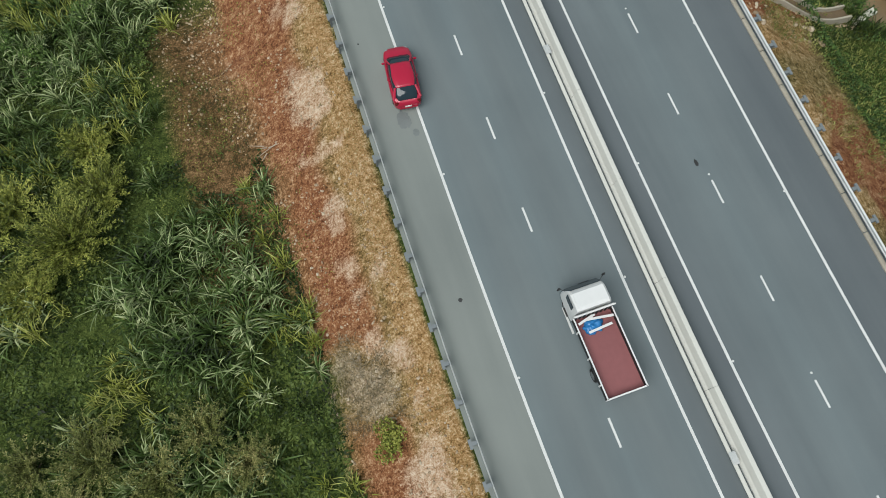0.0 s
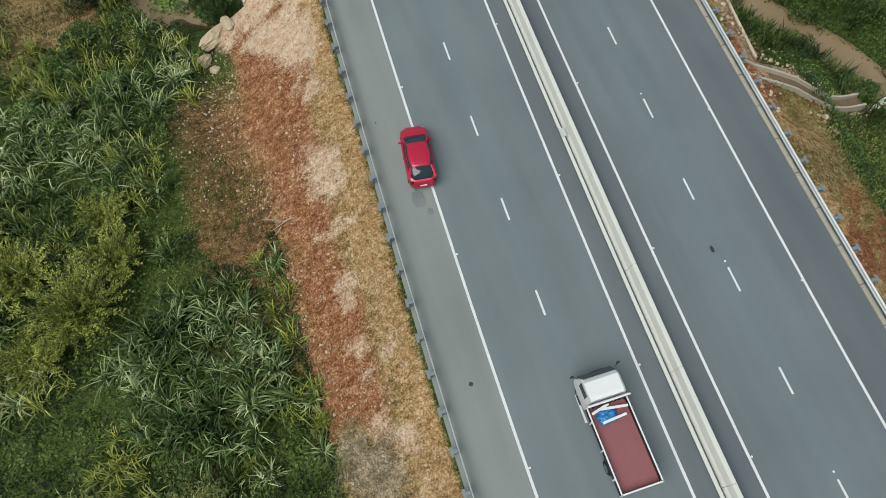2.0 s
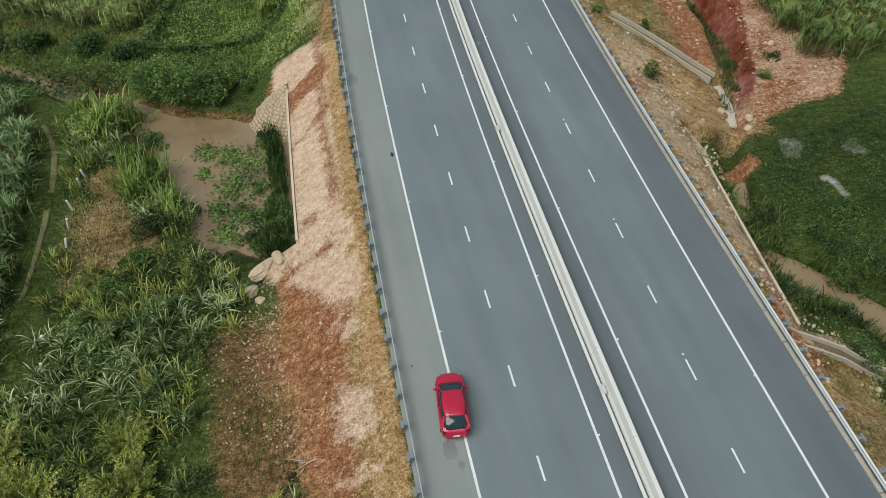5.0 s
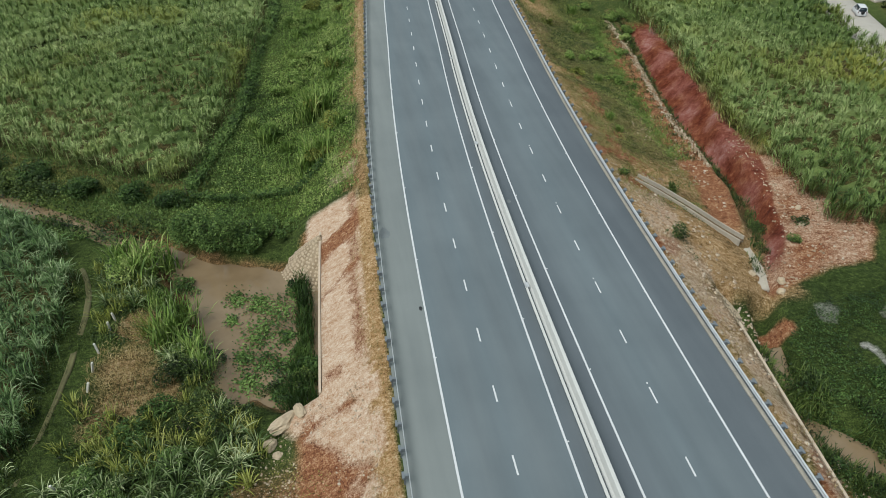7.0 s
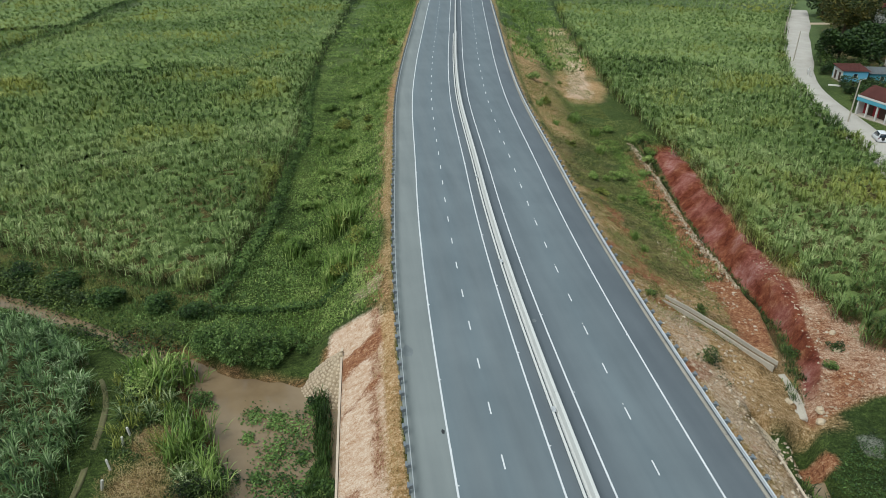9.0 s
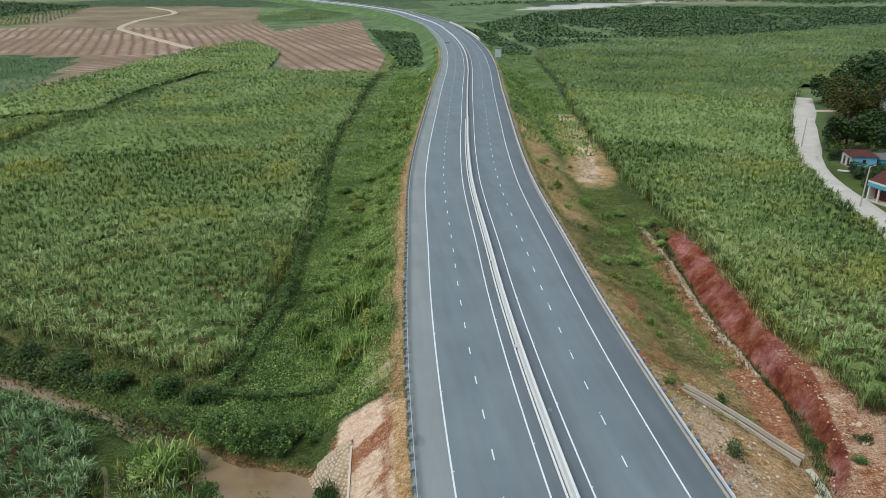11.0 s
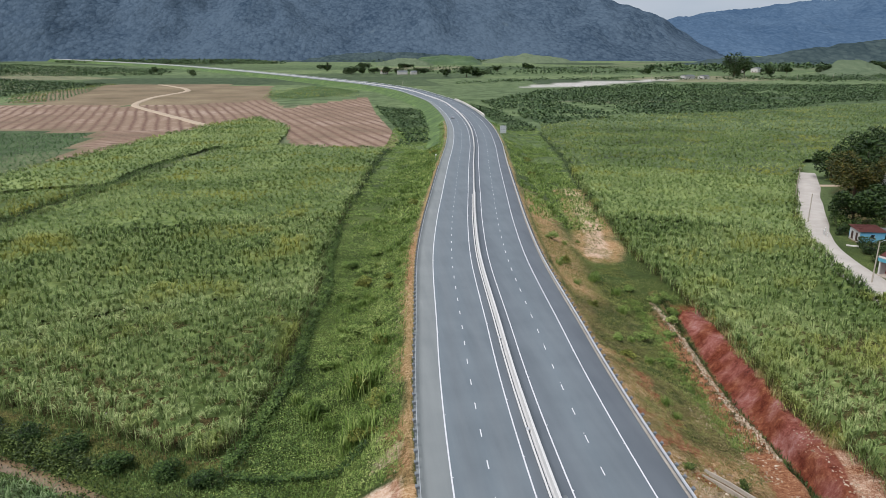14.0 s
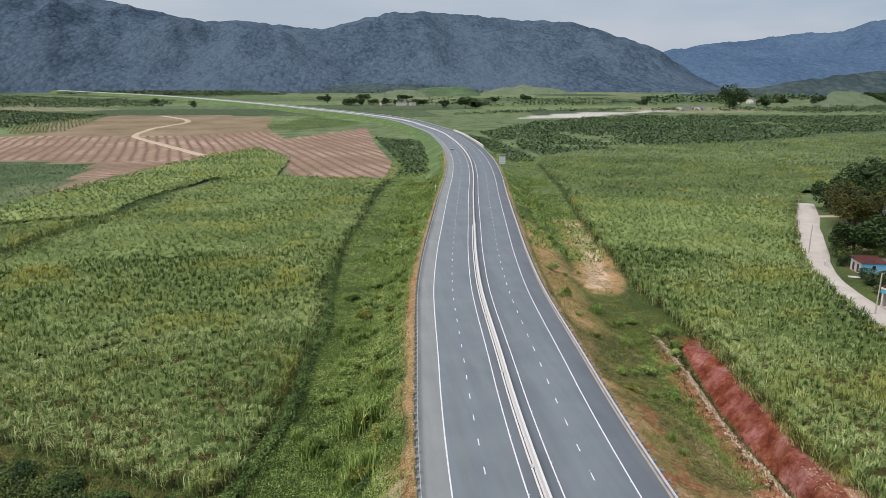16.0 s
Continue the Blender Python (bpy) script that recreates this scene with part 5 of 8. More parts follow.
def bush(at, rx, h, seed, mat, label, leaves=700, leaf=0.22, slim=0.5, name="bush"):
    z = float(land_z(at[0], at[1])[0])
    ob = empty(name, pose(at[0], at[1], z), label, "bush")
    hp = Heap().add(*leaf_arrays(lobes((0, 0, 0), rx, rx, h, leaves, seed), leaf, seed + 1, 0.35, slim))
    cr = new("foliage", hp.mesh("foliage", mat))
    cr.parent = ob
    bm = bmesh.new()
    rnd = random.Random(seed)
    for k in range(6):
        a = rnd.uniform(0, 6.28)
        rod(bm, (0, 0, -0.2), (math.cos(a) * rx * 0.5, math.sin(a) * rx * 0.5, h * rnd.uniform(0.5, 0.8)), 0.035, 0.012, 5)
    part("stem_fork", bm, M_BARK, ob)
    return ob


def feather_shrub(at, rx, h, seed, mat, label, stems=60, leaf=0.24):
    """A shrub of plume-like stems with small leaves set along them."""
    rg = np.random.default_rng(seed)
    z = float(land_z(at[0], at[1])[0])
    ob = empty("shrub", pose(at[0], at[1], z), label, "shrub")
    hp = Heap()
    for k in range(int(stems * 1.7)):
        a, reach = rg.uniform(0, 6.28), rx * rg.uniform(0.2, 1.0)
        t = np.linspace(0.3, 1, 16)[:, None]
        line = np.concatenate([np.cos(a) * reach * t, np.sin(a) * reach * t, h * (1.3 * t - 0.4 * t * t) * rg.uniform(0.6, 1.1)], 1)
        line = line + rg.normal(0, 0.035, line.shape)
        go = np.gradient(line, axis=0)
        go /= np.linalg.norm(go, axis=1)[:, None]
        for sd in (-1, 1):
            w = go + sd * 0.75 * np.stack([-go[:, 1], go[:, 0], np.full(16, 0.15)], -1) + rg.normal(0, 0.2, go.shape)
            w /= np.linalg.norm(w, axis=1)[:, None]
            ln = leaf * 1.5 * rg.uniform(0.6, 1.2, 16)[:, None] * (1.15 - 0.6 * t)
            cross = np.stack([-w[:, 1], w[:, 0], rg.uniform(-0.4, 0.4, 16)], -1) * leaf * 0.17
            vv = np.stack([line, line + w * ln * 0.5 + cross, line + w * ln, line + w * ln * 0.5 - cross], 1).reshape(-1, 3)
            hp.add(vv, (np.arange(16) * 4)[:, None] + np.arange(4)[None])
    new("foliage", hp.mesh("foliage", mat)).parent = ob
    bm = bmesh.new()
    for k in range(10):
        a = k * 0.63
        rod(bm, (0, 0, -0.2), (math.cos(a) * rx * 0.6, math.sin(a) * rx * 0.6, h * 0.7), 0.03, 0.012, 5)
    part("stem_fork", bm, M_BARK, ob)
    return ob


for i, (x, y, r, hh) in enumerate([(-31, 21.2, 3.6, 2.6), (-28.6, 24.0, 2.2, 1.8), (-34.5, 24.5, 2.8, 2.2), (-34, 18.8, 2.4, 1.8), (-29, 27.5, 1.8, 1.6), (-36.5, 28, 2.4, 2.0)]):
    feather_shrub((x, y), r, hh, 300 + i, M_SHRUB, "feathery yellow-green shrub among wild cane", int(34 * r))
M_PLUME = foliage("brown_plume_leaf", lin("2e3517"), lin("646c34"), lin("a59f68"), 3)
for i, (x, y, r, hh) in enumerate([(-31.8, 7.8, 2.6, 2.4), (-33.6, 5.2, 2.2, 2.2), (-28.5, 5.5, 2.0, 2.0), (-25.8, 7.3, 1.9, 2.0), (-23.8, 4.8, 1.8, 1.8), (-30, 2.5, 2.2, 2.0), (-26.5, 2.0, 2.0, 2.0), (-35.5, 8.5, 1.8, 1.8)]):
    feather_shrub((x, y), r, hh, 320 + i, M_PLUME, "feathery olive shrub with brownish plumes", int(34 * r), 0.2)
for i, (x, y, r, hh) in enumerate([(-22.3, 7.8, 1.0, 0.9), (-20, 6, 1.1, 0.9), (-19.5, 10.4, 0.9, 0.8), (-24.5, 33, 1.3, 1.1), (-27, 41, 1.6, 1.3), (-24, 39.5, 1.4, 1.0), (-20.4, 44.8, 1.2, 1.4), (-29, 33, 1.3, 1.1), (-26.5, 46.5, 1.7, 1.5)]):
    bush((x, y), r, hh, 340 + i, M_WEED, "low dark green leafy bush", 900, 0.17)
bush((-16.0, 3.2), 1.2, 0.9, 360, M_SHRUB, "bright green bush on the earth bank", 1000, 0.16)
for i, (x, y, r, hh, m_) in enumerate([(-29, 67.2, 2.6, 3.4, M_MEADOW), (-26, 65, 3.0, 4.0, M_MEADOW), (-23.2, 63.8, 2.2, 2.6, M_MEADOW), (-33, 62.5, 2.6, 2.2, M_VERGE), (-21, 66, 1.8, 1.7, M_MEADOW), (-17.6, 46.8, 1.2, 1.8, M_VINE),
                                       (-18.4, 49, 0.8, 1.4, M_VINE), (-18.3, 57.3, 0.7, 1.5, M_VINE), (-15, 90.6, 2.0, 2.4, M_SHRUB), (-12.2, 103.4, 1.5, 1.7, M_SHRUB), (-15.4, 78, 1.6, 1.5, M_SHRUB), (-21, 88, 1.8, 1.5, M_VERGE),
                                       (-18, 104, 1.7, 1.5, M_VERGE), (-15.5, 112, 1.6, 1.6, M_VERGE), (-42, 79, 2.4, 1.6, M_VINE), (-48, 83, 2.4, 1.5, M_VINE), (-36, 75.5, 2.3, 1.6, M_VINE), (-54, 86, 2.5, 1.6, M_VINE),
                                       (-31, 73.5, 2.2, 1.5, M_VINE), (-61, 90, 2.5, 1.6, M_VINE), (-17.5, 128, 1.8, 1.6, M_VERGE), (-14, 137, 1.8, 1.8, M_SHRUB), (-16, 150, 1.7, 1.5, M_VERGE), (-11, 158, 1.6, 1.4, M_VERGE)]):
    bush((x, y), r, hh, 380 + i, m_, "dense green bush below the road bank" if y > 75 else "dense green bush beside the muddy pond", int(1150 * r), 0.27, 0.45)

# reeds by the headwall, plants in the water
X, Y = scatter([(-19.6, 42), (-17.2, 42), (-17.2, 59), (-18.6, 59), (-18.4, 50)], 0.3, 401)
tagged(new("pond_reeds", Heap().add(*blade_arrays(np.stack([X, Y, np.full(X.shape, -6.5)], -1), 10, (0.8, 1.7), 0.05, (0.1, 0.6), 402, 4, 0.12)).mesh("pond_reeds", M_VINE)), "dark reeds along the headwall foot", "reeds", kind="stuff")
rg = np.random.default_rng(9)
pads = np.concatenate([rg.normal(0, 1, (int(380 * r), 2)) * np.array([r, r * 1.3]) * 0.62 + np.array([x, y]) for x, y, r in
                       ((-22.6, 46, 1.0), (-20, 44.8, 1.0), (-19.4, 47, 0.9), (-22, 56, 0.8), (-20, 54.5, 1.6), (-21.8, 51.8, 1.2), (-24, 57, 0.8), (-21, 48, 1.1), (-18.4, 57.6, 0.9), (-19.5, 51, 0.7), (-23, 49, 0.8), (-24.3, 54, 0.5))])
P = np.concatenate([pads, rg.uniform(-6.44, -6.2, (len(pads), 1))], 1)
tagged(new("water_plants", Heap().add(*leaf_arrays(P, 0.22, 403, 1.2, 0.8)).mesh("water_plants", M_MEADOW)), "floating green water plants on muddy water", "water plants", kind="stuff")


# ---- verges along the road ----
def verge(name, s0, s1, o0, o1, step, per, length, mat, label, seed, gate, width=0.05):
    rg_ = np.random.default_rng(seed)
    S, O = np.meshgrid(np.arange(s0, s1, step), np.arange(o0, o1, step))
    S, O = S.ravel() + rg_.uniform(-0.5, 0.5, S.size) * step, O.ravel() + rg_.uniform(-0.5, 0.5, S.size) * step
    p = on_road(S, O)
    k = fbm(p[:, 0], p[:, 1], 5, 3, seed + 1) + rg_.uniform(-0.12, 0.12, len(p)) > gate
    p = p[k]
    out = ~inside(p[:, 0], p[:, 1], FIELD_A) & ~inside(p[:, 0], p[:, 1], FIELD_F)
    dd, al, sd = line_dist(p[:, 0], p[:, 1], DITCH[1:])
    out &= (dd > np.where(sd > 0, 6.0, 5.6)) & (poly_dist(p[:, 0], p[:, 1], POND) > 0.8)
    p = p[out]
    p[:, 2] = land_z(p[:, 0], p[:, 1])
    hp = Heap().add(*blade_arrays(p, per, length, width, (0.15, 0.9), seed + 2, 3, 0.2, (0.4, 1.2)))
    tagged(new(name, hp.mesh(name, mat)), label, "grass", kind="stuff")


verge("dry_verge", -20, 66, -14.2, -12.5, 0.42, 9, (0.12, 0.34), M_DRY, "dry straw-coloured grass beside the guard rail", 501, 0.46, 0.03)
verge("dry_verge", -20, 130, 12.5, 15.5, 0.5, 8, (0.12, 0.35), M_DRY, "dry grass tufts on the pale bank", 511, 0.52, 0.03)
verge("green_verge", 66, 175, -25, -13.4, 0.7, 9, (0.35, 0.8), M_VERGE, "bright green grass on the road bank", 521, 0.36, 0.06)
verge("green_verge", 175, 330, -30, -13.4, 1.0, 7, (0.5, 1.1), M_VERGE, "green grass and weeds on the far bank", 531, 0.40, 0.14)
verge("thin_grass", 60, 180, 13.6, 30, 0.5, 8, (0.12, 0.34), M_OLIVE, "thin olive grass on the bank above the drain", 541, 0.4, 0.05)
verge("green_verge", 180, 340, 14.5, 34, 1.1, 7, (0.5, 1.1), M_VERGE, "green weeds on the far bank", 551, 0.44, 0.14)
verge("bank_weeds", -20, 22, 14.0, 24, 0.34, 9, (0.1, 0.3), M_OLIVE, "green grass on the bank below the rail", 561, 0.42, 0.05)
verge("creek_meadow", 66, 100, -60, -25, 0.6, 7, (0.3, 0.8), M_MEADOW, "dark green meadow grass between field and creek", 571, 0.36, 0.06)
rg = np.random.default_rng(12)
for i in range(40):
    s, o = rg.uniform(78, 330), rg.choice([-1, -1, 1]) * rg.uniform(15, 26)
    p = on_road(s, o)
    if not (inside(p[0], p[1], FIELD_A) or inside(p[0], p[1], FIELD_F)):
        bush((p[0], p[1]), rg.uniform(0.9, 1.9), rg.uniform(0.8, 1.7), 600 + i, (M_VERGE, M_VERGE, M_SHRUB)[i % 3], "rounded green bush on the grassy bank", 800, 0.3)

MOUNDS = []
for k in range(5):
    v, q, t = blade_arrays(np.zeros((1, 3)), 150, (0.9, 2.1), 0.07, (0.12, 0.75), 640 + k, 4, 0.45, (0.4, 1.2))
    MOUNDS.append(raw_mesh("tall_grass", v, [q, t], M_VERGE))
rg = np.random.default_rng(14)
spots = [(-15, 90, 2.2), (-13.9, 91.6, 1.9), (-16.2, 91.2, 1.6), (-15.6, 78.5, 1.8), (-16.8, 77.2, 1.4), (-14.3, 79.6, 1.2), (-11.8, 103, 1.5), (-21.5, 86.5, 1.3), (-21, 88, 1.0), (-23.5, 91, 0.9), (-19, 84, 0.8), (-33.0, 61.5, 2.0), (-31.0, 63.0, 1.6), (-35, 64, 1.5), (-29.5, 51.5, 1.7), (-28.4, 54.4, 1.5), (-27.3, 49.5, 1.4), (-26.3, 47.3, 1.2), (-30.5, 56, 1.2)]
for k in range(70):
    s, o = rg.uniform(70, 240), -rg.uniform(14.5, 25) if k % 3 else rg.uniform(15, 27)
    p = on_road(s, o)
    if not (inside(p[0], p[1], FIELD_A) or inside(p[0], p[1], FIELD_F)) and line_dist(p[0], p[1], DITCH)[0] > 6:
        spots.append((p[0], p[1], rg.uniform(0.5, 1.1)))
for k, (x, y, sc) in enumerate(spots):
    ob = new("tall_grass", MOUNDS[k % 5])
    ob.matrix_basis = pose(x, y, float(land_z(x, y)[0]) - 0.1, 0, 0, k * 77) @ Matrix.Scale(sc, 4)
    tagged(ob, "mound of tall bright green grass", "grass clump", "tall grass on the banks")


EDGE_TRACK = [(-29, 77.0), (-33, 76.6), (-42, 81.0), (-54, 87.4), (-70, 96)]


def carpet(name, s0, s1, o0, o1, per_m2, leaf, mat, label, seed, gate):
    rg_ = np.random.default_rng(seed)
    k = int((s1 - s0) * (o1 - o0) * per_m2)
    p_ = on_road(rg_.uniform(s0, s1, k), rg_.uniform(o0, o1, k))
    x, y = p_[:, 0], p_[:, 1]
    ok = (fbm(x, y, 4, 3, seed + 1) > gate) & ~inside(x, y, FIELD_A) & ~inside(x, y, FIELD_F) & (line_dist(x, y, DITCH[1:])[0] > 5.2) & (poly_dist(x, y, POND) > 0.8) & (line_dist(x, y, CREEK_L)[0] > 1.3) & (line_dist(x, y, EDGE_TRACK)[0] > 1.5)
    x, y = x[ok], y[ok]
    P_ = drop(x, y)
    P_[:, 2] += rg_.uniform(0.03, 0.5, len(x)) * (0.2 + 1.3 * np.clip(fbm(x, y, 3.5, 2, seed + 2) - 0.3, 0, 1))
    tagged(new(name, Heap().add(*leaf_arrays(P_, leaf, seed + 3, 0.6)).mesh(name, mat)), label, "weeds", kind="stuff")


carpet("verge_weeds", 66, 175, -33, -14.0, 40, 0.21, M_VERGE, "leafy green weeds on the road bank", 651, 0.2)
carpet("verge_weeds", 66, 180, 14.5, 38, 16, 0.18, M_OLIVE, "leafy green weeds above the drain", 655, 0.48)
carpet("verge_weeds", 175, 430, -42, -13.6, 11, 0.42, M_VERGE, "green weeds on the far road bank", 663, 0.34)
carpet("verge_weeds", 180, 440, 14.5, 42, 9, 0.42, M_VERGE, "green weeds beside the far cane", 665, 0.42)
k = np.random.default_rng(672)
line = spline_line(EDGE_TRACK, 0.2)
at = line[k.integers(0, len(line), 2600)] + k.normal(0, 0.9, (2600, 2))
tagged(new("track_grass", Heap().add(*blade_arrays(drop(at[:, 0], at[:, 1]), 9, (0.1, 0.3), 0.05, (0.3, 1.0), 673, 3, 0.2)).mesh("track_grass", M_OLIVE)), "trodden olive grass along the field edge", "grass", kind="stuff")
carpet("bank_scrub", 44, 68, 15.8, 25, 16, 0.2, M_WEED, "low green scrub on the stony bank", 667, 0.5)
carpet("meadow_weeds", 66, 96, -62, -24, 20, 0.24, M_MEADOW, "leafy weeds on the creek meadow", 659, 0.3)

# dark growth round the right-hand creek
RIGHT_GREEN = [(18, -12), (17.4, 20), (17.2, 38), (20, 40), (23, 42), (27, 45), (36, 47), (46, 52), (60, 46), (50, -12)]
X, Y = scatter(RIGHT_GREEN, 0.15, 701, lambda x, y, rg: (line_dist(x, y, CREEK_R)[0] > 1.0) & (fbm(x, y, 2.5, 3, 65) > 0.3) & (np.hypot(x - 29.3, (y - 39.2) * 0.7) > 1.9))
P = drop(X, Y)
P[:, 2] += np.random.default_rng(4).uniform(0.05, 1.0, len(P)) ** 0.5 * (0.1 + 2.6 * np.clip(fbm(X, Y, 2.6, 3, 75) - 0.36, 0, 1))
tagged(new("vine_cover", Heap().add(*leaf_arrays(P, 0.2, 702)).mesh("vine_cover", M_VINE)), "dark green creeping vines over rough ground", "vines", kind="stuff")
X, Y = scatter(RIGHT_GREEN, 0.9, 705, lambda x, y, rg: (line_dist(x, y, CREEK_R)[0] > 1.1) & (line_dist(x, y, CREEK_R)[0] < 4.5) & (fbm(x, y, 4, 2, 85) > 0.42))
tagged(new("creek_grass", Heap().add(*blade_arrays(drop(X, Y), 22, (0.7, 1.5), 0.06, (0.2, 0.9), 706, 4, 0.2)).mesh("creek_grass", M_WEED)), "tall green grass along the creek bank", "grass", kind="stuff")
for i, (x, y, r, hh) in enumerate([(38.5, 117, 1.6, 1.5), (36.6, 112.5, 1.3, 1.2), (39.5, 123, 1.8, 1.6), (37, 121, 1.3, 1.1), (33, 106, 1.0, 0.9), (35, 128, 1.4, 1.2)]):
    bush((x, y), r, hh, 700 + i, M_VERGE, "bright green bush at the head of the drain", 1000, 0.24)
for i, (x, y, r, hh) in enumerate([(24, 29.5, 1.2, 1.2), (22, 27.5, 1.3, 1.2), (17.5, 53.5, 1.4, 1.1), (19.3, 47, 0.9, 1.2), (30.8, 59.5, 1.0, 0.9), (34, 57.5, 0.9, 0.7), (31.5, 54.5, 0.9, 0.5), (21.5, 63, 0.6, 1.3), (16, 64, 0.6, 0.4)]):
    bush((x, y), r, hh, 720 + i, M_WEED, "green bush near the stony drain", 600, 0.2)


X, Y = scatter([(16.8, 30), (17.6, 41), (21.5, 41.5), (22.5, 36), (19.5, 30)], 0.55, 739)
tagged(new("creek_reeds", Heap().add(*blade_arrays(drop(X, Y), 16, (0.5, 1.2), 0.07, (0.2, 1.0), 740, 4, 0.25)).mesh("creek_reeds", M_WEED)), "rank green grass at the creek mouth", "grass", kind="stuff")
rg = np.random.default_rng(741)
for i in range(46):
    x, y = rg.uniform(20, 50), rg.uniform(-8, 46)
    if inside(x, y, RIGHT_GREEN) and line_dist(np.array(x), np.array(y), CREEK_R)[0] > 2.2 and math.hypot(x - 29.3, y - 39.2) > 3:
        bush((x, y), rg.uniform(0.8, 2.0), rg.uniform(0.6, 1.5), 760 + i, (M_VINE, M_WEED, M_MEADOW)[i % 3], "dark leafy bush among creeping vines", 620, 0.24)
for i, (x, y, r, hh) in enumerate([(-27.5, 38, 1.7, 1.4), (-30.5, 40.5, 1.6, 1.3), (-25.3, 43.2, 1.9, 1.6), (-33, 37, 1.5, 1.2), (-28.6, 43.6, 1.5, 1.2), (-23.6, 41.2, 1.6, 1.3), (-31.5, 34.2, 1.5, 1.2), (-26, 49.5, 1.5, 1.6), (-27.8, 47.2, 1.8, 1.7), (-29.2, 59.4, 1.4, 1.2), (-19.2, 43.4, 1.5, 1.7), (-17.9, 44.9, 1.2, 1.9)]):
    bush((x, y), r, hh, 820 + i, (M_MEADOW, M_VINE, M_WEED)[i % 3], "leafy green bush near the muddy pond", int(900 * r), 0.2)
line = spline_line(DITCH, 0.25)
go = np.gradient(line, axis=0)
go /= np.linalg.norm(go, axis=1)[:, None]
rg = np.random.default_rng(743)
# scrub on the two lips of the drain
for off, spread_w, cnt, mat_, size_, label_ in ((5.6, 0.9, 900, M_VERGE, (0.2, 0.5), "low grass along the red berm"), (3.6, 1.2, 260, M_WEED, (0.25, 0.6), "weed tufts on the red berm"),
                                               (-6.2, 0.6, 900, M_SHRUB, (0.5, 1.1), "olive scrub above the red clay face"), (-5.6, 0.6, 700, M_DRY, (0.4, 0.9), "dry brown scrub above the red clay face")):
    k = rg.integers(int(len(line) * 0.04), int(len(line) * 0.6), cnt)
    at = line[k] + np.stack([go[k, 1], -go[k, 0]], -1) * (off + rg.normal(0, spread_w, cnt))[:, None]
    tagged(new("drain_scrub", Heap().add(*blade_arrays(drop(at[:, 0], at[:, 1]), 12, size_, 0.05, (0.2, 0.9), 744 + int(off), 3, 0.25)).mesh("drain_scrub", mat_)), label_, "scrub", kind="stuff")
rg = np.random.default_rng(731)
k = rg.integers(0, int(len(line) * 0.85), 520)
X, Y = line[k, 0] + rg.normal(-0.3, 0.5, 520), line[k, 1] + rg.normal(0, 0.3, 520)
tagged(new("drain_weeds", Heap().add(*blade_arrays(drop(X, Y), 12, (0.3, 0.8), 0.06, (0.2, 0.9), 732, 4, 0.25)).mesh("drain_weeds", M_WEED)), "weeds along the bottom of the red drain", "weeds", kind="stuff")


# ---- creeper on the field fence ----
def hedge(pts, wide, high, dens, seed, mat, label):
    line = spline_line(pts, 0.5)
    rg_ = np.random.default_rng(seed)
    k = int(len(line) * dens)
    at = line[rg_.integers(0, len(line), k)] + rg_.normal(0, wide, (k, 2))
    P_ = drop(at[:, 0], at[:, 1])
    P_[:, 2] += rg_.uniform(0, 1, k) ** 0.7 * high * (0.6 + 0.8 * fbm(at[:, 0], at[:, 1], 4, 2, seed))
    return tagged(new("creeper_hedge", Heap().add(*leaf_arrays(P_, 0.3, seed + 1, 0.4)).mesh("creeper_hedge", mat)), label, "hedge", kind="stuff")


hedge([(-29.8, 76), (-28.0, 84), (-25.0, 96), (-23, 118), (-21.2, 130), (-21, 154), (-19.5, 185)], 0.5, 1.2, 110, 801, M_MEADOW, "green creeper grown over a field fence")
hedge([(-30, 74.5), (-26, 73.4), (-22, 73), (-18, 73.4), (-15, 76)], 0.35, 0.9, 55, 803, M_VINE, "dark creeper along a low bank")
hedge([(-18, 203), (-10, 262), (1, 330)], 0.9, 2.0, 22, 805, M_TREE, "dark overgrown field edge")
hedge([(-113, 185), (-103.5, 215), (-95.5, 252), (-90, 295), (-77, 344), (-49, 349)], 1.9, 1.6, 60, 807, M_MEADOW, "dark weedy gap between two cane fields")
hedge([(50, 188), (67, 275), (87, 394)], 0.8, 1.0, 14, 809, M_TREE, "dark weedy edge of the cane field")
hedge([(-45, 74), (-38, 70.5), (-33, 68)], 1.0, 0.8, 110, 811, M_WEED, "dense weeds overhanging the creek")
hedge([(-60, 88), (-52, 82.5), (-45, 78)], 1.0, 1.0, 170, 813, M_WEED, "dense weeds overhanging the creek bank")


# ---- stones ----
def stone_arrays(pos, size, seed):
    rg_ = np.random.default_rng(seed)
    bm = bmesh.new()
    bmesh.ops.create_icosphere(bm, subdivisions=1, radius=0.5)
    bv = np.array([v.co[:] for v in bm.verts])
    bf = np.array([[v.index for v in f_.verts] for f_ in bm.faces])
    bm.free()
    k = len(pos)
    sc = np.asarray(size)[:, None] * rg_.uniform(0.6, 1.3, (k, 3)) * np.array([1, 1, 0.7])
    v = bv[None] * (1 + rg_.uniform(-0.18, 0.18, (k, len(bv), 1))) * sc[:, None]
    a = rg_.uniform(0, 6.28, k)
    c, s_ = np.cos(a)[:, None], np.sin(a)[:, None]
    v = np.stack([v[..., 0] * c - v[..., 1] * s_, v[..., 0] * s_ + v[..., 1] * c, v[..., 2]], -1) + np.asarray(pos)[:, None]
    return v.reshape(-1, 3), None, (bf[None] + (np.arange(k) * len(bv))[:, None, None]).reshape(-1, 3)


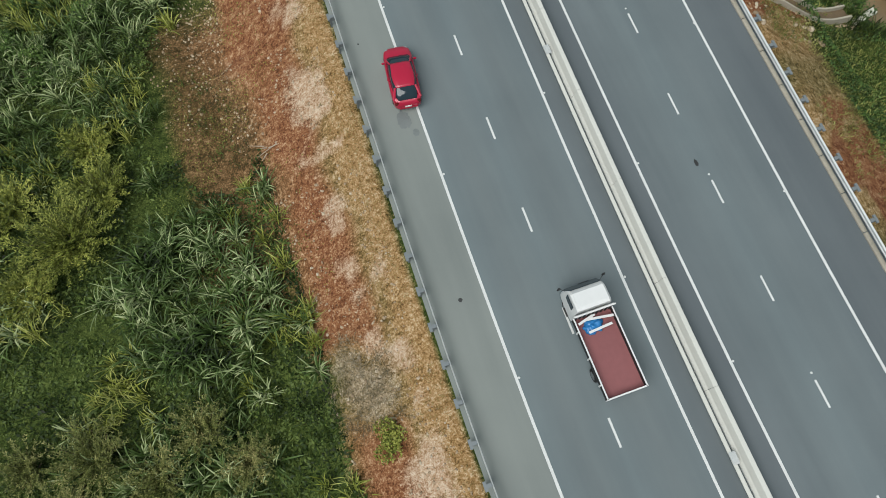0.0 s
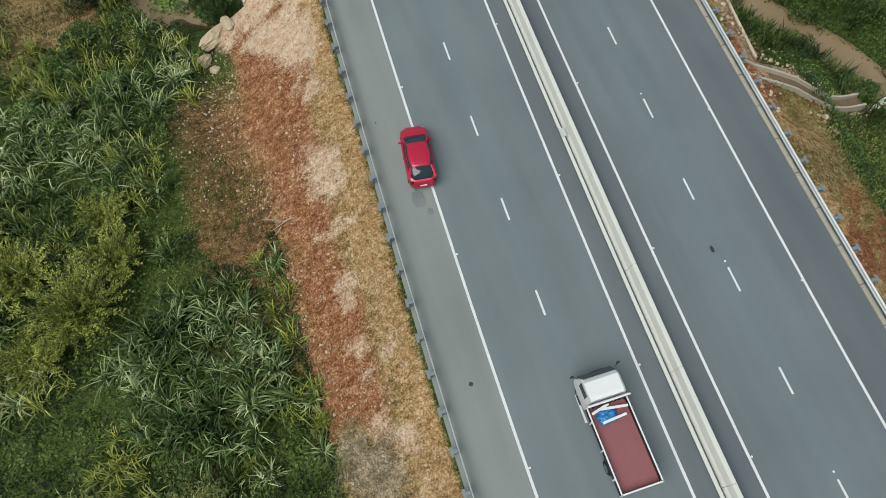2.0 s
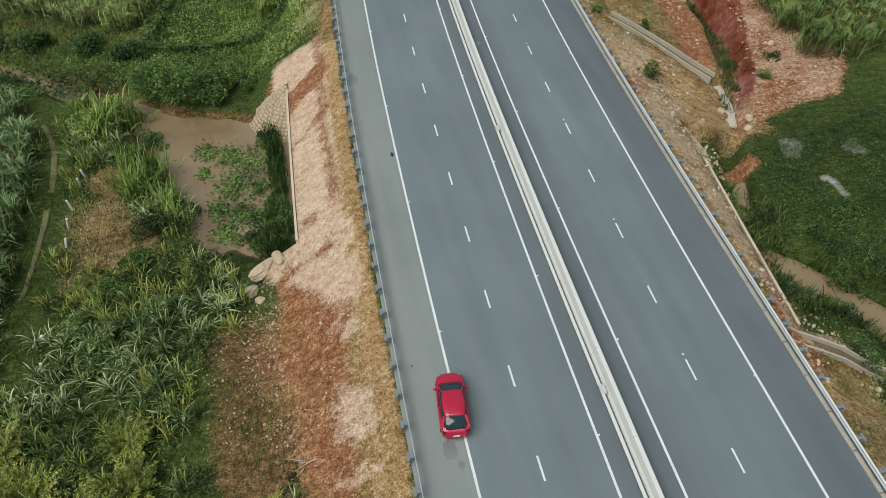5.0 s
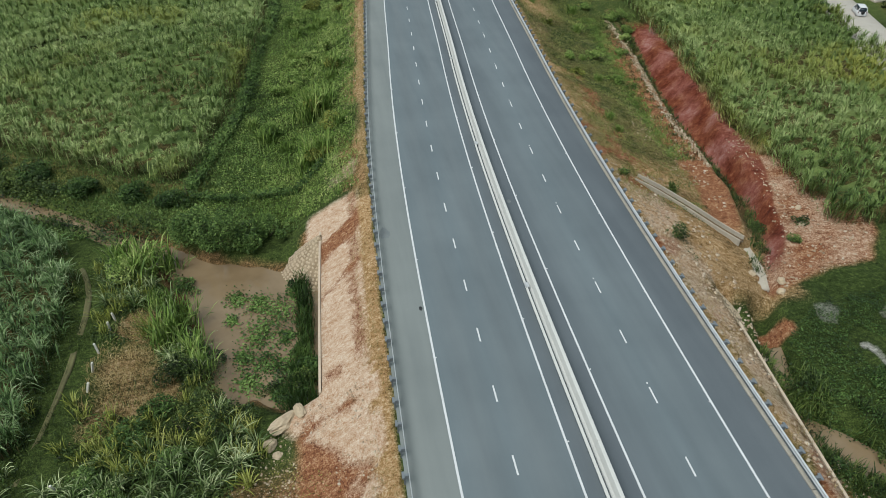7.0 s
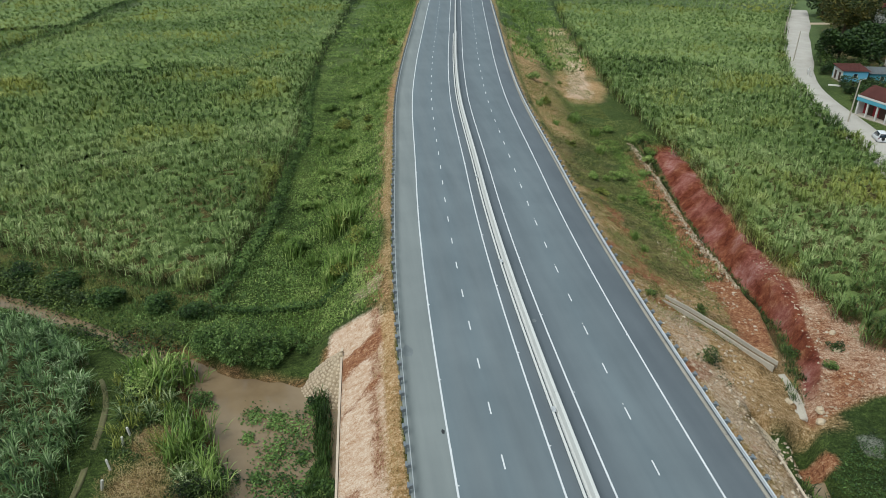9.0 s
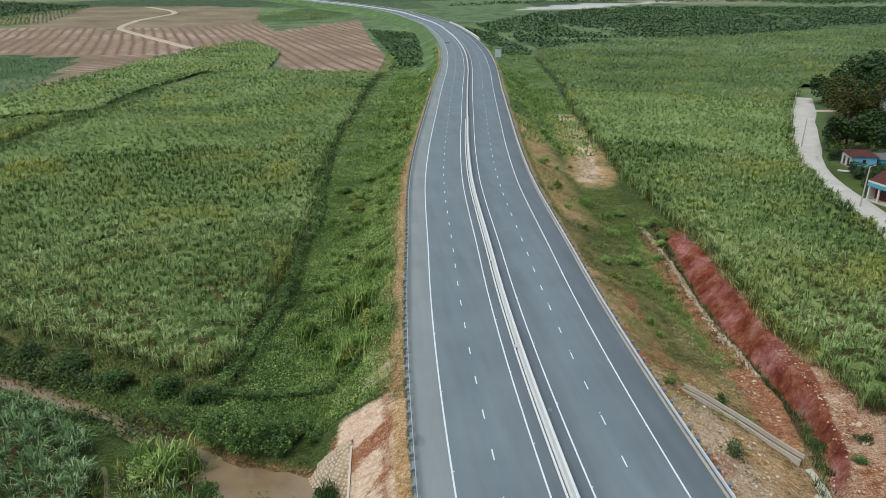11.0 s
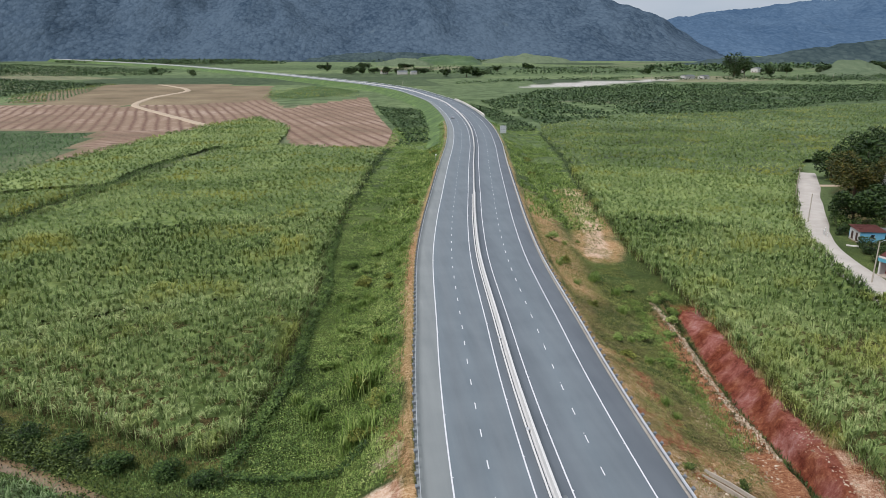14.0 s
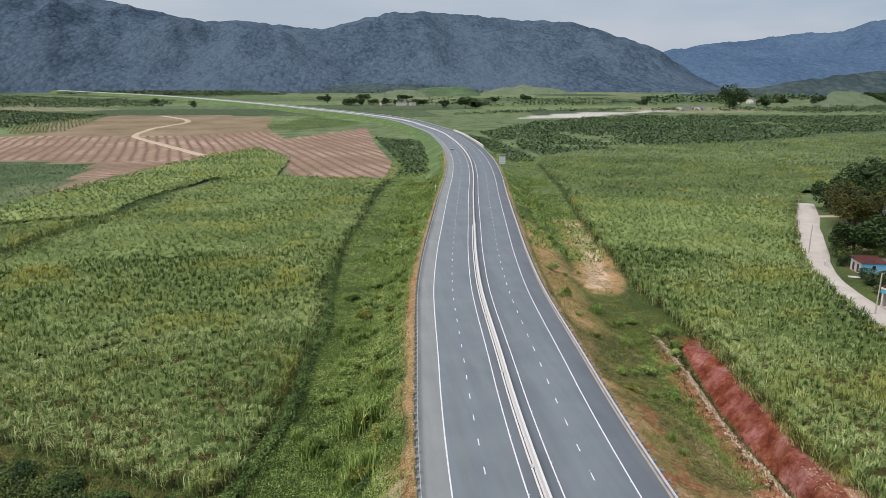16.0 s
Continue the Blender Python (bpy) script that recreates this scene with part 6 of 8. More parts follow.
def make_stone_mat(name, a, b_, c_):
    m, n, l, b = mat_new(name, 0.9)
    g = n.new("ShaderNodeNewGeometry")
    col = ramp(n, l, g.outputs["Random Per Island"], [(0.0, a), (0.55, b_), (1.0, c_)])
    col = mix(n, l, 0.35, col, ramp(n, l, tex_noise(n, l, 12, 4, g.outputs["Position"]), [(0.3, a), (0.7, c_)]))
    l.new(col, b.inputs["Base Color"])
    return m


M_RUBBLE = make_stone_mat("loose_limestone", lin("82694c"), lin("b59c7c"), lin("ddd0b8"))
rg = np.random.default_rng(21)


def strew(name, poly, count, big, label, seed, gate=0.0):
    rg_ = np.random.default_rng(seed)
    p = np.array(poly)
    x, y = rg_.uniform(p[:, 0].min(), p[:, 0].max(), count * 3), rg_.uniform(p[:, 1].min(), p[:, 1].max(), count * 3)
    k = inside(x, y, poly) & (fbm(x, y, 2.5, 3, seed) > gate)
    x, y = x[k][:count], y[k][:count]
    sz_ = big * rg_.uniform(0.1, 1.0, len(x)) ** 3.0 * 1.5 + 0.045
    tagged(new(name, Heap().add(*stone_arrays(drop(x, y, 0.02), sz_, seed + 1)).mesh(name, M_RUBBLE)), label, "stones", kind="stuff")


strew("slope_stones", [(-19, -12), (-13, -12), (-13, 40), (-21, 40), (-22, 30), (-18.5, 20)], 3000, 0.11, "small loose pale stones on the red bank", 901, 0.46)
strew("patch_stones", [(-25, 26), (-19, 26), (-19, 38), (-25, 38)], 300, 0.12, "pale stones on a brown patch", 905, 0.4)
strew("bank_stones", [(13, 18), (20, 18), (22, 66), (14, 66)], 2200, 0.25, "loose stones on the pale bank", 911, 0.42)
strew("verge_stones", [(-12.2, 66), (-15.2, 66), (-14, 84), (-11.5, 100), (-7.4, 130), (-5.6, 130), (-9.0, 98)], 420, 0.2, "pale loose stones on the worn strip beside the rail", 907, 0.44)
strew("chute_rubble", [(19.5, 19.6), (23.5, 19.4), (23.6, 22.0), (19.8, 21.2)], 160, 0.22, "loose grey rubble at the foot of the drain chute", 913)
strew("drain_rubble", [(35.2, 77), (38.2, 77), (39, 63), (41, 57), (37, 51), (29, 49), (25, 47.5), (24.5, 50), (29, 55), (32.4, 60), (34.6, 68)], 1000, 0.2, "stony rubble beside the red drain", 915, 0.4)
strew("drain_stones", [(24, 62), (30, 60), (33, 84), (28, 90), (24, 80)], 700, 0.2, "small stones on bare red ground", 917, 0.42)


line = spline_line(DITCH, 0.25)
go = np.gradient(line, axis=0)
go /= np.linalg.norm(go, axis=1)[:, None]
rg = np.random.default_rng(919)
for reach, cnt, big in ((2.5, 1100, 0.26),):
    k = rg.integers(20, int(len(line) * 0.62), cnt)
    at = line[k] + np.stack([go[k, 1], -go[k, 0]], -1) * (reach + rg.normal(0, 0.3, cnt))[:, None]
    tagged(new("lip_stones", Heap().add(*stone_arrays(drop(at[:, 0], at[:, 1], 0.04), big * rg.uniform(0.5, 1.3, cnt), 920)).mesh("lip_stones", M_RUBBLE)), "row of pale stones along the lip of the drain", "stones", kind="stuff")


def boulder(at, size, seed, label, sink=0.2):
    bm = bmesh.new()
    bmesh.ops.create_icosphere(bm, subdivisions=3, radius=0.5)
    for v in bm.verts:
        k = noise.fractal(v.co * 2.3 + Vector((seed, 0, 0)), 0.8, 2.0, 4)
        v.co *= 1 + 0.35 * k
        v.co = Vector((v.co.x * size[0], v.co.y * size[1], v.co.z * size[2]))
    me = bpy.data.meshes.new("boulder")
    bm.to_mesh(me)
    bm.free()
    me.materials.append(M_STONE)
    ob = new("boulder", me)
    ob.matrix_basis = pose(at[0], at[1], float(land_z(*at)[0]) + size[2] * (0.5 - sink) - 0.1, 0, 0, seed * 37)
    return tagged(ob, label, "boulder", "boulders by the culvert")


for i, (x, y, a, b_, c_) in enumerate([(-19.6, 39.8, 2.6, 1.1, 1.0), (-20.6, 38.2, 1.1, 0.9, 0.8), (-18.3, 40.3, 1.6, 0.8, 0.9), (-20.0, 37.2, 0.8, 0.7, 0.5), (33.9, 57.4, 0.9, 0.8, 0.6), (35.5, 60.5, 0.7, 0.6, 0.5), (26.5, 49.0, 0.9, 0.7, 0.6), (25.6, 47.6, 0.7, 0.8, 0.6), (24.2, 50.4, 0.7, 0.6, 0.5)]):
    boulder((x, y), (a, b_, c_), i + 1, "pale weathered limestone block near the culvert")
bm = bmesh.new()
rnd = random.Random(3)
for k in range(9):
    a = Vector((-17.6, 22.5, -2.75)) + Vector((rnd.uniform(-0.5, 0.5), rnd.uniform(-0.3, 0.3), 0.25))
    rod(bm, a, a + Vector((rnd.uniform(-1.6, -0.2) if k % 2 else rnd.uniform(0.5, 1.8), rnd.uniform(-0.7, 0.6), rnd.uniform(-0.25, 0.3))), 0.045, 0.012, 6)
X, Y = scatter([(-18.3, 4), (-15, 3.6), (-14.6, 7.5), (-17, 9.5), (-18.6, 8)], 0.5, 931)
tagged(new("dry_brush", Heap().add(*blade_arrays(drop(X, Y), 16, (0.3, 0.9), 0.02, (0.3, 1.0), 932, 4, 0.2, (0.3, 1.4))).mesh("dry_brush", foliage("dead_brush_twig", lin("4d4535"), lin("857a62"), lin("aea48c"), 3))), "grey dead brush on the bank", "brush", kind="stuff")
branch = part("dead_branch", bm, plain("bleached_wood", lin("b5a691"), 0.9, var=0.2, scale=5))
tagged(branch, "bleached dead branch lying on the bank", "branch")
branch.matrix_basis = pose(0, 0, float(land_z(-17.6, 22.5)[0]) + 2.75 - 0.1)


# ---- concrete drains and marker posts ----
M_SILT = plain("silted_drain_bed", lin("6f5d45"), 0.95, var=0.3, scale=3.0, bumps=0.03)

def chute(pts, wide, wall, label):
    """An open concrete channel with two side walls, down a bank."""
    thing = empty("drain_chute", pose(0, 0, 0), label, "drain", kind="structure")
    line = spline_line(pts, 0.8)
    t_ = np.gradient(line, axis=0)
    t_ /= np.linalg.norm(t_, axis=1)[:, None]
    nn = np.stack([t_[:, 1], -t_[:, 0]], -1)
    z = land_z(line[:, 0], line[:, 1])
    z = np.convolve(np.pad(z, 3, "edge"), np.ones(7) / 7, "valid") + 0.12
    for nm, sec in (("bed", [(-wide / 2, -0.15), (-wide / 2, 0.0), (wide / 2, 0.0), (wide / 2, -0.15)]),
                    ("side_wall", [(-wide / 2 - 0.14, -0.3), (-wide / 2 - 0.14, wall), (-wide / 2, wall), (-wide / 2, -0.3)]),
                    ("side_wall", [(wide / 2, -0.3), (wide / 2, wall), (wide / 2 + 0.14, wall), (wide / 2 + 0.14, -0.3)])):
        k, w = len(line), len(sec)
        rows = np.stack([np.concatenate([line + nn * o, (z + h_)[:, None]], 1) for o, h_ in sec], 1)
        i = np.arange(k * w).reshape(k, w)
        j = np.roll(i, -1, axis=1)
        q = np.stack([i[:-1], j[:-1], j[1:], i[1:]], -1).reshape(-1, 4)
        new(nm, raw_mesh(nm, rows.reshape(-1, 3), [q, np.array([i[0][::-1]]), np.array([i[-1]])], M_SILT if nm == "bed" and wall > 0.1 else M_OLD_CONCRETE, False)).parent = thing
    return thing


chute([(17.6, 63.8), (21.5, 60.2), (23.3, 58.0), (25.6, 55.0)], 0.85, 0.42, "open concrete drain chute down the bank")
chute([(25.9, 54.6), (25.6, 51.6), (24.6, 48.6)], 0.7, 0.05, "broken concrete apron below the drain chute")
chute([(12.7, 22.9), (13.6, 22.5), (16.6, 21.4), (19.7, 20.3), (22.6, 20.4)], 0.8, 0.32, "narrow concrete drain chute below the rail")
for i, (x, y, hh, tilt) in enumerate([(-34.5, 53.7, 1.3, 8), (-35.0, 51.2, 1.2, -9), (-35.1, 49.0, 1.3, 12), (-34.2, 54.9, 1.1, -6), (-35.0, 46.6, 1.1, 15), (-35.0, 37.2, 1.0, -12), (-35.0, 34.4, 1.0, 10), (-46, 89, 1.2, 4)]):
    bm = bmesh.new()
    box(bm, (0.17, 0.17, hh), (0, 0, hh / 2), 0.02)
    post = part("marker_post", bm, M_CONCRETE)
    post.matrix_basis = pose(x, y, float(land_z(x, y)[0]) - 0.15, tilt, tilt * 0.6, i * 20)
    tagged(post, "leaning pale concrete marker post in weeds", "post", "marker posts by the track")
for i, s in enumerate(np.arange(76, 190, 4.0)):
    y = 75 + (s - 76)
    x = np.interp(y, [75, 98, 118, 130, 154, 190], [-30, -26, -23, -21.2, -21, -19.2])
    bm = bmesh.new()
    rod(bm, (0, 0, -0.2), (0, 0, 1.35), 0.06, 0.05, 6)
    post = part("fence_post", bm, M_BARK)
    post.matrix_basis = pose(x, y, float(land_z(x, y)[0]), (i * 37) % 9 - 4, (i * 53) % 9 - 4, 0)
    tagged(post, "grey wooden fence post in creeper", "fence post", "field fence posts")

# wear on the asphalt
M_STAIN = plain("oil_stain", lin("747a79"), 0.7, var=0.2, scale=3)
M_TAR = plain("tar_spot", lin("2f3030"), 0.6, var=0.2, scale=5)


def stain(name, x, y, rx, ry, mat, label, seed):
    rnd_ = random.Random(seed)
    bm = bmesh.new()
    ring = [bm.verts.new((math.cos(k / 30 * 6.283) * rx * rnd_.uniform(0.7, 1.05), math.sin(k / 30 * 6.283) * ry * rnd_.uniform(0.7, 1.05), 0)) for k in range(30)]
    bm.faces.new(ring)
    ob = part(name, bm, mat)
    s, o = road_coords([x], [y])
    ob.matrix_basis = pose(x, y, float(road_z(s)[0]) + 0.005)
    return tagged(ob, label, "stain", kind="structure")


for i, (x, y, rx, ry, m_, lab) in enumerate([(-10.3, 8.6, 0.13, 0.13, M_TAR, "round tar spot on asphalt"), (-8.3, 45.6, 0.16, 0.3, M_TAR, "dark tar spot on the edge line"), (5.1, 11.8, 0.12, 0.25, M_TAR, "small dark scrap on asphalt"),
                                             (-10.7, 25.8, 0.05, 0.08, M_TAR, "small dark speck on asphalt"), (-9.7, 19.9, 0.45, 0.7, M_STAIN, "dull oil stain on asphalt"), (-9.3, 18.9, 0.2, 0.3, M_STAIN, "faint oil stain on asphalt"), (2.6, 59.8, 0.25, 0.35, M_STAIN, "dull oil stain near the barrier"), (-9.9, 56.4, 0.55, 1.2, M_STAIN, "dull repaired patch on asphalt")]):
    stain("road_stain", x, y, rx, ry, m_, lab, i)
bm = bmesh.new()
bmesh.ops.create_cone(bm, cap_ends=True, segments=8, radius1=0.07, radius2=0.045, depth=0.03)
stud_mesh = bpy.data.meshes.new("road_stud")
bm.to_mesh(stud_mesh)
bm.free()
stud_mesh.materials.append(M_PAINT)
for s in np.arange(-8.3, 200, 11.99):
    for o, ds in ((-HALF - 7.3 + 0.14, 0), (-HALF + 0.14, 3.2), (HALF + 0.14, 9.2), (HALF + 7.3 - 0.1, 5.0), (-HALF - 3.65, 2.6), (HALF + 3.65, 7.3)):
        ob = new("road_stud", stud_mesh)
        ob.parent = markings
        ob.matrix_basis = pose(*on_road(s + ds, o, 0.02))


# ---- lanes off the highway ----
def lane_on_land(name, pts, wide, mat, label, lift=0.16, wob=0.0):
    line = spline_line(pts, 3.0)
    t_ = np.gradient(line, axis=0)
    t_ /= np.linalg.norm(t_, axis=1)[:, None]
    nn = np.stack([t_[:, 1], -t_[:, 0]], -1)
    z = land_z(line[:, 0], line[:, 1]) + lift
    z = np.convolve(np.pad(z, 2, "edge"), np.ones(5) / 5, "valid")
    w = wide / 2 * (1 + wob * (vnoise(line[:, 0], line[:, 1], 14, 3) - 0.5))
    rows = np.stack([np.concatenate([line + nn * (w * k)[:, None], (z - 0.35 * (abs(k) > 1))[:, None]], 1) for k in (-1.15, -1, -0.35, 0.35, 1, 1.15)], 1)
    i = np.arange(rows.shape[0] * 6).reshape(-1, 6)
    q = np.stack([i[:-1, :-1], i[:-1, 1:], i[1:, 1:], i[1:, :-1]], -1).reshape(-1, 4)
    return tagged(new(name, raw_mesh(name, rows.reshape(-1, 3), [q], mat, True)), label, "road", kind="structure")


M_GRAVEL = plain("pale_marl", lin("b9b3a6"), 0.95, var=0.16, scale=1.2, bumps=0.02)
M_DIRT = plain("pale_farm_track", lin("b5a488"), 0.95, var=0.18, scale=0.8, bumps=0.02)
lane_on_land("village_road", VILLAGE_ROAD, 6.4, M_GRAVEL, "pale dusty unpaved village road", 0.2, 0.3)
lane_on_land("farm_track", FARM_PATH, 5.0, M_DIRT, "winding pale farm track through ploughed land", 0.4, 0.2)
lane_on_land("mud_track", [(-41, 66.5), (-38.6, 63), (-37.3, 59), (-37.0, 53), (-37.2, 46), (-38.5, 34)], 0.42, plain("track_mud", lin("6d6a43"), 0.95, var=0.35, scale=2), "narrow worn track along the cane", 0.03, 0.9)
lane_on_land("cross_track", [(120, 232), (134, 226), (146, 224)], 3.0, M_DIRT, "short sandy track into the cane", 0.12, 0.3)

# ---- vehicles ----
M_RED = plain("red_car_paint", (0.33, 0.002, 0.027, 1), 0.34, 0.0, var=0.05, scale=0.5, coat=0.35)
M_WHITE = plain("white_vehicle_paint", lin("e6e7e6"), 0.4, var=0.05, scale=1.0, coat=0.3)
M_SILVER = plain("silver_car_paint", lin("b9bdc0"), 0.35, 0.4, var=0.05, scale=1.0, coat=0.5)
M_GLASS = plain("dark_window_glass", lin("24323a"), 0.06, var=0.1, scale=1.0)
M_TYRE = plain("tyre_rubber", lin("1d1d1d"), 0.9, var=0.2, scale=6)
M_RIM = plain("alloy_rim", lin("a4a8aa"), 0.35, 0.8, var=0.08, scale=4)
M_BLACK = plain("black_plastic", lin("222324"), 0.6, var=0.15, scale=6)
M_LAMP = plain("headlamp_lens", lin("8d9698"), 0.12, var=0.06, scale=8)
M_TAIL = plain("tail_lamp_lens", lin("6d0a10"), 0.2, var=0.1, scale=8)
M_PLATE = plain("plate_white", lin("e4e4de"), 0.5, var=0.04, scale=8)


def loft(rings):
    """A closed skin through rings of (x, y, z) with equal counts."""
    bm = bmesh.new()
    vs = [[bm.verts.new(p) for p in r] for r in rings]
    k = len(rings[0])
    for a, b in zip(vs[:-1], vs[1:]):
        for i in range(k):
            bm.faces.new((a[i], a[(i + 1) % k], b[(i + 1) % k], b[i]))
    bm.faces.new(vs[0][::-1])
    bm.faces.new(vs[-1])
    bmesh.ops.recalc_face_normals(bm, faces=bm.faces)
    return bm


def body_ring(y, w, zb, zs, zt):
    half = [(0.80 * w, zb), (0.97 * w, zb + 0.10), (1.0 * w, zb + 0.5 * (zs - zb)), (0.97 * w, zs - 0.05), (0.90 * w, zs), (0.55 * w, zt - 0.005), (0.2 * w, zt)]
    return [(x, y, z) for x, z in half] + [(-x, y, z) for x, z in reversed(half)]


def wheel(parent, at, r=0.31, w=0.2):
    bm = bmesh.new()
    made = bmesh.ops.create_cone(bm, cap_ends=True, segments=20, radius1=r, radius2=r, depth=w)["verts"]
    bmesh.ops.bevel(bm, geom=[e for e in bm.edges if abs(e.verts[0].co.z - e.verts[1].co.z) < 1e-4], offset=0.035, segments=2, affect="EDGES")
    bmesh.ops.rotate(bm, matrix=Matrix.Rotation(radians(90), 3, "Y"), verts=bm.verts)
    ob = part("wheel", bm, M_TYRE, parent)
    ob.matrix_basis = pose(*at)
    bm = bmesh.new()
    bmesh.ops.create_cone(bm, cap_ends=True, segments=14, radius1=r * 0.62, radius2=r * 0.62, depth=w + 0.02)
    bmesh.ops.rotate(bm, matrix=Matrix.Rotation(radians(90), 3, "Y"), verts=bm.verts)
    part("rim", bm, M_RIM, ob)


def box_part(name, size, at, mat, parent, bevel=0.01, label="", m=None):
    return part(name, box(bmesh.new(), size, at, bevel, 0.0, m), mat, parent, label)


def car(name, m, paint, label, length=4.1, tall=1.0, suv=False):
    thing = empty(name, m, label, "car")
    k = length / 4.1
    st = [(-2.06, 0.50, 0.42, 0.70, 0.74), (-2.02, 0.64, 0.34, 0.84, 0.88), (-1.92, 0.75, 0.28, 0.98, 0.98), (-1.7, 0.82, 0.22, 1.10, 1.00), (-1.35, 0.85, 0.2, 1.10, 1.0), (-0.9, 0.87, 0.2, 1.0, 0.98), (-0.3, 0.87, 0.2, 0.95, 0.98), (0.6, 0.87, 0.2, 0.93, 0.97),
          (1.05, 0.86, 0.2, 0.90, 0.97), (1.45, 0.83, 0.2, 0.84, 0.90), (1.7, 0.78, 0.22, 0.76, 0.82), (1.88, 0.69, 0.26, 0.68, 0.74), (2.0, 0.55, 0.32, 0.59, 0.64), (2.06, 0.36, 0.38, 0.52, 0.56)]
    part("body", loft([body_ring(y * k, w, zb, zs * tall, zt * tall) for y, w, zb, zs, zt in st]), paint, thing, smooth_faces=True)
    top = (1.46 if not suv else 1.72) * tall
    rear = -1.9 if suv else -1.86

    def cab(y, wb, wt, zt):
        z0 = 0.93 * tall
        return [(wb, y * k, z0), (wt + (wb - wt) * 0.35, y * k, z0 + (zt - z0) * 0.7), (wt, y * k, zt), (wt * 0.5, y * k, zt + 0.02), (-wt * 0.5, y * k, zt + 0.02), (-wt, y * k, zt),
                (-wt - (wb - wt) * 0.35, y * k, z0 + (zt - z0) * 0.7), (-wb, y * k, z0)]

    part("window_band", loft([cab(1.16, 0.62, 0.58, 0.97 * tall), cab(0.95, 0.74, 0.68, 1.07 * tall), cab(0.34, 0.80, 0.62, top - 0.06), cab(-0.3, 0.81, 0.645, top - 0.03), cab(-1.15, 0.78, 0.61, top - 0.06), cab(-1.62, 0.72, 0.56, (1.5 if suv else 1.22) * tall), cab(rear, 0.60, 0.50, (1.4 if suv else 1.02) * tall)]),
         M_GLASS, thing, "dark glossy car windows", True)
    back = -1.24 if not suv else -1.85
    rows = [(0.42, 0.56, top - 0.07), (0.3, 0.61, top - 0.035), (-0.3, 0.655, top), (-0.8, 0.64, top - 0.005), (back + 0.12, 0.59, top - 0.04), (back, 0.55, top - 0.07)]
    part("roof", loft([[(w, y * k, z - 0.05), (w * 0.93, y * k, z), (w * 0.5, y * k, z + 0.028), (-w * 0.5, y * k, z + 0.028), (-w * 0.93, y * k, z), (-w, y * k, z - 0.05), (0, y * k, z - 0.06)] for y, w, z in rows]), paint, thing, smooth_faces=True)
    for sx in (-1, 1):
        for y0, y1, zt in ((1.08, 0.36, top - 0.05), (-0.42, -0.42, top - 0.02), (rear + 0.1, -1.22 if not suv else rear + 0.06, top - 0.06)):
            part("pillar", rod(bmesh.new(), (sx * 0.765, y0 * k, 0.95 * tall), (sx * 0.59, y1 * k, zt), 0.055 if y0 > -1 else 0.10, 0.05 if y0 > -1 else 0.07, 8), paint, thing)
        mir = part("wing_mirror", box(bmesh.new(), (0.18, 0.12, 0.12), (sx * 0.94, 0.78 * k, 1.0 * tall), 0.03), paint, thing)
        part("mirror_arm", rod(bmesh.new(), (sx * 0.82, 0.80 * k, 0.93 * tall), (sx * 0.92, 0.78 * k, 0.98 * tall), 0.02, 0.02, 6), M_BLACK, mir)
        box_part("headlight", (0.20, 0.30, 0.10), (sx * 0.585, 1.76 * k, 0.67 * tall), M_LAMP, thing, 0.03, "clear glass headlight")
        box_part("tail_light", (0.22, 0.16, 0.24), (sx * 0.64, -1.93 * k, 0.86 * tall), M_TAIL, thing, 0.03, "dark red tail light")
        box_part("door_handle", (0.03, 0.18, 0.03), (sx * 0.885, -0.25 * k, 0.86 * tall), paint, thing, 0.008)
        for y in (-1.27, 1.28):
            wheel(thing, (sx * 0.74, y * k, 0.31))
    box_part("bumper", (1.16, 0.12, 0.22), (0, -2.02 * k, 0.46), paint, thing, 0.05)
    box_part("number_plate", (0.40, 0.03, 0.12), (0, -2.075 * k, 0.62 * tall), M_PLATE, thing, 0.004, "plain white number plate")
    box_part("grille", (0.7, 0.06, 0.14), (0, 2.03 * k, 0.46), M_BLACK, thing, 0.02)
    box_part("wiper", (0.55, 0.03, 0.02), (0.1, 1.06 * k, 0.985 * tall), M_BLACK, thing, 0.004)
    if suv:
        part("spare_wheel", rod(bmesh.new(), (0, -2.22 * k, 0.95), (0, -2.04 * k, 0.95), 0.30, 0.30, 16), M_TYRE, thing)
    return thing


RS = float(road_coords([-9.0], [22.4])[0][0])
car("red_car", pose(-9.0, 22.4, float(road_z(RS)) + 0.006, 0, 0, -7.0), M_RED, "glossy red hatchback car on the asphalt", 4.1)
p = on_road(438.0, -7.0, 0.006)
car("silver_car", pose(*p, 0, 0, heading(438.0)), M_SILVER, "silver saloon car far along the road", 4.4)
car("white_suv", pose(82.6, 116.6, float(land_z(82.6, 116.6)[0]) + 0.2, 0, 0, -22), M_WHITE, "white off-road car on the village road", 4.0, 1.08, True)


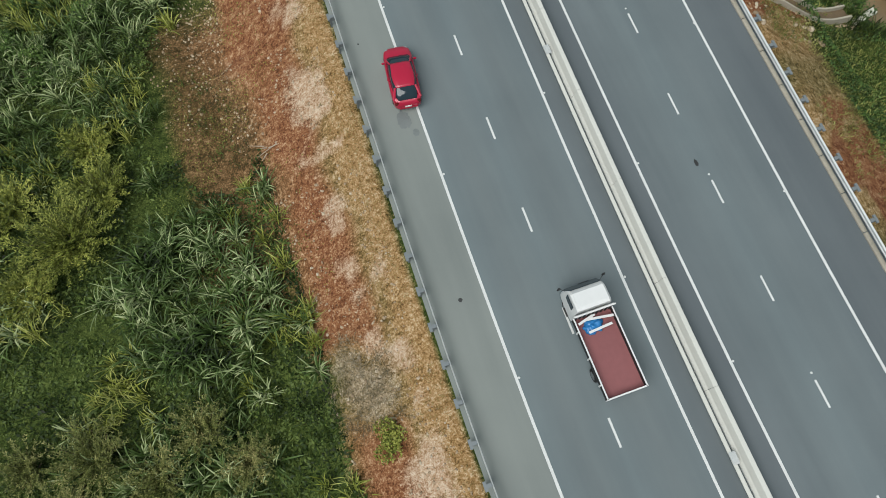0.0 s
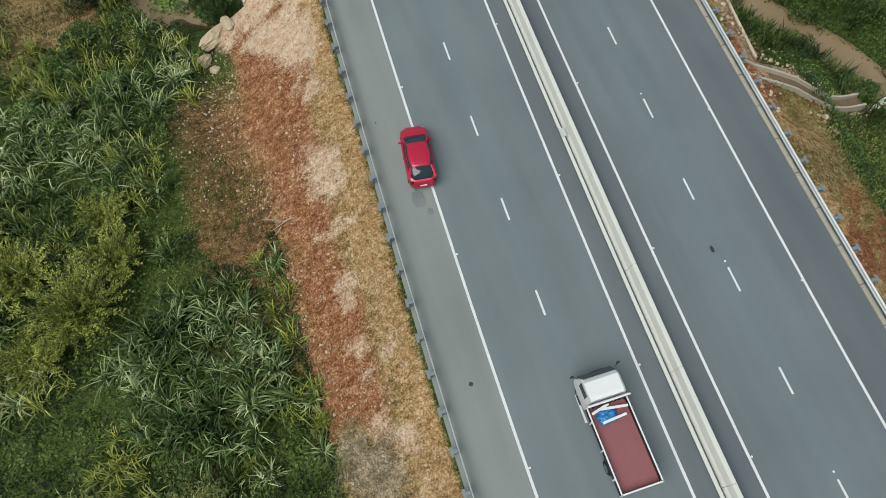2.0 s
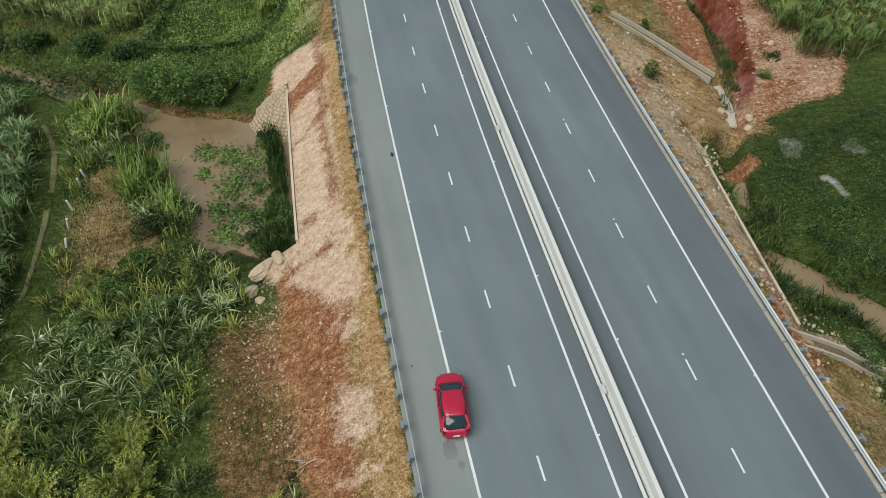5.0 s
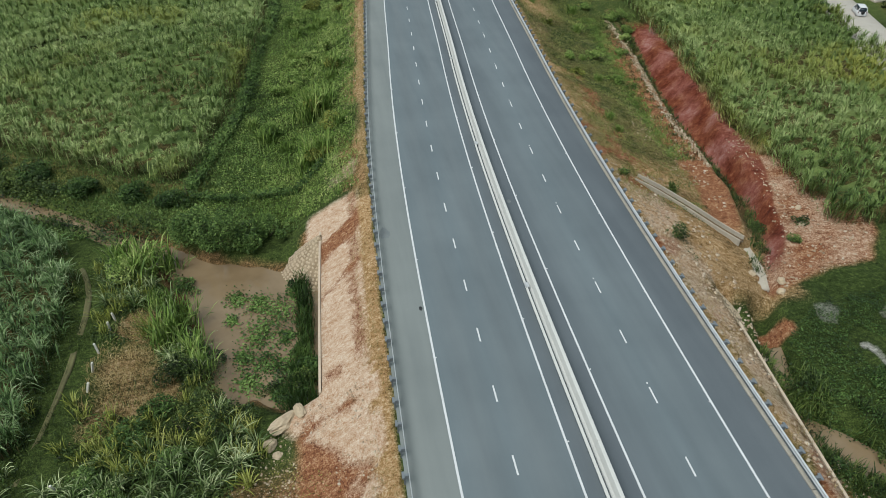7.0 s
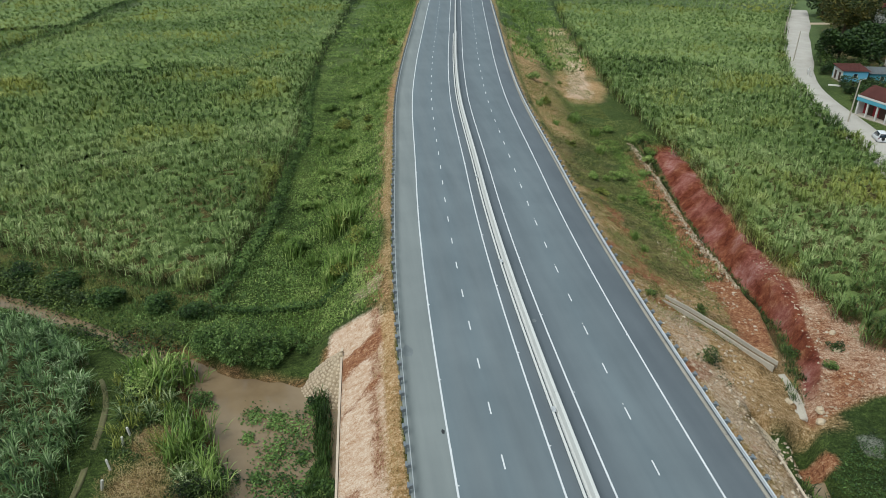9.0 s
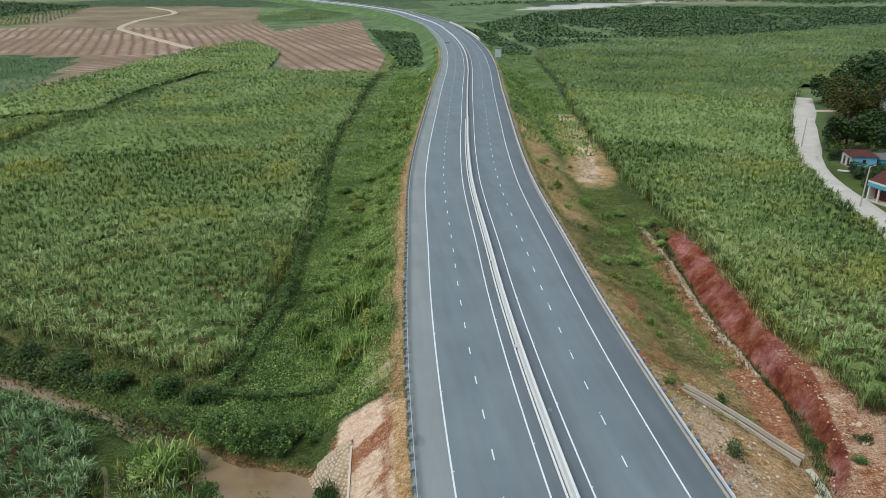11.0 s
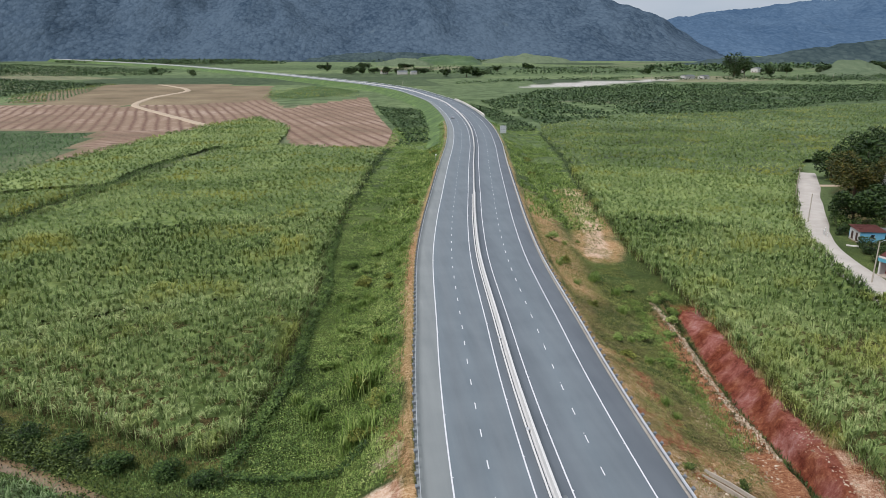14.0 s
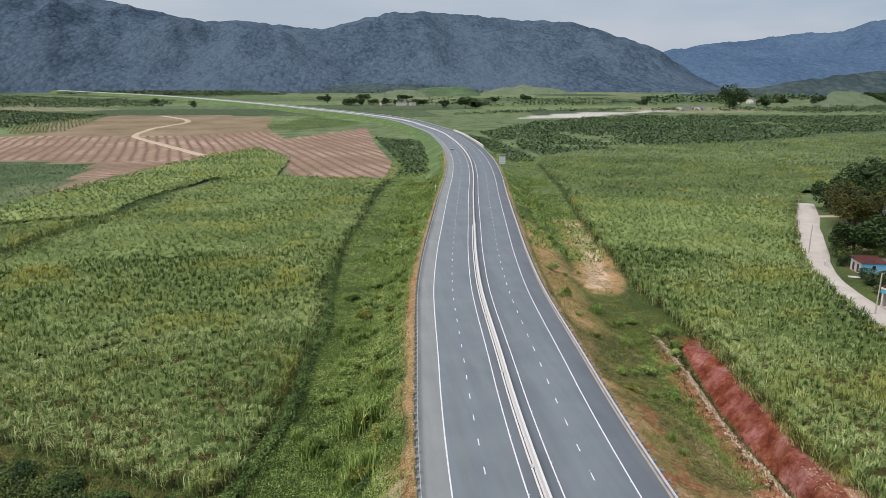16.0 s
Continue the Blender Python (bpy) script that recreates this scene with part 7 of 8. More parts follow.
def truck(m):
    thing = empty("flatbed_truck", m, "white flatbed truck with a red-brown cargo deck", "truck")
    part("chassis", box(box(bmesh.new(), (0.12, 5.4, 0.18), (0.4, -0.1, 0.62)), (0.12, 5.4, 0.18), (-0.4, -0.1, 0.62)), M_BLACK, thing)
    ring = lambda y, w, z0, z1: [(w, y, z0), (w, y, z0 + 0.45 * (z1 - z0)), (w * 0.93, y, z1 - 0.12), (w * 0.82, y, z1), (-w * 0.82, y, z1), (-w * 0.93, y, z1 - 0.12), (-w, y, z0 + 0.45 * (z1 - z0)), (-w, y, z0)]
    cabin = part("cab", loft([ring(1.42, 0.98, 0.55, 2.28), ring(1.6, 1.0, 0.5, 2.34), ring(2.35, 1.0, 0.5, 2.32), ring(2.66, 0.98, 0.5, 2.02), ring(2.90, 0.95, 0.5, 1.35), ring(2.98, 0.90, 0.5, 1.05), ring(3.0, 0.86, 0.55, 0.8)]), M_WHITE, thing)
    part("windscreen", loft([[(0.86, 2.60, 2.16), (-0.86, 2.60, 2.16), (-0.86, 2.56, 2.18), (0.86, 2.56, 2.18)], [(0.90, 2.945, 1.38), (-0.90, 2.945, 1.38), (-0.90, 2.88, 1.36), (0.90, 2.88, 1.36)]]), M_GLASS, cabin, "dark windscreen")
    for sx in (-1, 1):
        box_part("side_window", (0.03, 0.72, 0.5), (sx * 0.985, 2.12, 1.72), M_GLASS, cabin, 0.008, "dark side window", None)
        arm = part("mirror_arm", rod(bmesh.new(), (sx * 0.98, 2.75, 1.75), (sx * 1.22, 2.92, 1.85), 0.018, 0.018, 6), M_BLACK, cabin)
        box_part("wing_mirror", (0.16, 0.07, 0.30), (sx * 1.24, 2.93, 1.75), M_BLACK, cabin, 0.02)
        box_part("headlight", (0.26, 0.06, 0.18), (sx * 0.68, 2.99, 0.82), M_LAMP, cabin, 0.02, "clear headlight")
        box_part("tail_light", (0.26, 0.05, 0.12), (sx * 0.80, -2.93, 0.78), M_TAIL, thing, 0.01, "red tail light")
        box_part("step", (0.22, 0.5, 0.05), (sx * 0.98, 1.95, 0.48), M_BLACK, thing, 0.01)
    box_part("wiper", (0.6, 0.03, 0.03), (0.2, 2.96, 1.36), M_BLACK, cabin, 0.004)
    deck_mat = plain("red_brown_deck", lin("8c5556"), 0.75, var=0.10, scale=1.2, bumps=0.005)
    deck = box_part("cargo_deck", (2.06, 4.26, 0.12), (0, -0.82, 0.98), deck_mat, thing, 0.01, "red-brown painted cargo deck")
    for sx in (-1, 1):
        side = box_part("side_board", (0.05, 4.30, 0.42), (sx * 1.05, -0.82, 1.22), M_BLACK, thing, 0.008, "dark side board")
        box_part("top_rail", (0.075, 4.34, 0.05), (sx * 1.05, -0.82, 1.45), M_WHITE, side, 0.01, "white top rail")
        for y in (-2.2, -0.8, 0.6):
            box_part("stake", (0.06, 0.08, 0.44), (sx * 1.09, y, 1.2), M_WHITE, side, 0.008)
    tail = box_part("tailboard", (2.16, 0.05, 0.42), (0, -2.97, 1.22), M_WHITE, thing, 0.008)
    box_part("top_rail", (2.2, 0.075, 0.05), (0, -2.97, 1.45), M_WHITE, tail, 0.01)
    head = box_part("headboard", (2.2, 0.06, 0.75), (0, 1.34, 1.42), M_WHITE, thing, 0.01, "white headboard behind the cab")
    for i in range(9):
        box_part("rack_bar", (0.05, 0.09, 0.85), (-0.95 + i * 0.237, 1.27, 1.55), M_BLACK, head, 0.008)
    box_part("rack_rail", (2.26, 0.08, 0.07), (0, 1.26, 1.98), M_WHITE, head, 0.01)
    for sx in (-1, 1):
        wheel(thing, (sx * 0.86, 2.2, 0.37), 0.37, 0.24)
        wheel(thing, (sx * 0.86, -1.55, 0.37), 0.37, 0.34)
        box_part("mudguard", (0.34, 0.95, 0.04), (sx * 0.86, -1.55, 0.80), M_BLACK, thing, 0.01)
    return thing


TZ = float(road_z(4.0)) + 0.004
TRUCK = pose(-4.36, 4.1, TZ, 0, 0, 0.3)
truck(TRUCK)
# load on the deck
bm = bmesh.new()
bmesh.ops.create_icosphere(bm, subdivisions=4, radius=1.0)
for v in bm.verts:
    k = 1 + 0.30 * noise.fractal(v.co * 1.9, 0.7, 2.0, 4)
    v.co = Vector((v.co.x * 0.52 * k, v.co.y * 0.40 * k, max(0.0, v.co.z * 0.30 * k)))
tarp = part("tarpaulin", bm, plain("blue_plastic_sheet", lin("2f7fc0"), 0.35, var=0.25, scale=3, bumps=0.02), smooth_faces=True)
tarp.matrix_basis = TRUCK @ pose(-0.15, 0.72, 1.035)
tagged(tarp, "crumpled blue plastic sheet on the truck deck", "tarpaulin")
for (x, y, z, ln, a) in ((0.10, 0.46, 1.33, 1.3, 4), (0.25, 0.98, 1.31, 1.5, -9), (-0.40, 1.1, 1.32, 1.0, 14)):
    bm = bmesh.new()
    box(bm, (ln, 0.13, 0.05), (0, 0, 0), 0.008)
    pl = part("plank", bm, M_WHITE)
    pl.matrix_basis = TRUCK @ pose(x, y, z, 0, 0, a)
    tagged(pl, "white board lying over a blue sheet", "board", "boards on the truck")


# ---- trees ----
def tree(at, height, spread_, seed, mat, label, leaves=2600, leaf=0.55, name="tree"):
    z = float(land_z(at[0], at[1])[0])
    thing = empty(name, pose(at[0], at[1], z), label, "tree")
    rnd_ = random.Random(seed)
    bm = bmesh.new()
    fork = height * 0.34
    rod(bm, (0, 0, -0.3), (0.1, 0.05, fork), spread_ * 0.05 + 0.06, spread_ * 0.035 + 0.04, 8)
    for k in range(7):
        a = k * 0.9 + rnd_.uniform(-0.3, 0.3)
        e = (math.cos(a) * spread_ * 0.55, math.sin(a) * spread_ * 0.55, height * rnd_.uniform(0.55, 0.8))
        mid = (e[0] * 0.45, e[1] * 0.45, fork + (e[2] - fork) * 0.6)
        rod(bm, (0.1, 0.05, fork * 0.92), mid, spread_ * 0.025 + 0.02, spread_ * 0.016, 6)
        rod(bm, mid, e, spread_ * 0.016, 0.02, 6)
    part("trunk", bm, M_BARK, thing)
    p_ = lobes((0, 0, height * 0.12), spread_, spread_, height * 0.84, leaves, seed, 0.6)
    new("crown", Heap().add(*leaf_arrays(p_, leaf, seed + 1, 0.3, 0.6)).mesh("crown", mat)).parent = thing
    return thing


M_TREE_GOLD = foliage("flowering_tree_leaf", lin("1d2a11"), lin("424a1e"), lin("7d6d2d"), 4)
for i, (x, y, hh, r, gold) in enumerate([(138, 207, 13, 9.5, 1), (112, 172, 9.5, 7.0, 0), (150, 214, 14, 8.5, 0), (163, 240, 14, 9, 0), (176, 250, 15, 9, 0), (192, 262, 13, 9, 0), (150, 236, 12, 8, 0), (123, 176, 7, 5, 0), (131, 184, 8, 5, 0),
                                         (146, 190, 9, 6, 0), (158, 205, 10, 6, 0), (178, 232, 12, 7, 0), (134, 168, 8, 6, 0), (208, 280, 13, 9, 0)]):
    tree((x, y), hh, r, 1000 + i * 3, M_TREE_GOLD if gold else M_TREE, "broad tree with golden-tinged dark crown" if gold else "broad dark green village tree", 6500 if i < 3 else 3200, 0.65 if i < 3 else 0.85)


def palm(at, height, seed):
    z = float(land_z(at[0], at[1])[0])
    thing = empty("palm_tree", pose(at[0], at[1], z), "tall coconut palm among dark trees", "palm tree")
    part("trunk", rod(rod(bmesh.new(), (0, 0, -0.2), (0.3, 0.1, height * 0.6), 0.2, 0.15, 8), (0.3, 0.1, height * 0.6), (0.5, 0.2, height), 0.15, 0.12, 8), M_BARK, thing)
    v, q, t = blade_arrays(np.array([[0.5, 0.2, height]]), 34, (3.4, 4.6), 0.75, (0.5, 1.0), seed, 5, 0.1, (0.9, 1.7))
    new("palm_crown", raw_mesh("palm_crown", v, [q, t], M_TREE)).parent = thing


# shrubs that crowd the village yards
rg = np.random.default_rng(1101)
for i in range(70):
    x, y = rg.uniform(92, 128), rg.uniform(112, 172)
    dd, _, sd = line_dist(np.array(x), np.array(y), VILLAGE_ROAD)
    if sd > 0 or dd < 5.5 or any(math.hypot(x - hx, y - hy) < hr for hx, hy, hr in ((105, 157.2, 4.4), (110.6, 155.2, 4.2), (92.8, 127.6, 6.6), (126, 168, 3.4))):
        continue
    bush((x, y), rg.uniform(1.3, 2.8), rg.uniform(1.2, 3.2), 1102 + i, (M_TREE, M_TREE, M_WEED, M_MEADOW)[i % 4], "dense dark green yard shrub near village houses", 560, 0.42)
for i, (x, y, r, hh) in enumerate([(99.5, 150.5, 2.0, 2.6), (102.5, 149.5, 1.8, 2.2), (105.5, 150.8, 1.7, 2.4), (97.5, 146.5, 1.8, 2.0), (95.8, 141, 1.9, 2.6), (98.6, 140.5, 2.0, 2.8), (100.5, 144, 2.2, 3.0), (104, 146, 2.2, 3.0), (108, 149, 2.4, 3.4),
                                   (103, 163.8, 1.6, 2.8), (105.5, 166, 2.0, 3.6), (108, 164, 2.4, 3.6), (108, 172, 2.4, 3.8), (111, 163, 2.6, 4.2), (94.5, 137, 1.6, 2.0), (91, 119, 1.8, 2.4), (94, 117, 2.0, 2.8)]):
    bush((x, y), r, hh, 1180 + i, (M_TREE, M_WEED, M_TREE)[i % 3], "dark green shrub crowding a village house", 900, 0.36)
palm((152, 222), 12, 31)
palm((118, 160), 5.5, 32)
# trees far across the valley
FAR_TREES = [(-55, 1322, 18, 5), (-14, 1236, 13, 12), (4, 1240, 12, 10), (24, 1245, 11, 9), (45, 1228, 14, 9), (62, 1250, 10, 8), (96, 1236, 11, 8), (108, 1240, 10, 9), (132, 1160, 11, 11), (160, 1120, 17, 12), (176, 1118, 12, 12),
             (182, 1130, 10, 8), (575, 1091, 34, 17), (590, 1085, 30, 14), (560, 1060, 14, 9), (620, 1070, 14, 10), (-250, 1150, 12, 6), (-330, 1250, 12, 7), (650, 1120, 15, 12), (700, 1150, 14, 12), (760, 1140, 15, 14), (820, 1180, 15, 12), (470, 1180, 10, 9),
             (880, 1150, 14, 14), (-60, 1420, 10, 14), (10, 1480, 11, 14), (90, 1450, 12, 14), (250, 1330, 10, 10), (330, 1420, 12, 12), (940, 1260, 16, 15), (1010, 1300, 15, 15)]
for i, (x, y, hh, r) in enumerate(FAR_TREES):
    tree((x, y), hh, r, 1200 + i * 3, M_TREE, "dark rounded tree far across the valley", 1300, r * 0.17)


# ---- orchards, rows of dark bushes ----
def orchard(poly, row, along, turn, size, seed, label, mat, hole=0.25):
    rg_ = np.random.default_rng(seed)
    c_, s_ = math.cos(radians(turn)), math.sin(radians(turn))
    p_ = np.array(poly)
    u, w = p_[:, 0] * c_ + p_[:, 1] * s_, -p_[:, 0] * s_ + p_[:, 1] * c_
    U, Wv = np.meshgrid(np.arange(u.min(), u.max(), along), np.arange(w.min(), w.max(), row))
    U, Wv = U.ravel() + rg_.normal(0, 0.5, U.size), Wv.ravel() + rg_.normal(0, 0.4, U.size)
    x, y = U * c_ - Wv * s_, U * s_ + Wv * c_
    k = inside(x, y, poly) & (fbm(x, y, 25, 3, seed) > hole)
    x, y = x[k], y[k]
    z = land_z(x, y)
    per = 9 if size < 2.2 else 7
    c0 = np.repeat(np.stack([x, y, z], -1), per, axis=0)
    d = rg_.normal(0, 1, c0.shape)
    d /= np.linalg.norm(d, axis=1)[:, None]
    sz_ = np.repeat(size * rg_.uniform(0.7, 1.25, len(x)), per)[:, None]
    pts = c0 + d * sz_ * np.array([0.8, 0.8, 0.6]) + np.array([0, 0, 1.0]) * sz_ * 0.7
    v, q = leaf_arrays(pts, size * 0.95, seed + 1, 0.4, 0.8)
    return tagged(new("orchard", raw_mesh("orchard", v, [q], mat)), label, "orchard", kind="stuff")


orchard(ORCHARD_R, 5.5, 4.2, 33, 1.7, 1301, "dark green orchard bushes on rising ground", M_CITRUS, 0.36)
orchard(ORCHARD_L, 8.0, 4.5, 24, 2.0, 1303, "rows of dark orchard trees on the plain", M_CITRUS, 0.1)
orchard([(-60, 1950), (150, 1900), (330, 1880), (420, 1960), (200, 2060), (-40, 2100)], 14, 8, 10, 4.0, 1305, "far plantation rows at the foot of the hills", M_CITRUS, 0.2)
orchard([(-700, 1800), (-300, 1720), (-160, 1800), (-300, 2050), (-650, 2150)], 14, 8, 40, 4.0, 1307, "far plantation rows below the hills", M_CITRUS, 0.2)
orchard([(500, 1250), (900, 1300), (1300, 1500), (1200, 1700), (600, 1500)], 16, 10, 20, 5.0, 1309, "scattered far trees and scrub on the plain", M_CITRUS, 0.42)
orchard([(4, 345), (12, 380), (6, 540), (3, 600), (36, 560), (30, 440), (22, 360)], 3.4, 3.0, 10, 1.2, 1311, "dark scrub between the road and ploughed land", M_CITRUS, 0.3)
orchard([(72, 360), (92, 425), (96, 560), (84, 620), (74, 520), (70, 430)], 3.4, 3.0, 70, 1.2, 1313, "dark scrub on the far road bank", M_CITRUS, 0.35)
orchard([(-420, 760), (-338, 728), (-300, 660), (-270, 690), (-300, 900), (-310, 930), (-335, 760)], 4.0, 3.5, 20, 0.7, 1315, "light green low crop strip", M_CANE_LOW, 0.1)
orchard([(-99, 738), (-67, 683), (-4, 792), (-58, 938)], 4.0, 3.5, 20, 0.8, 1317, "green crop strip beyond ploughed land", M_CANE_LOW, 0.1)
orchard([(146, 232), (165, 262), (230, 300), (260, 260), (150, 150), (112, 148), (112, 163), (122, 180), (134, 200)], 3.2, 3.0, 35, 1.0, 1319, "weeds and low scrub in the village yards", M_WEED, 0.25)
orchard([(99, 147), (104, 150), (116, 146), (118, 135), (101, 133), (97, 140)], 1.6, 1.6, 35, 0.6, 1320, "garden weeds between two houses", M_WEED, 0.25)


orchard([(60, 900), (250, 1060), (460, 1060), (900, 1080), (1000, 1000), (650, 850), (500, 1000), (260, 1000)], 9, 6, 15, 2.4, 1321, "scattered bushes along far field edges", M_CITRUS, 0.5)
orchard([(-900, 1200), (-560, 1150), (-300, 1180), (-330, 1400), (-800, 1700)], 12, 6, 30, 2.6, 1323, "bushy green land on the far plain", M_CITRUS, 0.4)
orchard([(200, 1180), (560, 1200), (520, 1500), (150, 1600), (40, 1350)], 16, 8, 12, 3.0, 1325, "hedges and bushes among far pastures", M_CITRUS, 0.54)


# ---- village houses ----
M_ROOF_RUST = plain("rusted_roof_sheet", lin("7d4a40"), 0.75, 0.2, var=0.35, scale=1.6)
M_ROOF_GREY = plain("grey_roof_sheet", lin("9aa09f"), 0.6, 0.3, var=0.18, scale=1.6)
M_ROOF_RED = plain("red_roof_sheet", lin("96343a"), 0.6, 0.1, var=0.15, scale=1.6)
M_BLUE_WALL = plain("light_blue_wall", lin("6fb4cf"), 0.85, var=0.10, scale=1.4)
M_WHITE_WALL = plain("white_wall", lin("d5d2c9"), 0.85, var=0.10, scale=1.4)
M_RED_WALL = plain("red_wall", lin("98282c"), 0.8, var=0.12, scale=1.4)
M_TEAL = plain("teal_fascia", lin("57a3b3"), 0.7, var=0.1, scale=2)
M_DOOR = plain("brown_door", lin("4d3527"), 0.7, var=0.2, scale=3)


def ridged_sheet(bm, x0, x1, y0, y1, z0, z1, waves=0.3):
    """A corrugated roof slope from (y0, z0) to (y1, z1)."""
    k = max(4, int((x1 - x0) / waves) * 2)
    rows = []
    for j, (y, z) in enumerate(((y0, z0), ((y0 + y1) / 2, (z0 + z1) / 2), (y1, z1))):
        rows.append([bm.verts.new((x0 + (x1 - x0) * i / k, y, z + 0.035 * (i % 2))) for i in range(k + 1)])
    for a, b in zip(rows[:-1], rows[1:]):
        for i in range(k):
            bm.faces.new((a[i], a[i + 1], b[i + 1], b[i]))
    bmesh.ops.solidify(bm, geom=bm.faces[:], thickness=0.03)
    return bm


def window_in(parent, x, y, z, w, h_, rz=0.0):
    m_ = pose(x, y, z, 0, 0, rz)
    win = part("window", box(bmesh.new(), (w, 0.06, h_), (0, 0, 0), 0.0, 0.0, m_), M_GLASS, parent, "dark window")
    for sx in (-1, 1):
        part("frame", box(bmesh.new(), (0.08, 0.12, h_ + 0.1), (sx * w / 2, 0, 0), 0.005, 0.0, m_), M_WHITE_WALL, win)
    part("sill", box(bmesh.new(), (w + 0.2, 0.18, 0.07), (0, -0.03, -h_ / 2), 0.005, 0.0, m_), M_WHITE_WALL, win)


def house(m, w, d, h_, wall, roof, label, gable=True, windows=2, end_wall=None):
    """A small block house: walls with thickness, door, windows and a sheet roof."""
    thing = empty("house", m, label, "house")
    for nm, size, at, mt in (("front_wall", (w, 0.2, h_), (0, -d / 2, h_ / 2), wall), ("back_wall", (w, 0.2, h_), (0, d / 2, h_ / 2), wall),
                             ("side_wall", (0.2, d - 0.2, h_), (-w / 2 + 0.1, 0, h_ / 2), end_wall or wall), ("side_wall", (0.2, d - 0.2, h_), (w / 2 - 0.1, 0, h_ / 2), end_wall or wall)):
        part(nm, box(bmesh.new(), size, at), mt, thing)
    part("floor_slab", box(bmesh.new(), (w + 0.2, d + 0.2, 0.5), (0, 0, -0.15)), M_OLD_CONCRETE, thing)
    ov = 0.4
    if gable:
        part("roof", ridged_sheet(bmesh.new(), -w / 2 - ov, w / 2 + ov, -d / 2 - ov, 0, h_ - 0.05, h_ + d * 0.2), roof, thing)
        part("roof", ridged_sheet(bmesh.new(), -w / 2 - ov, w / 2 + ov, d / 2 + ov, 0, h_ - 0.05, h_ + d * 0.2), roof, thing)
        for sx in (-1, 1):
            bm_ = bmesh.new()
            vs = [bm_.verts.new((sx * (w / 2 - 0.02), y, z)) for y, z in ((-d / 2, h_), (d / 2, h_), (0, h_ + d * 0.19))]
            bm_.faces.new(vs)
            bmesh.ops.solidify(bm_, geom=bm_.faces[:], thickness=0.12)
            part("gable", bm_, end_wall or wall, thing)
    else:
        part("roof", ridged_sheet(bmesh.new(), -w / 2 - ov, w / 2 + ov, -d / 2 - ov, d / 2 + ov, h_ + 0.02, h_ + 0.55), roof, thing)
    for i in range(windows):
        window_in(thing, -w / 2 + w * (i + 1) / (windows + 1), -d / 2 - 0.1, h_ * 0.58, 0.9, 0.9)
    part("door", box(bmesh.new(), (0.06, 0.9, 2.0), (-w / 2 - 0.03, -d * 0.2, 1.0), 0.01), M_DOOR, thing, "brown wooden door")
    part("door", box(bmesh.new(), (0.06, 0.9, 2.0), (-w / 2 - 0.03, d * 0.22, 1.0), 0.01), M_DOOR, thing, "brown wooden door")
    return thing


def at_land(x, y, rz, lift=0.15):
    return pose(x, y, float(land_z(x, y)[0]) + lift, 0, 0, rz)


house(at_land(105.0, 157.2, -12), 5.6, 5.2, 2.6, M_BLUE_WALL, M_ROOF_RUST, "small light-blue house with rusted sheet roof", False, 1, M_WHITE_WALL)
house(at_land(110.6, 155.2, -12), 5.0, 4.6, 2.3, M_TEAL, M_ROOF_GREY, "low teal outhouse with grey sheet roof", False, 1)
house(at_land(164, 226, 10), 10, 8, 5.0, M_WHITE_WALL, M_ROOF_RED, "white house with red roof among trees", True, 3)
house(at_land(126, 168, -8), 4.5, 3.5, 2.2, M_WHITE_WALL, M_ROOF_GREY, "small shed with pale sheet roof", False, 1)


def shop(m):
    """A roadside house with an open front under a tiled-looking rusted roof."""
    thing = empty("shop_house", m, "roadside house with open columned front and rusted roof", "house")
    w, d, h_ = 10.0, 7.0, 3.4
    part("back_wall", box(bmesh.new(), (w, 0.2, h_), (0, d / 2, h_ / 2)), M_WHITE_WALL, thing)
    part("inner_wall", box(bmesh.new(), (w - 0.4, 0.2, h_), (0, -d / 2 + 2.0, h_ / 2)), M_RED_WALL, thing, "dark red inner wall")
    for sx in (-1, 1):
        part("side_wall", box(bmesh.new(), (0.2, d - 0.2, h_), (sx * (w / 2 - 0.1), 0, h_ / 2)), M_WHITE_WALL, thing)
    part("floor_slab", box(bmesh.new(), (w + 0.6, d + 0.6, 0.6), (0, 0, -0.2)), M_OLD_CONCRETE, thing)
    for k in range(5):
        part("column", box(bmesh.new(), (0.32, 0.32, h_ - 0.5), (-w / 2 + 0.3 + k * (w - 0.6) / 4, -d / 2 + 0.1, (h_ - 0.5) / 2), 0.02), M_WHITE_WALL, thing, "white square column")
    part("fascia", box(bmesh.new(), (w + 0.3, 0.25, 0.7), (0, -d / 2 - 0.05, h_ - 0.2), 0.01), M_TEAL, thing, "light teal painted fascia")
    part("parapet", box(bmesh.new(), (w + 0.3, 0.18, 0.35), (0, -d / 2 - 0.05, h_ + 0.36), 0.01), M_WHITE_WALL, thing)
    part("roof", ridged_sheet(bmesh.new(), -w / 2 - 0.3, w / 2 + 0.3, -d / 2 + 0.3, 0, h_ + 0.5, h_ + 2.2, 0.45), M_ROOF_RUST, thing, "rusted sheet roof")
    part("roof", ridged_sheet(bmesh.new(), -w / 2 - 0.3, w / 2 + 0.3, d / 2 + 0.4, 0, h_ + 0.1, h_ + 2.2, 0.45), M_ROOF_RUST, thing, "rusted sheet roof")
    for k in range(3):
        part("shutter", box(bmesh.new(), (1.5, 0.08, 2.2), (-3.2 + k * 3.1, -d / 2 + 1.86, 1.15), 0.01), M_DOOR, thing)
    return thing


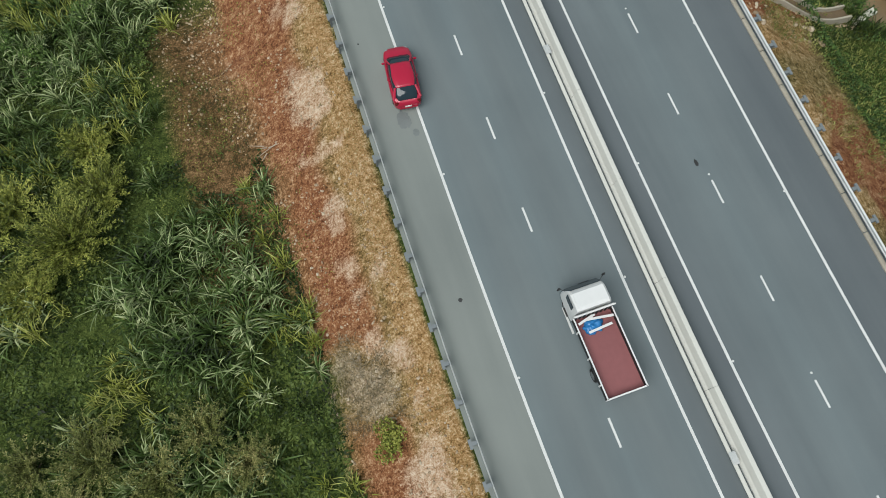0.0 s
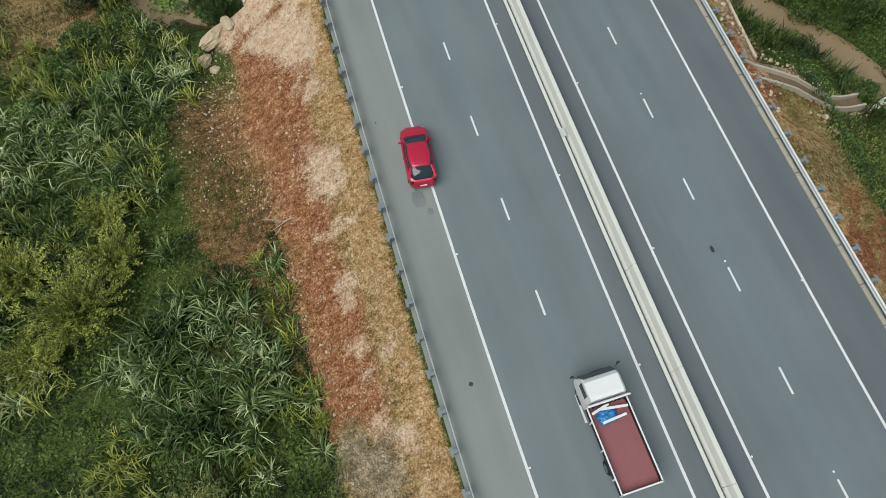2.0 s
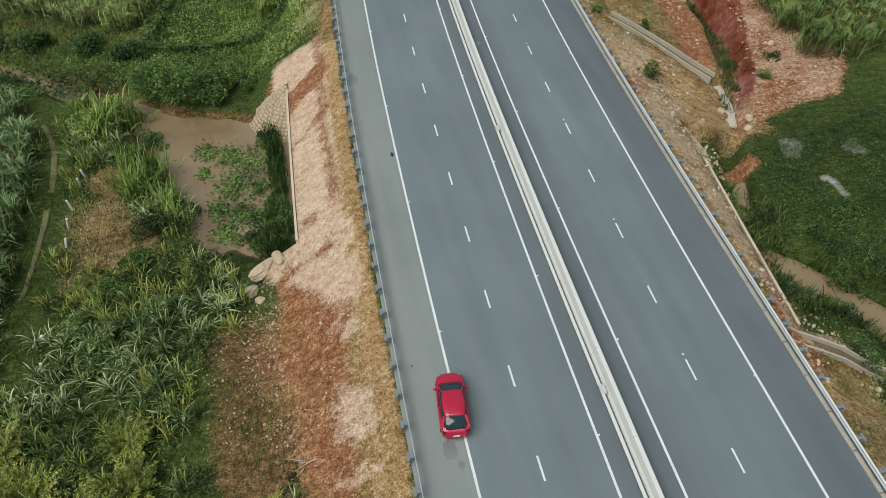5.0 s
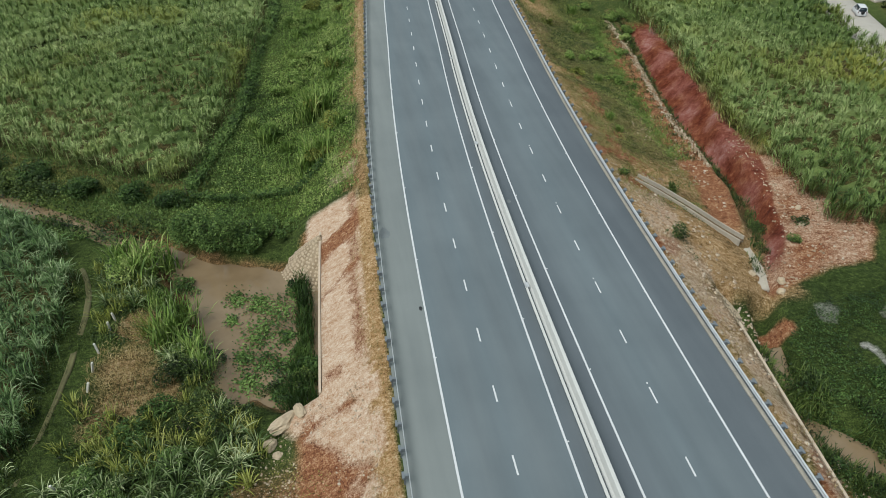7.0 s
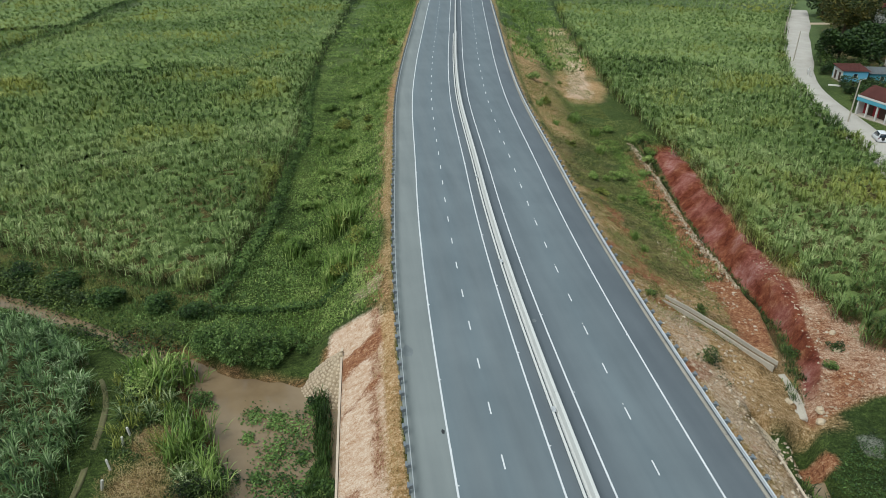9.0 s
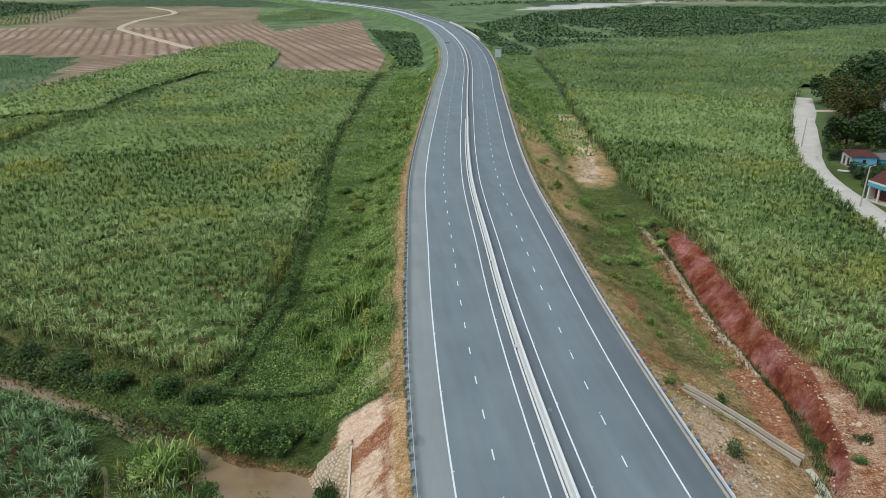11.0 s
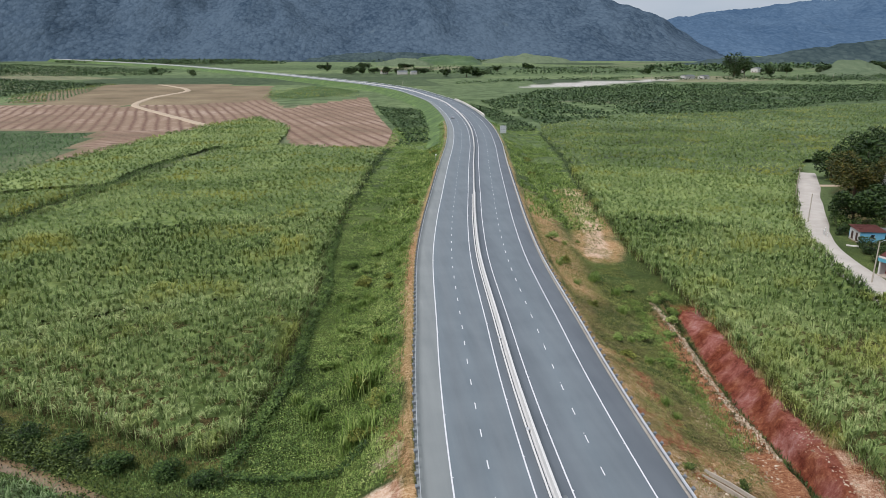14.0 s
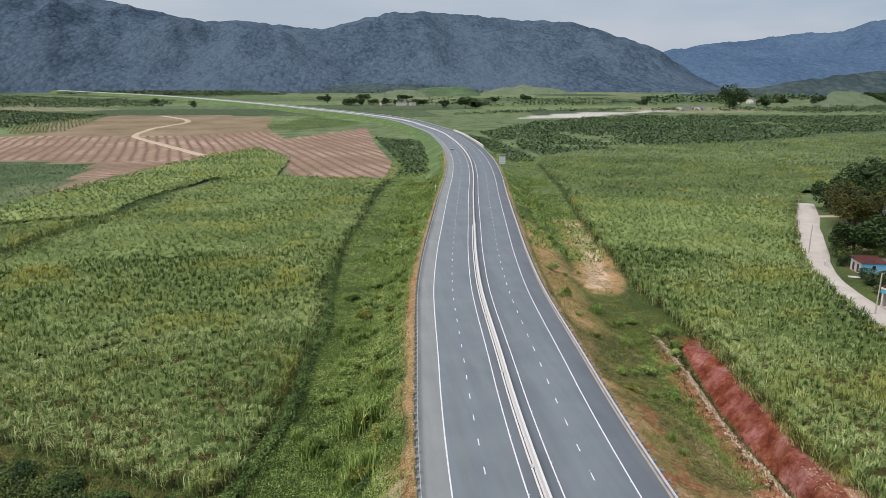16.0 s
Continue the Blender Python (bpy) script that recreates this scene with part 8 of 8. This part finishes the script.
shop(at_land(92.8, 127.6, -81))
part_wall = empty("yard_wall", pose(0, 0, 0), "broken white yard wall beside the village road", "wall")
for i, (x, y, ln) in enumerate([(98.5, 163.5, 1.6), (97.6, 161.0, 0.5), (100.2, 165.5, 0.5)]):
    part("wall_piece", box(bmesh.new(), (0.2, ln, 1.5), (x, y, float(land_z(x, y)[0]) + 0.65), 0.02, radians(-25)), M_WHITE_WALL, part_wall)
for i, (x, y, a, ln) in enumerate([(98.0, 152.3, 30, 2.6), (23.6, 21.4, -8, 2.2), (24.0, 20.0, -12, 2.4)]):
    bm = bmesh.new()
    box(bm, (ln, 0.5, 0.3), (0, 0, 0.15), 0.03)
    ob = part("concrete_block", bm, M_CONCRETE)
    ob.matrix_basis = pose(x, y, float(land_z(x, y)[0]), 0, 0, -a)
    tagged(ob, "long pale concrete block " + ("beside the road" if i == 0 else "lying at the creek edge"), "block")


def utility_pole(at, high, lean=0.0, cross=True, lamp=False):
    thing = empty("utility_pole", pose(at[0], at[1], float(land_z(at[0], at[1])[0]) - 0.2, 0, lean, 20), "tall grey utility pole beside the village road", "utility pole")
    part("pole", rod(bmesh.new(), (0, 0, 0), (0, 0, high), 0.16, 0.11, 10), M_OLD_CONCRETE, thing)
    if cross:
        part("crossarm", box(bmesh.new(), (2.2, 0.12, 0.14), (0, 0, high - 0.6), 0.01), M_BARK, thing)
        for x in (-0.9, 0.0, 0.9):
            part("insulator", rod(bmesh.new(), (x, 0, high - 0.53), (x, 0, high - 0.3), 0.05, 0.04, 8), M_WHITE, thing)
    if lamp:
        part("lamp_arm", rod(bmesh.new(), (0, 0, high - 0.2), (1.4, 0, high + 0.1), 0.04, 0.03, 6), M_STEEL, thing)
        part("lamp_head", box(bmesh.new(), (0.6, 0.22, 0.12), (1.6, 0, high + 0.1), 0.03), M_STEEL, thing)
    return thing


utility_pole((84.0, 127.4), 8.5, 3, False, True)
utility_pole((103.0, 176.8), 8.0, 2, False)
utility_pole((124.5, 215.5), 8.0, 0, True)
utility_pole((118, 206), 6.0, 0, False)
for i, (x, y) in enumerate([(400, 990), (470, 1000), (520, 960), (600, 990), (320, 1010), (560, 900), (40, 800), (610, 900)]):
    utility_pole((x, y), 11, 0, i % 2 == 0)


# ---- roadside sign, lamp, far buildings ----
def road_sign(m):
    thing = empty("road_sign", m, "grey back of a large road sign on two posts", "sign")
    part("panel", box(bmesh.new(), (3.0, 0.06, 3.6), (0, 0, 3.2), 0.01), M_STEEL, thing)
    for sx in (-1, 1):
        part("post", rod(bmesh.new(), (sx * 0.9, 0.1, -2.5), (sx * 0.9, 0.1, 4.9), 0.08, 0.08, 8), M_POST, thing)
    for z in (2.1, 3.2, 4.3):
        part("brace", box(bmesh.new(), (2.8, 0.06, 0.09), (0, -0.06, z), 0.005), M_POST, thing)
    return thing


p = on_road(352.0, 14.6, -0.6)
road_sign(pose(*p, 0, 0, heading(352.0)))
p = on_road(268.0, -14.0, -0.6)
lampp = empty("marker_lamp", pose(*p), "small white lamp on a short post by the rail", "lamp")
part("post", rod(bmesh.new(), (0, 0, -0.5), (0, 0, 2.2), 0.05, 0.05, 8), M_STEEL, lampp)
part("globe", rod(bmesh.new(), (0, 0, 2.2), (0, 0, 2.7), 0.3, 0.25, 10), M_WHITE, lampp)
for i, (x, y, w, d, hh, rf) in enumerate([(69, 1226, 16, 10, 4, 0), (88, 1228, 10, 9, 4, 0), (40, 1240, 10, 9, 4, 1), (467, 1020, 22, 10, 4, 0), (490, 1017, 16, 9, 4, 0), (688, 1222, 18, 12, 6, 0), (655, 1215, 12, 10, 5, 1), (720, 1230, 12, 10, 5, 0), (880, 1190, 14, 12, 5, 0), (905, 1200, 12, 10, 5, 1)]):
    house(at_land(x, y, 5 + i * 7, 0.3), w, d, hh, M_WHITE_WALL, M_ROOF_RED if rf else M_ROOF_GREY, "small pale farm house far across the valley", True, 3)
# white safety fence on the outer bend
outer = empty("bend_parapet", pose(0, 0, 0), "white concrete parapet along the outer bend", "barrier", kind="structure")
for a in np.arange(455, 600, 12.0):
    profile_run("parapet_unit", np.array([a + 0.05, a + 6, a + 11.95]), [(13.2, -0.3), (13.2, 1.1), (13.9, 1.1), (13.9, -0.3)], M_CONCRETE, outer)
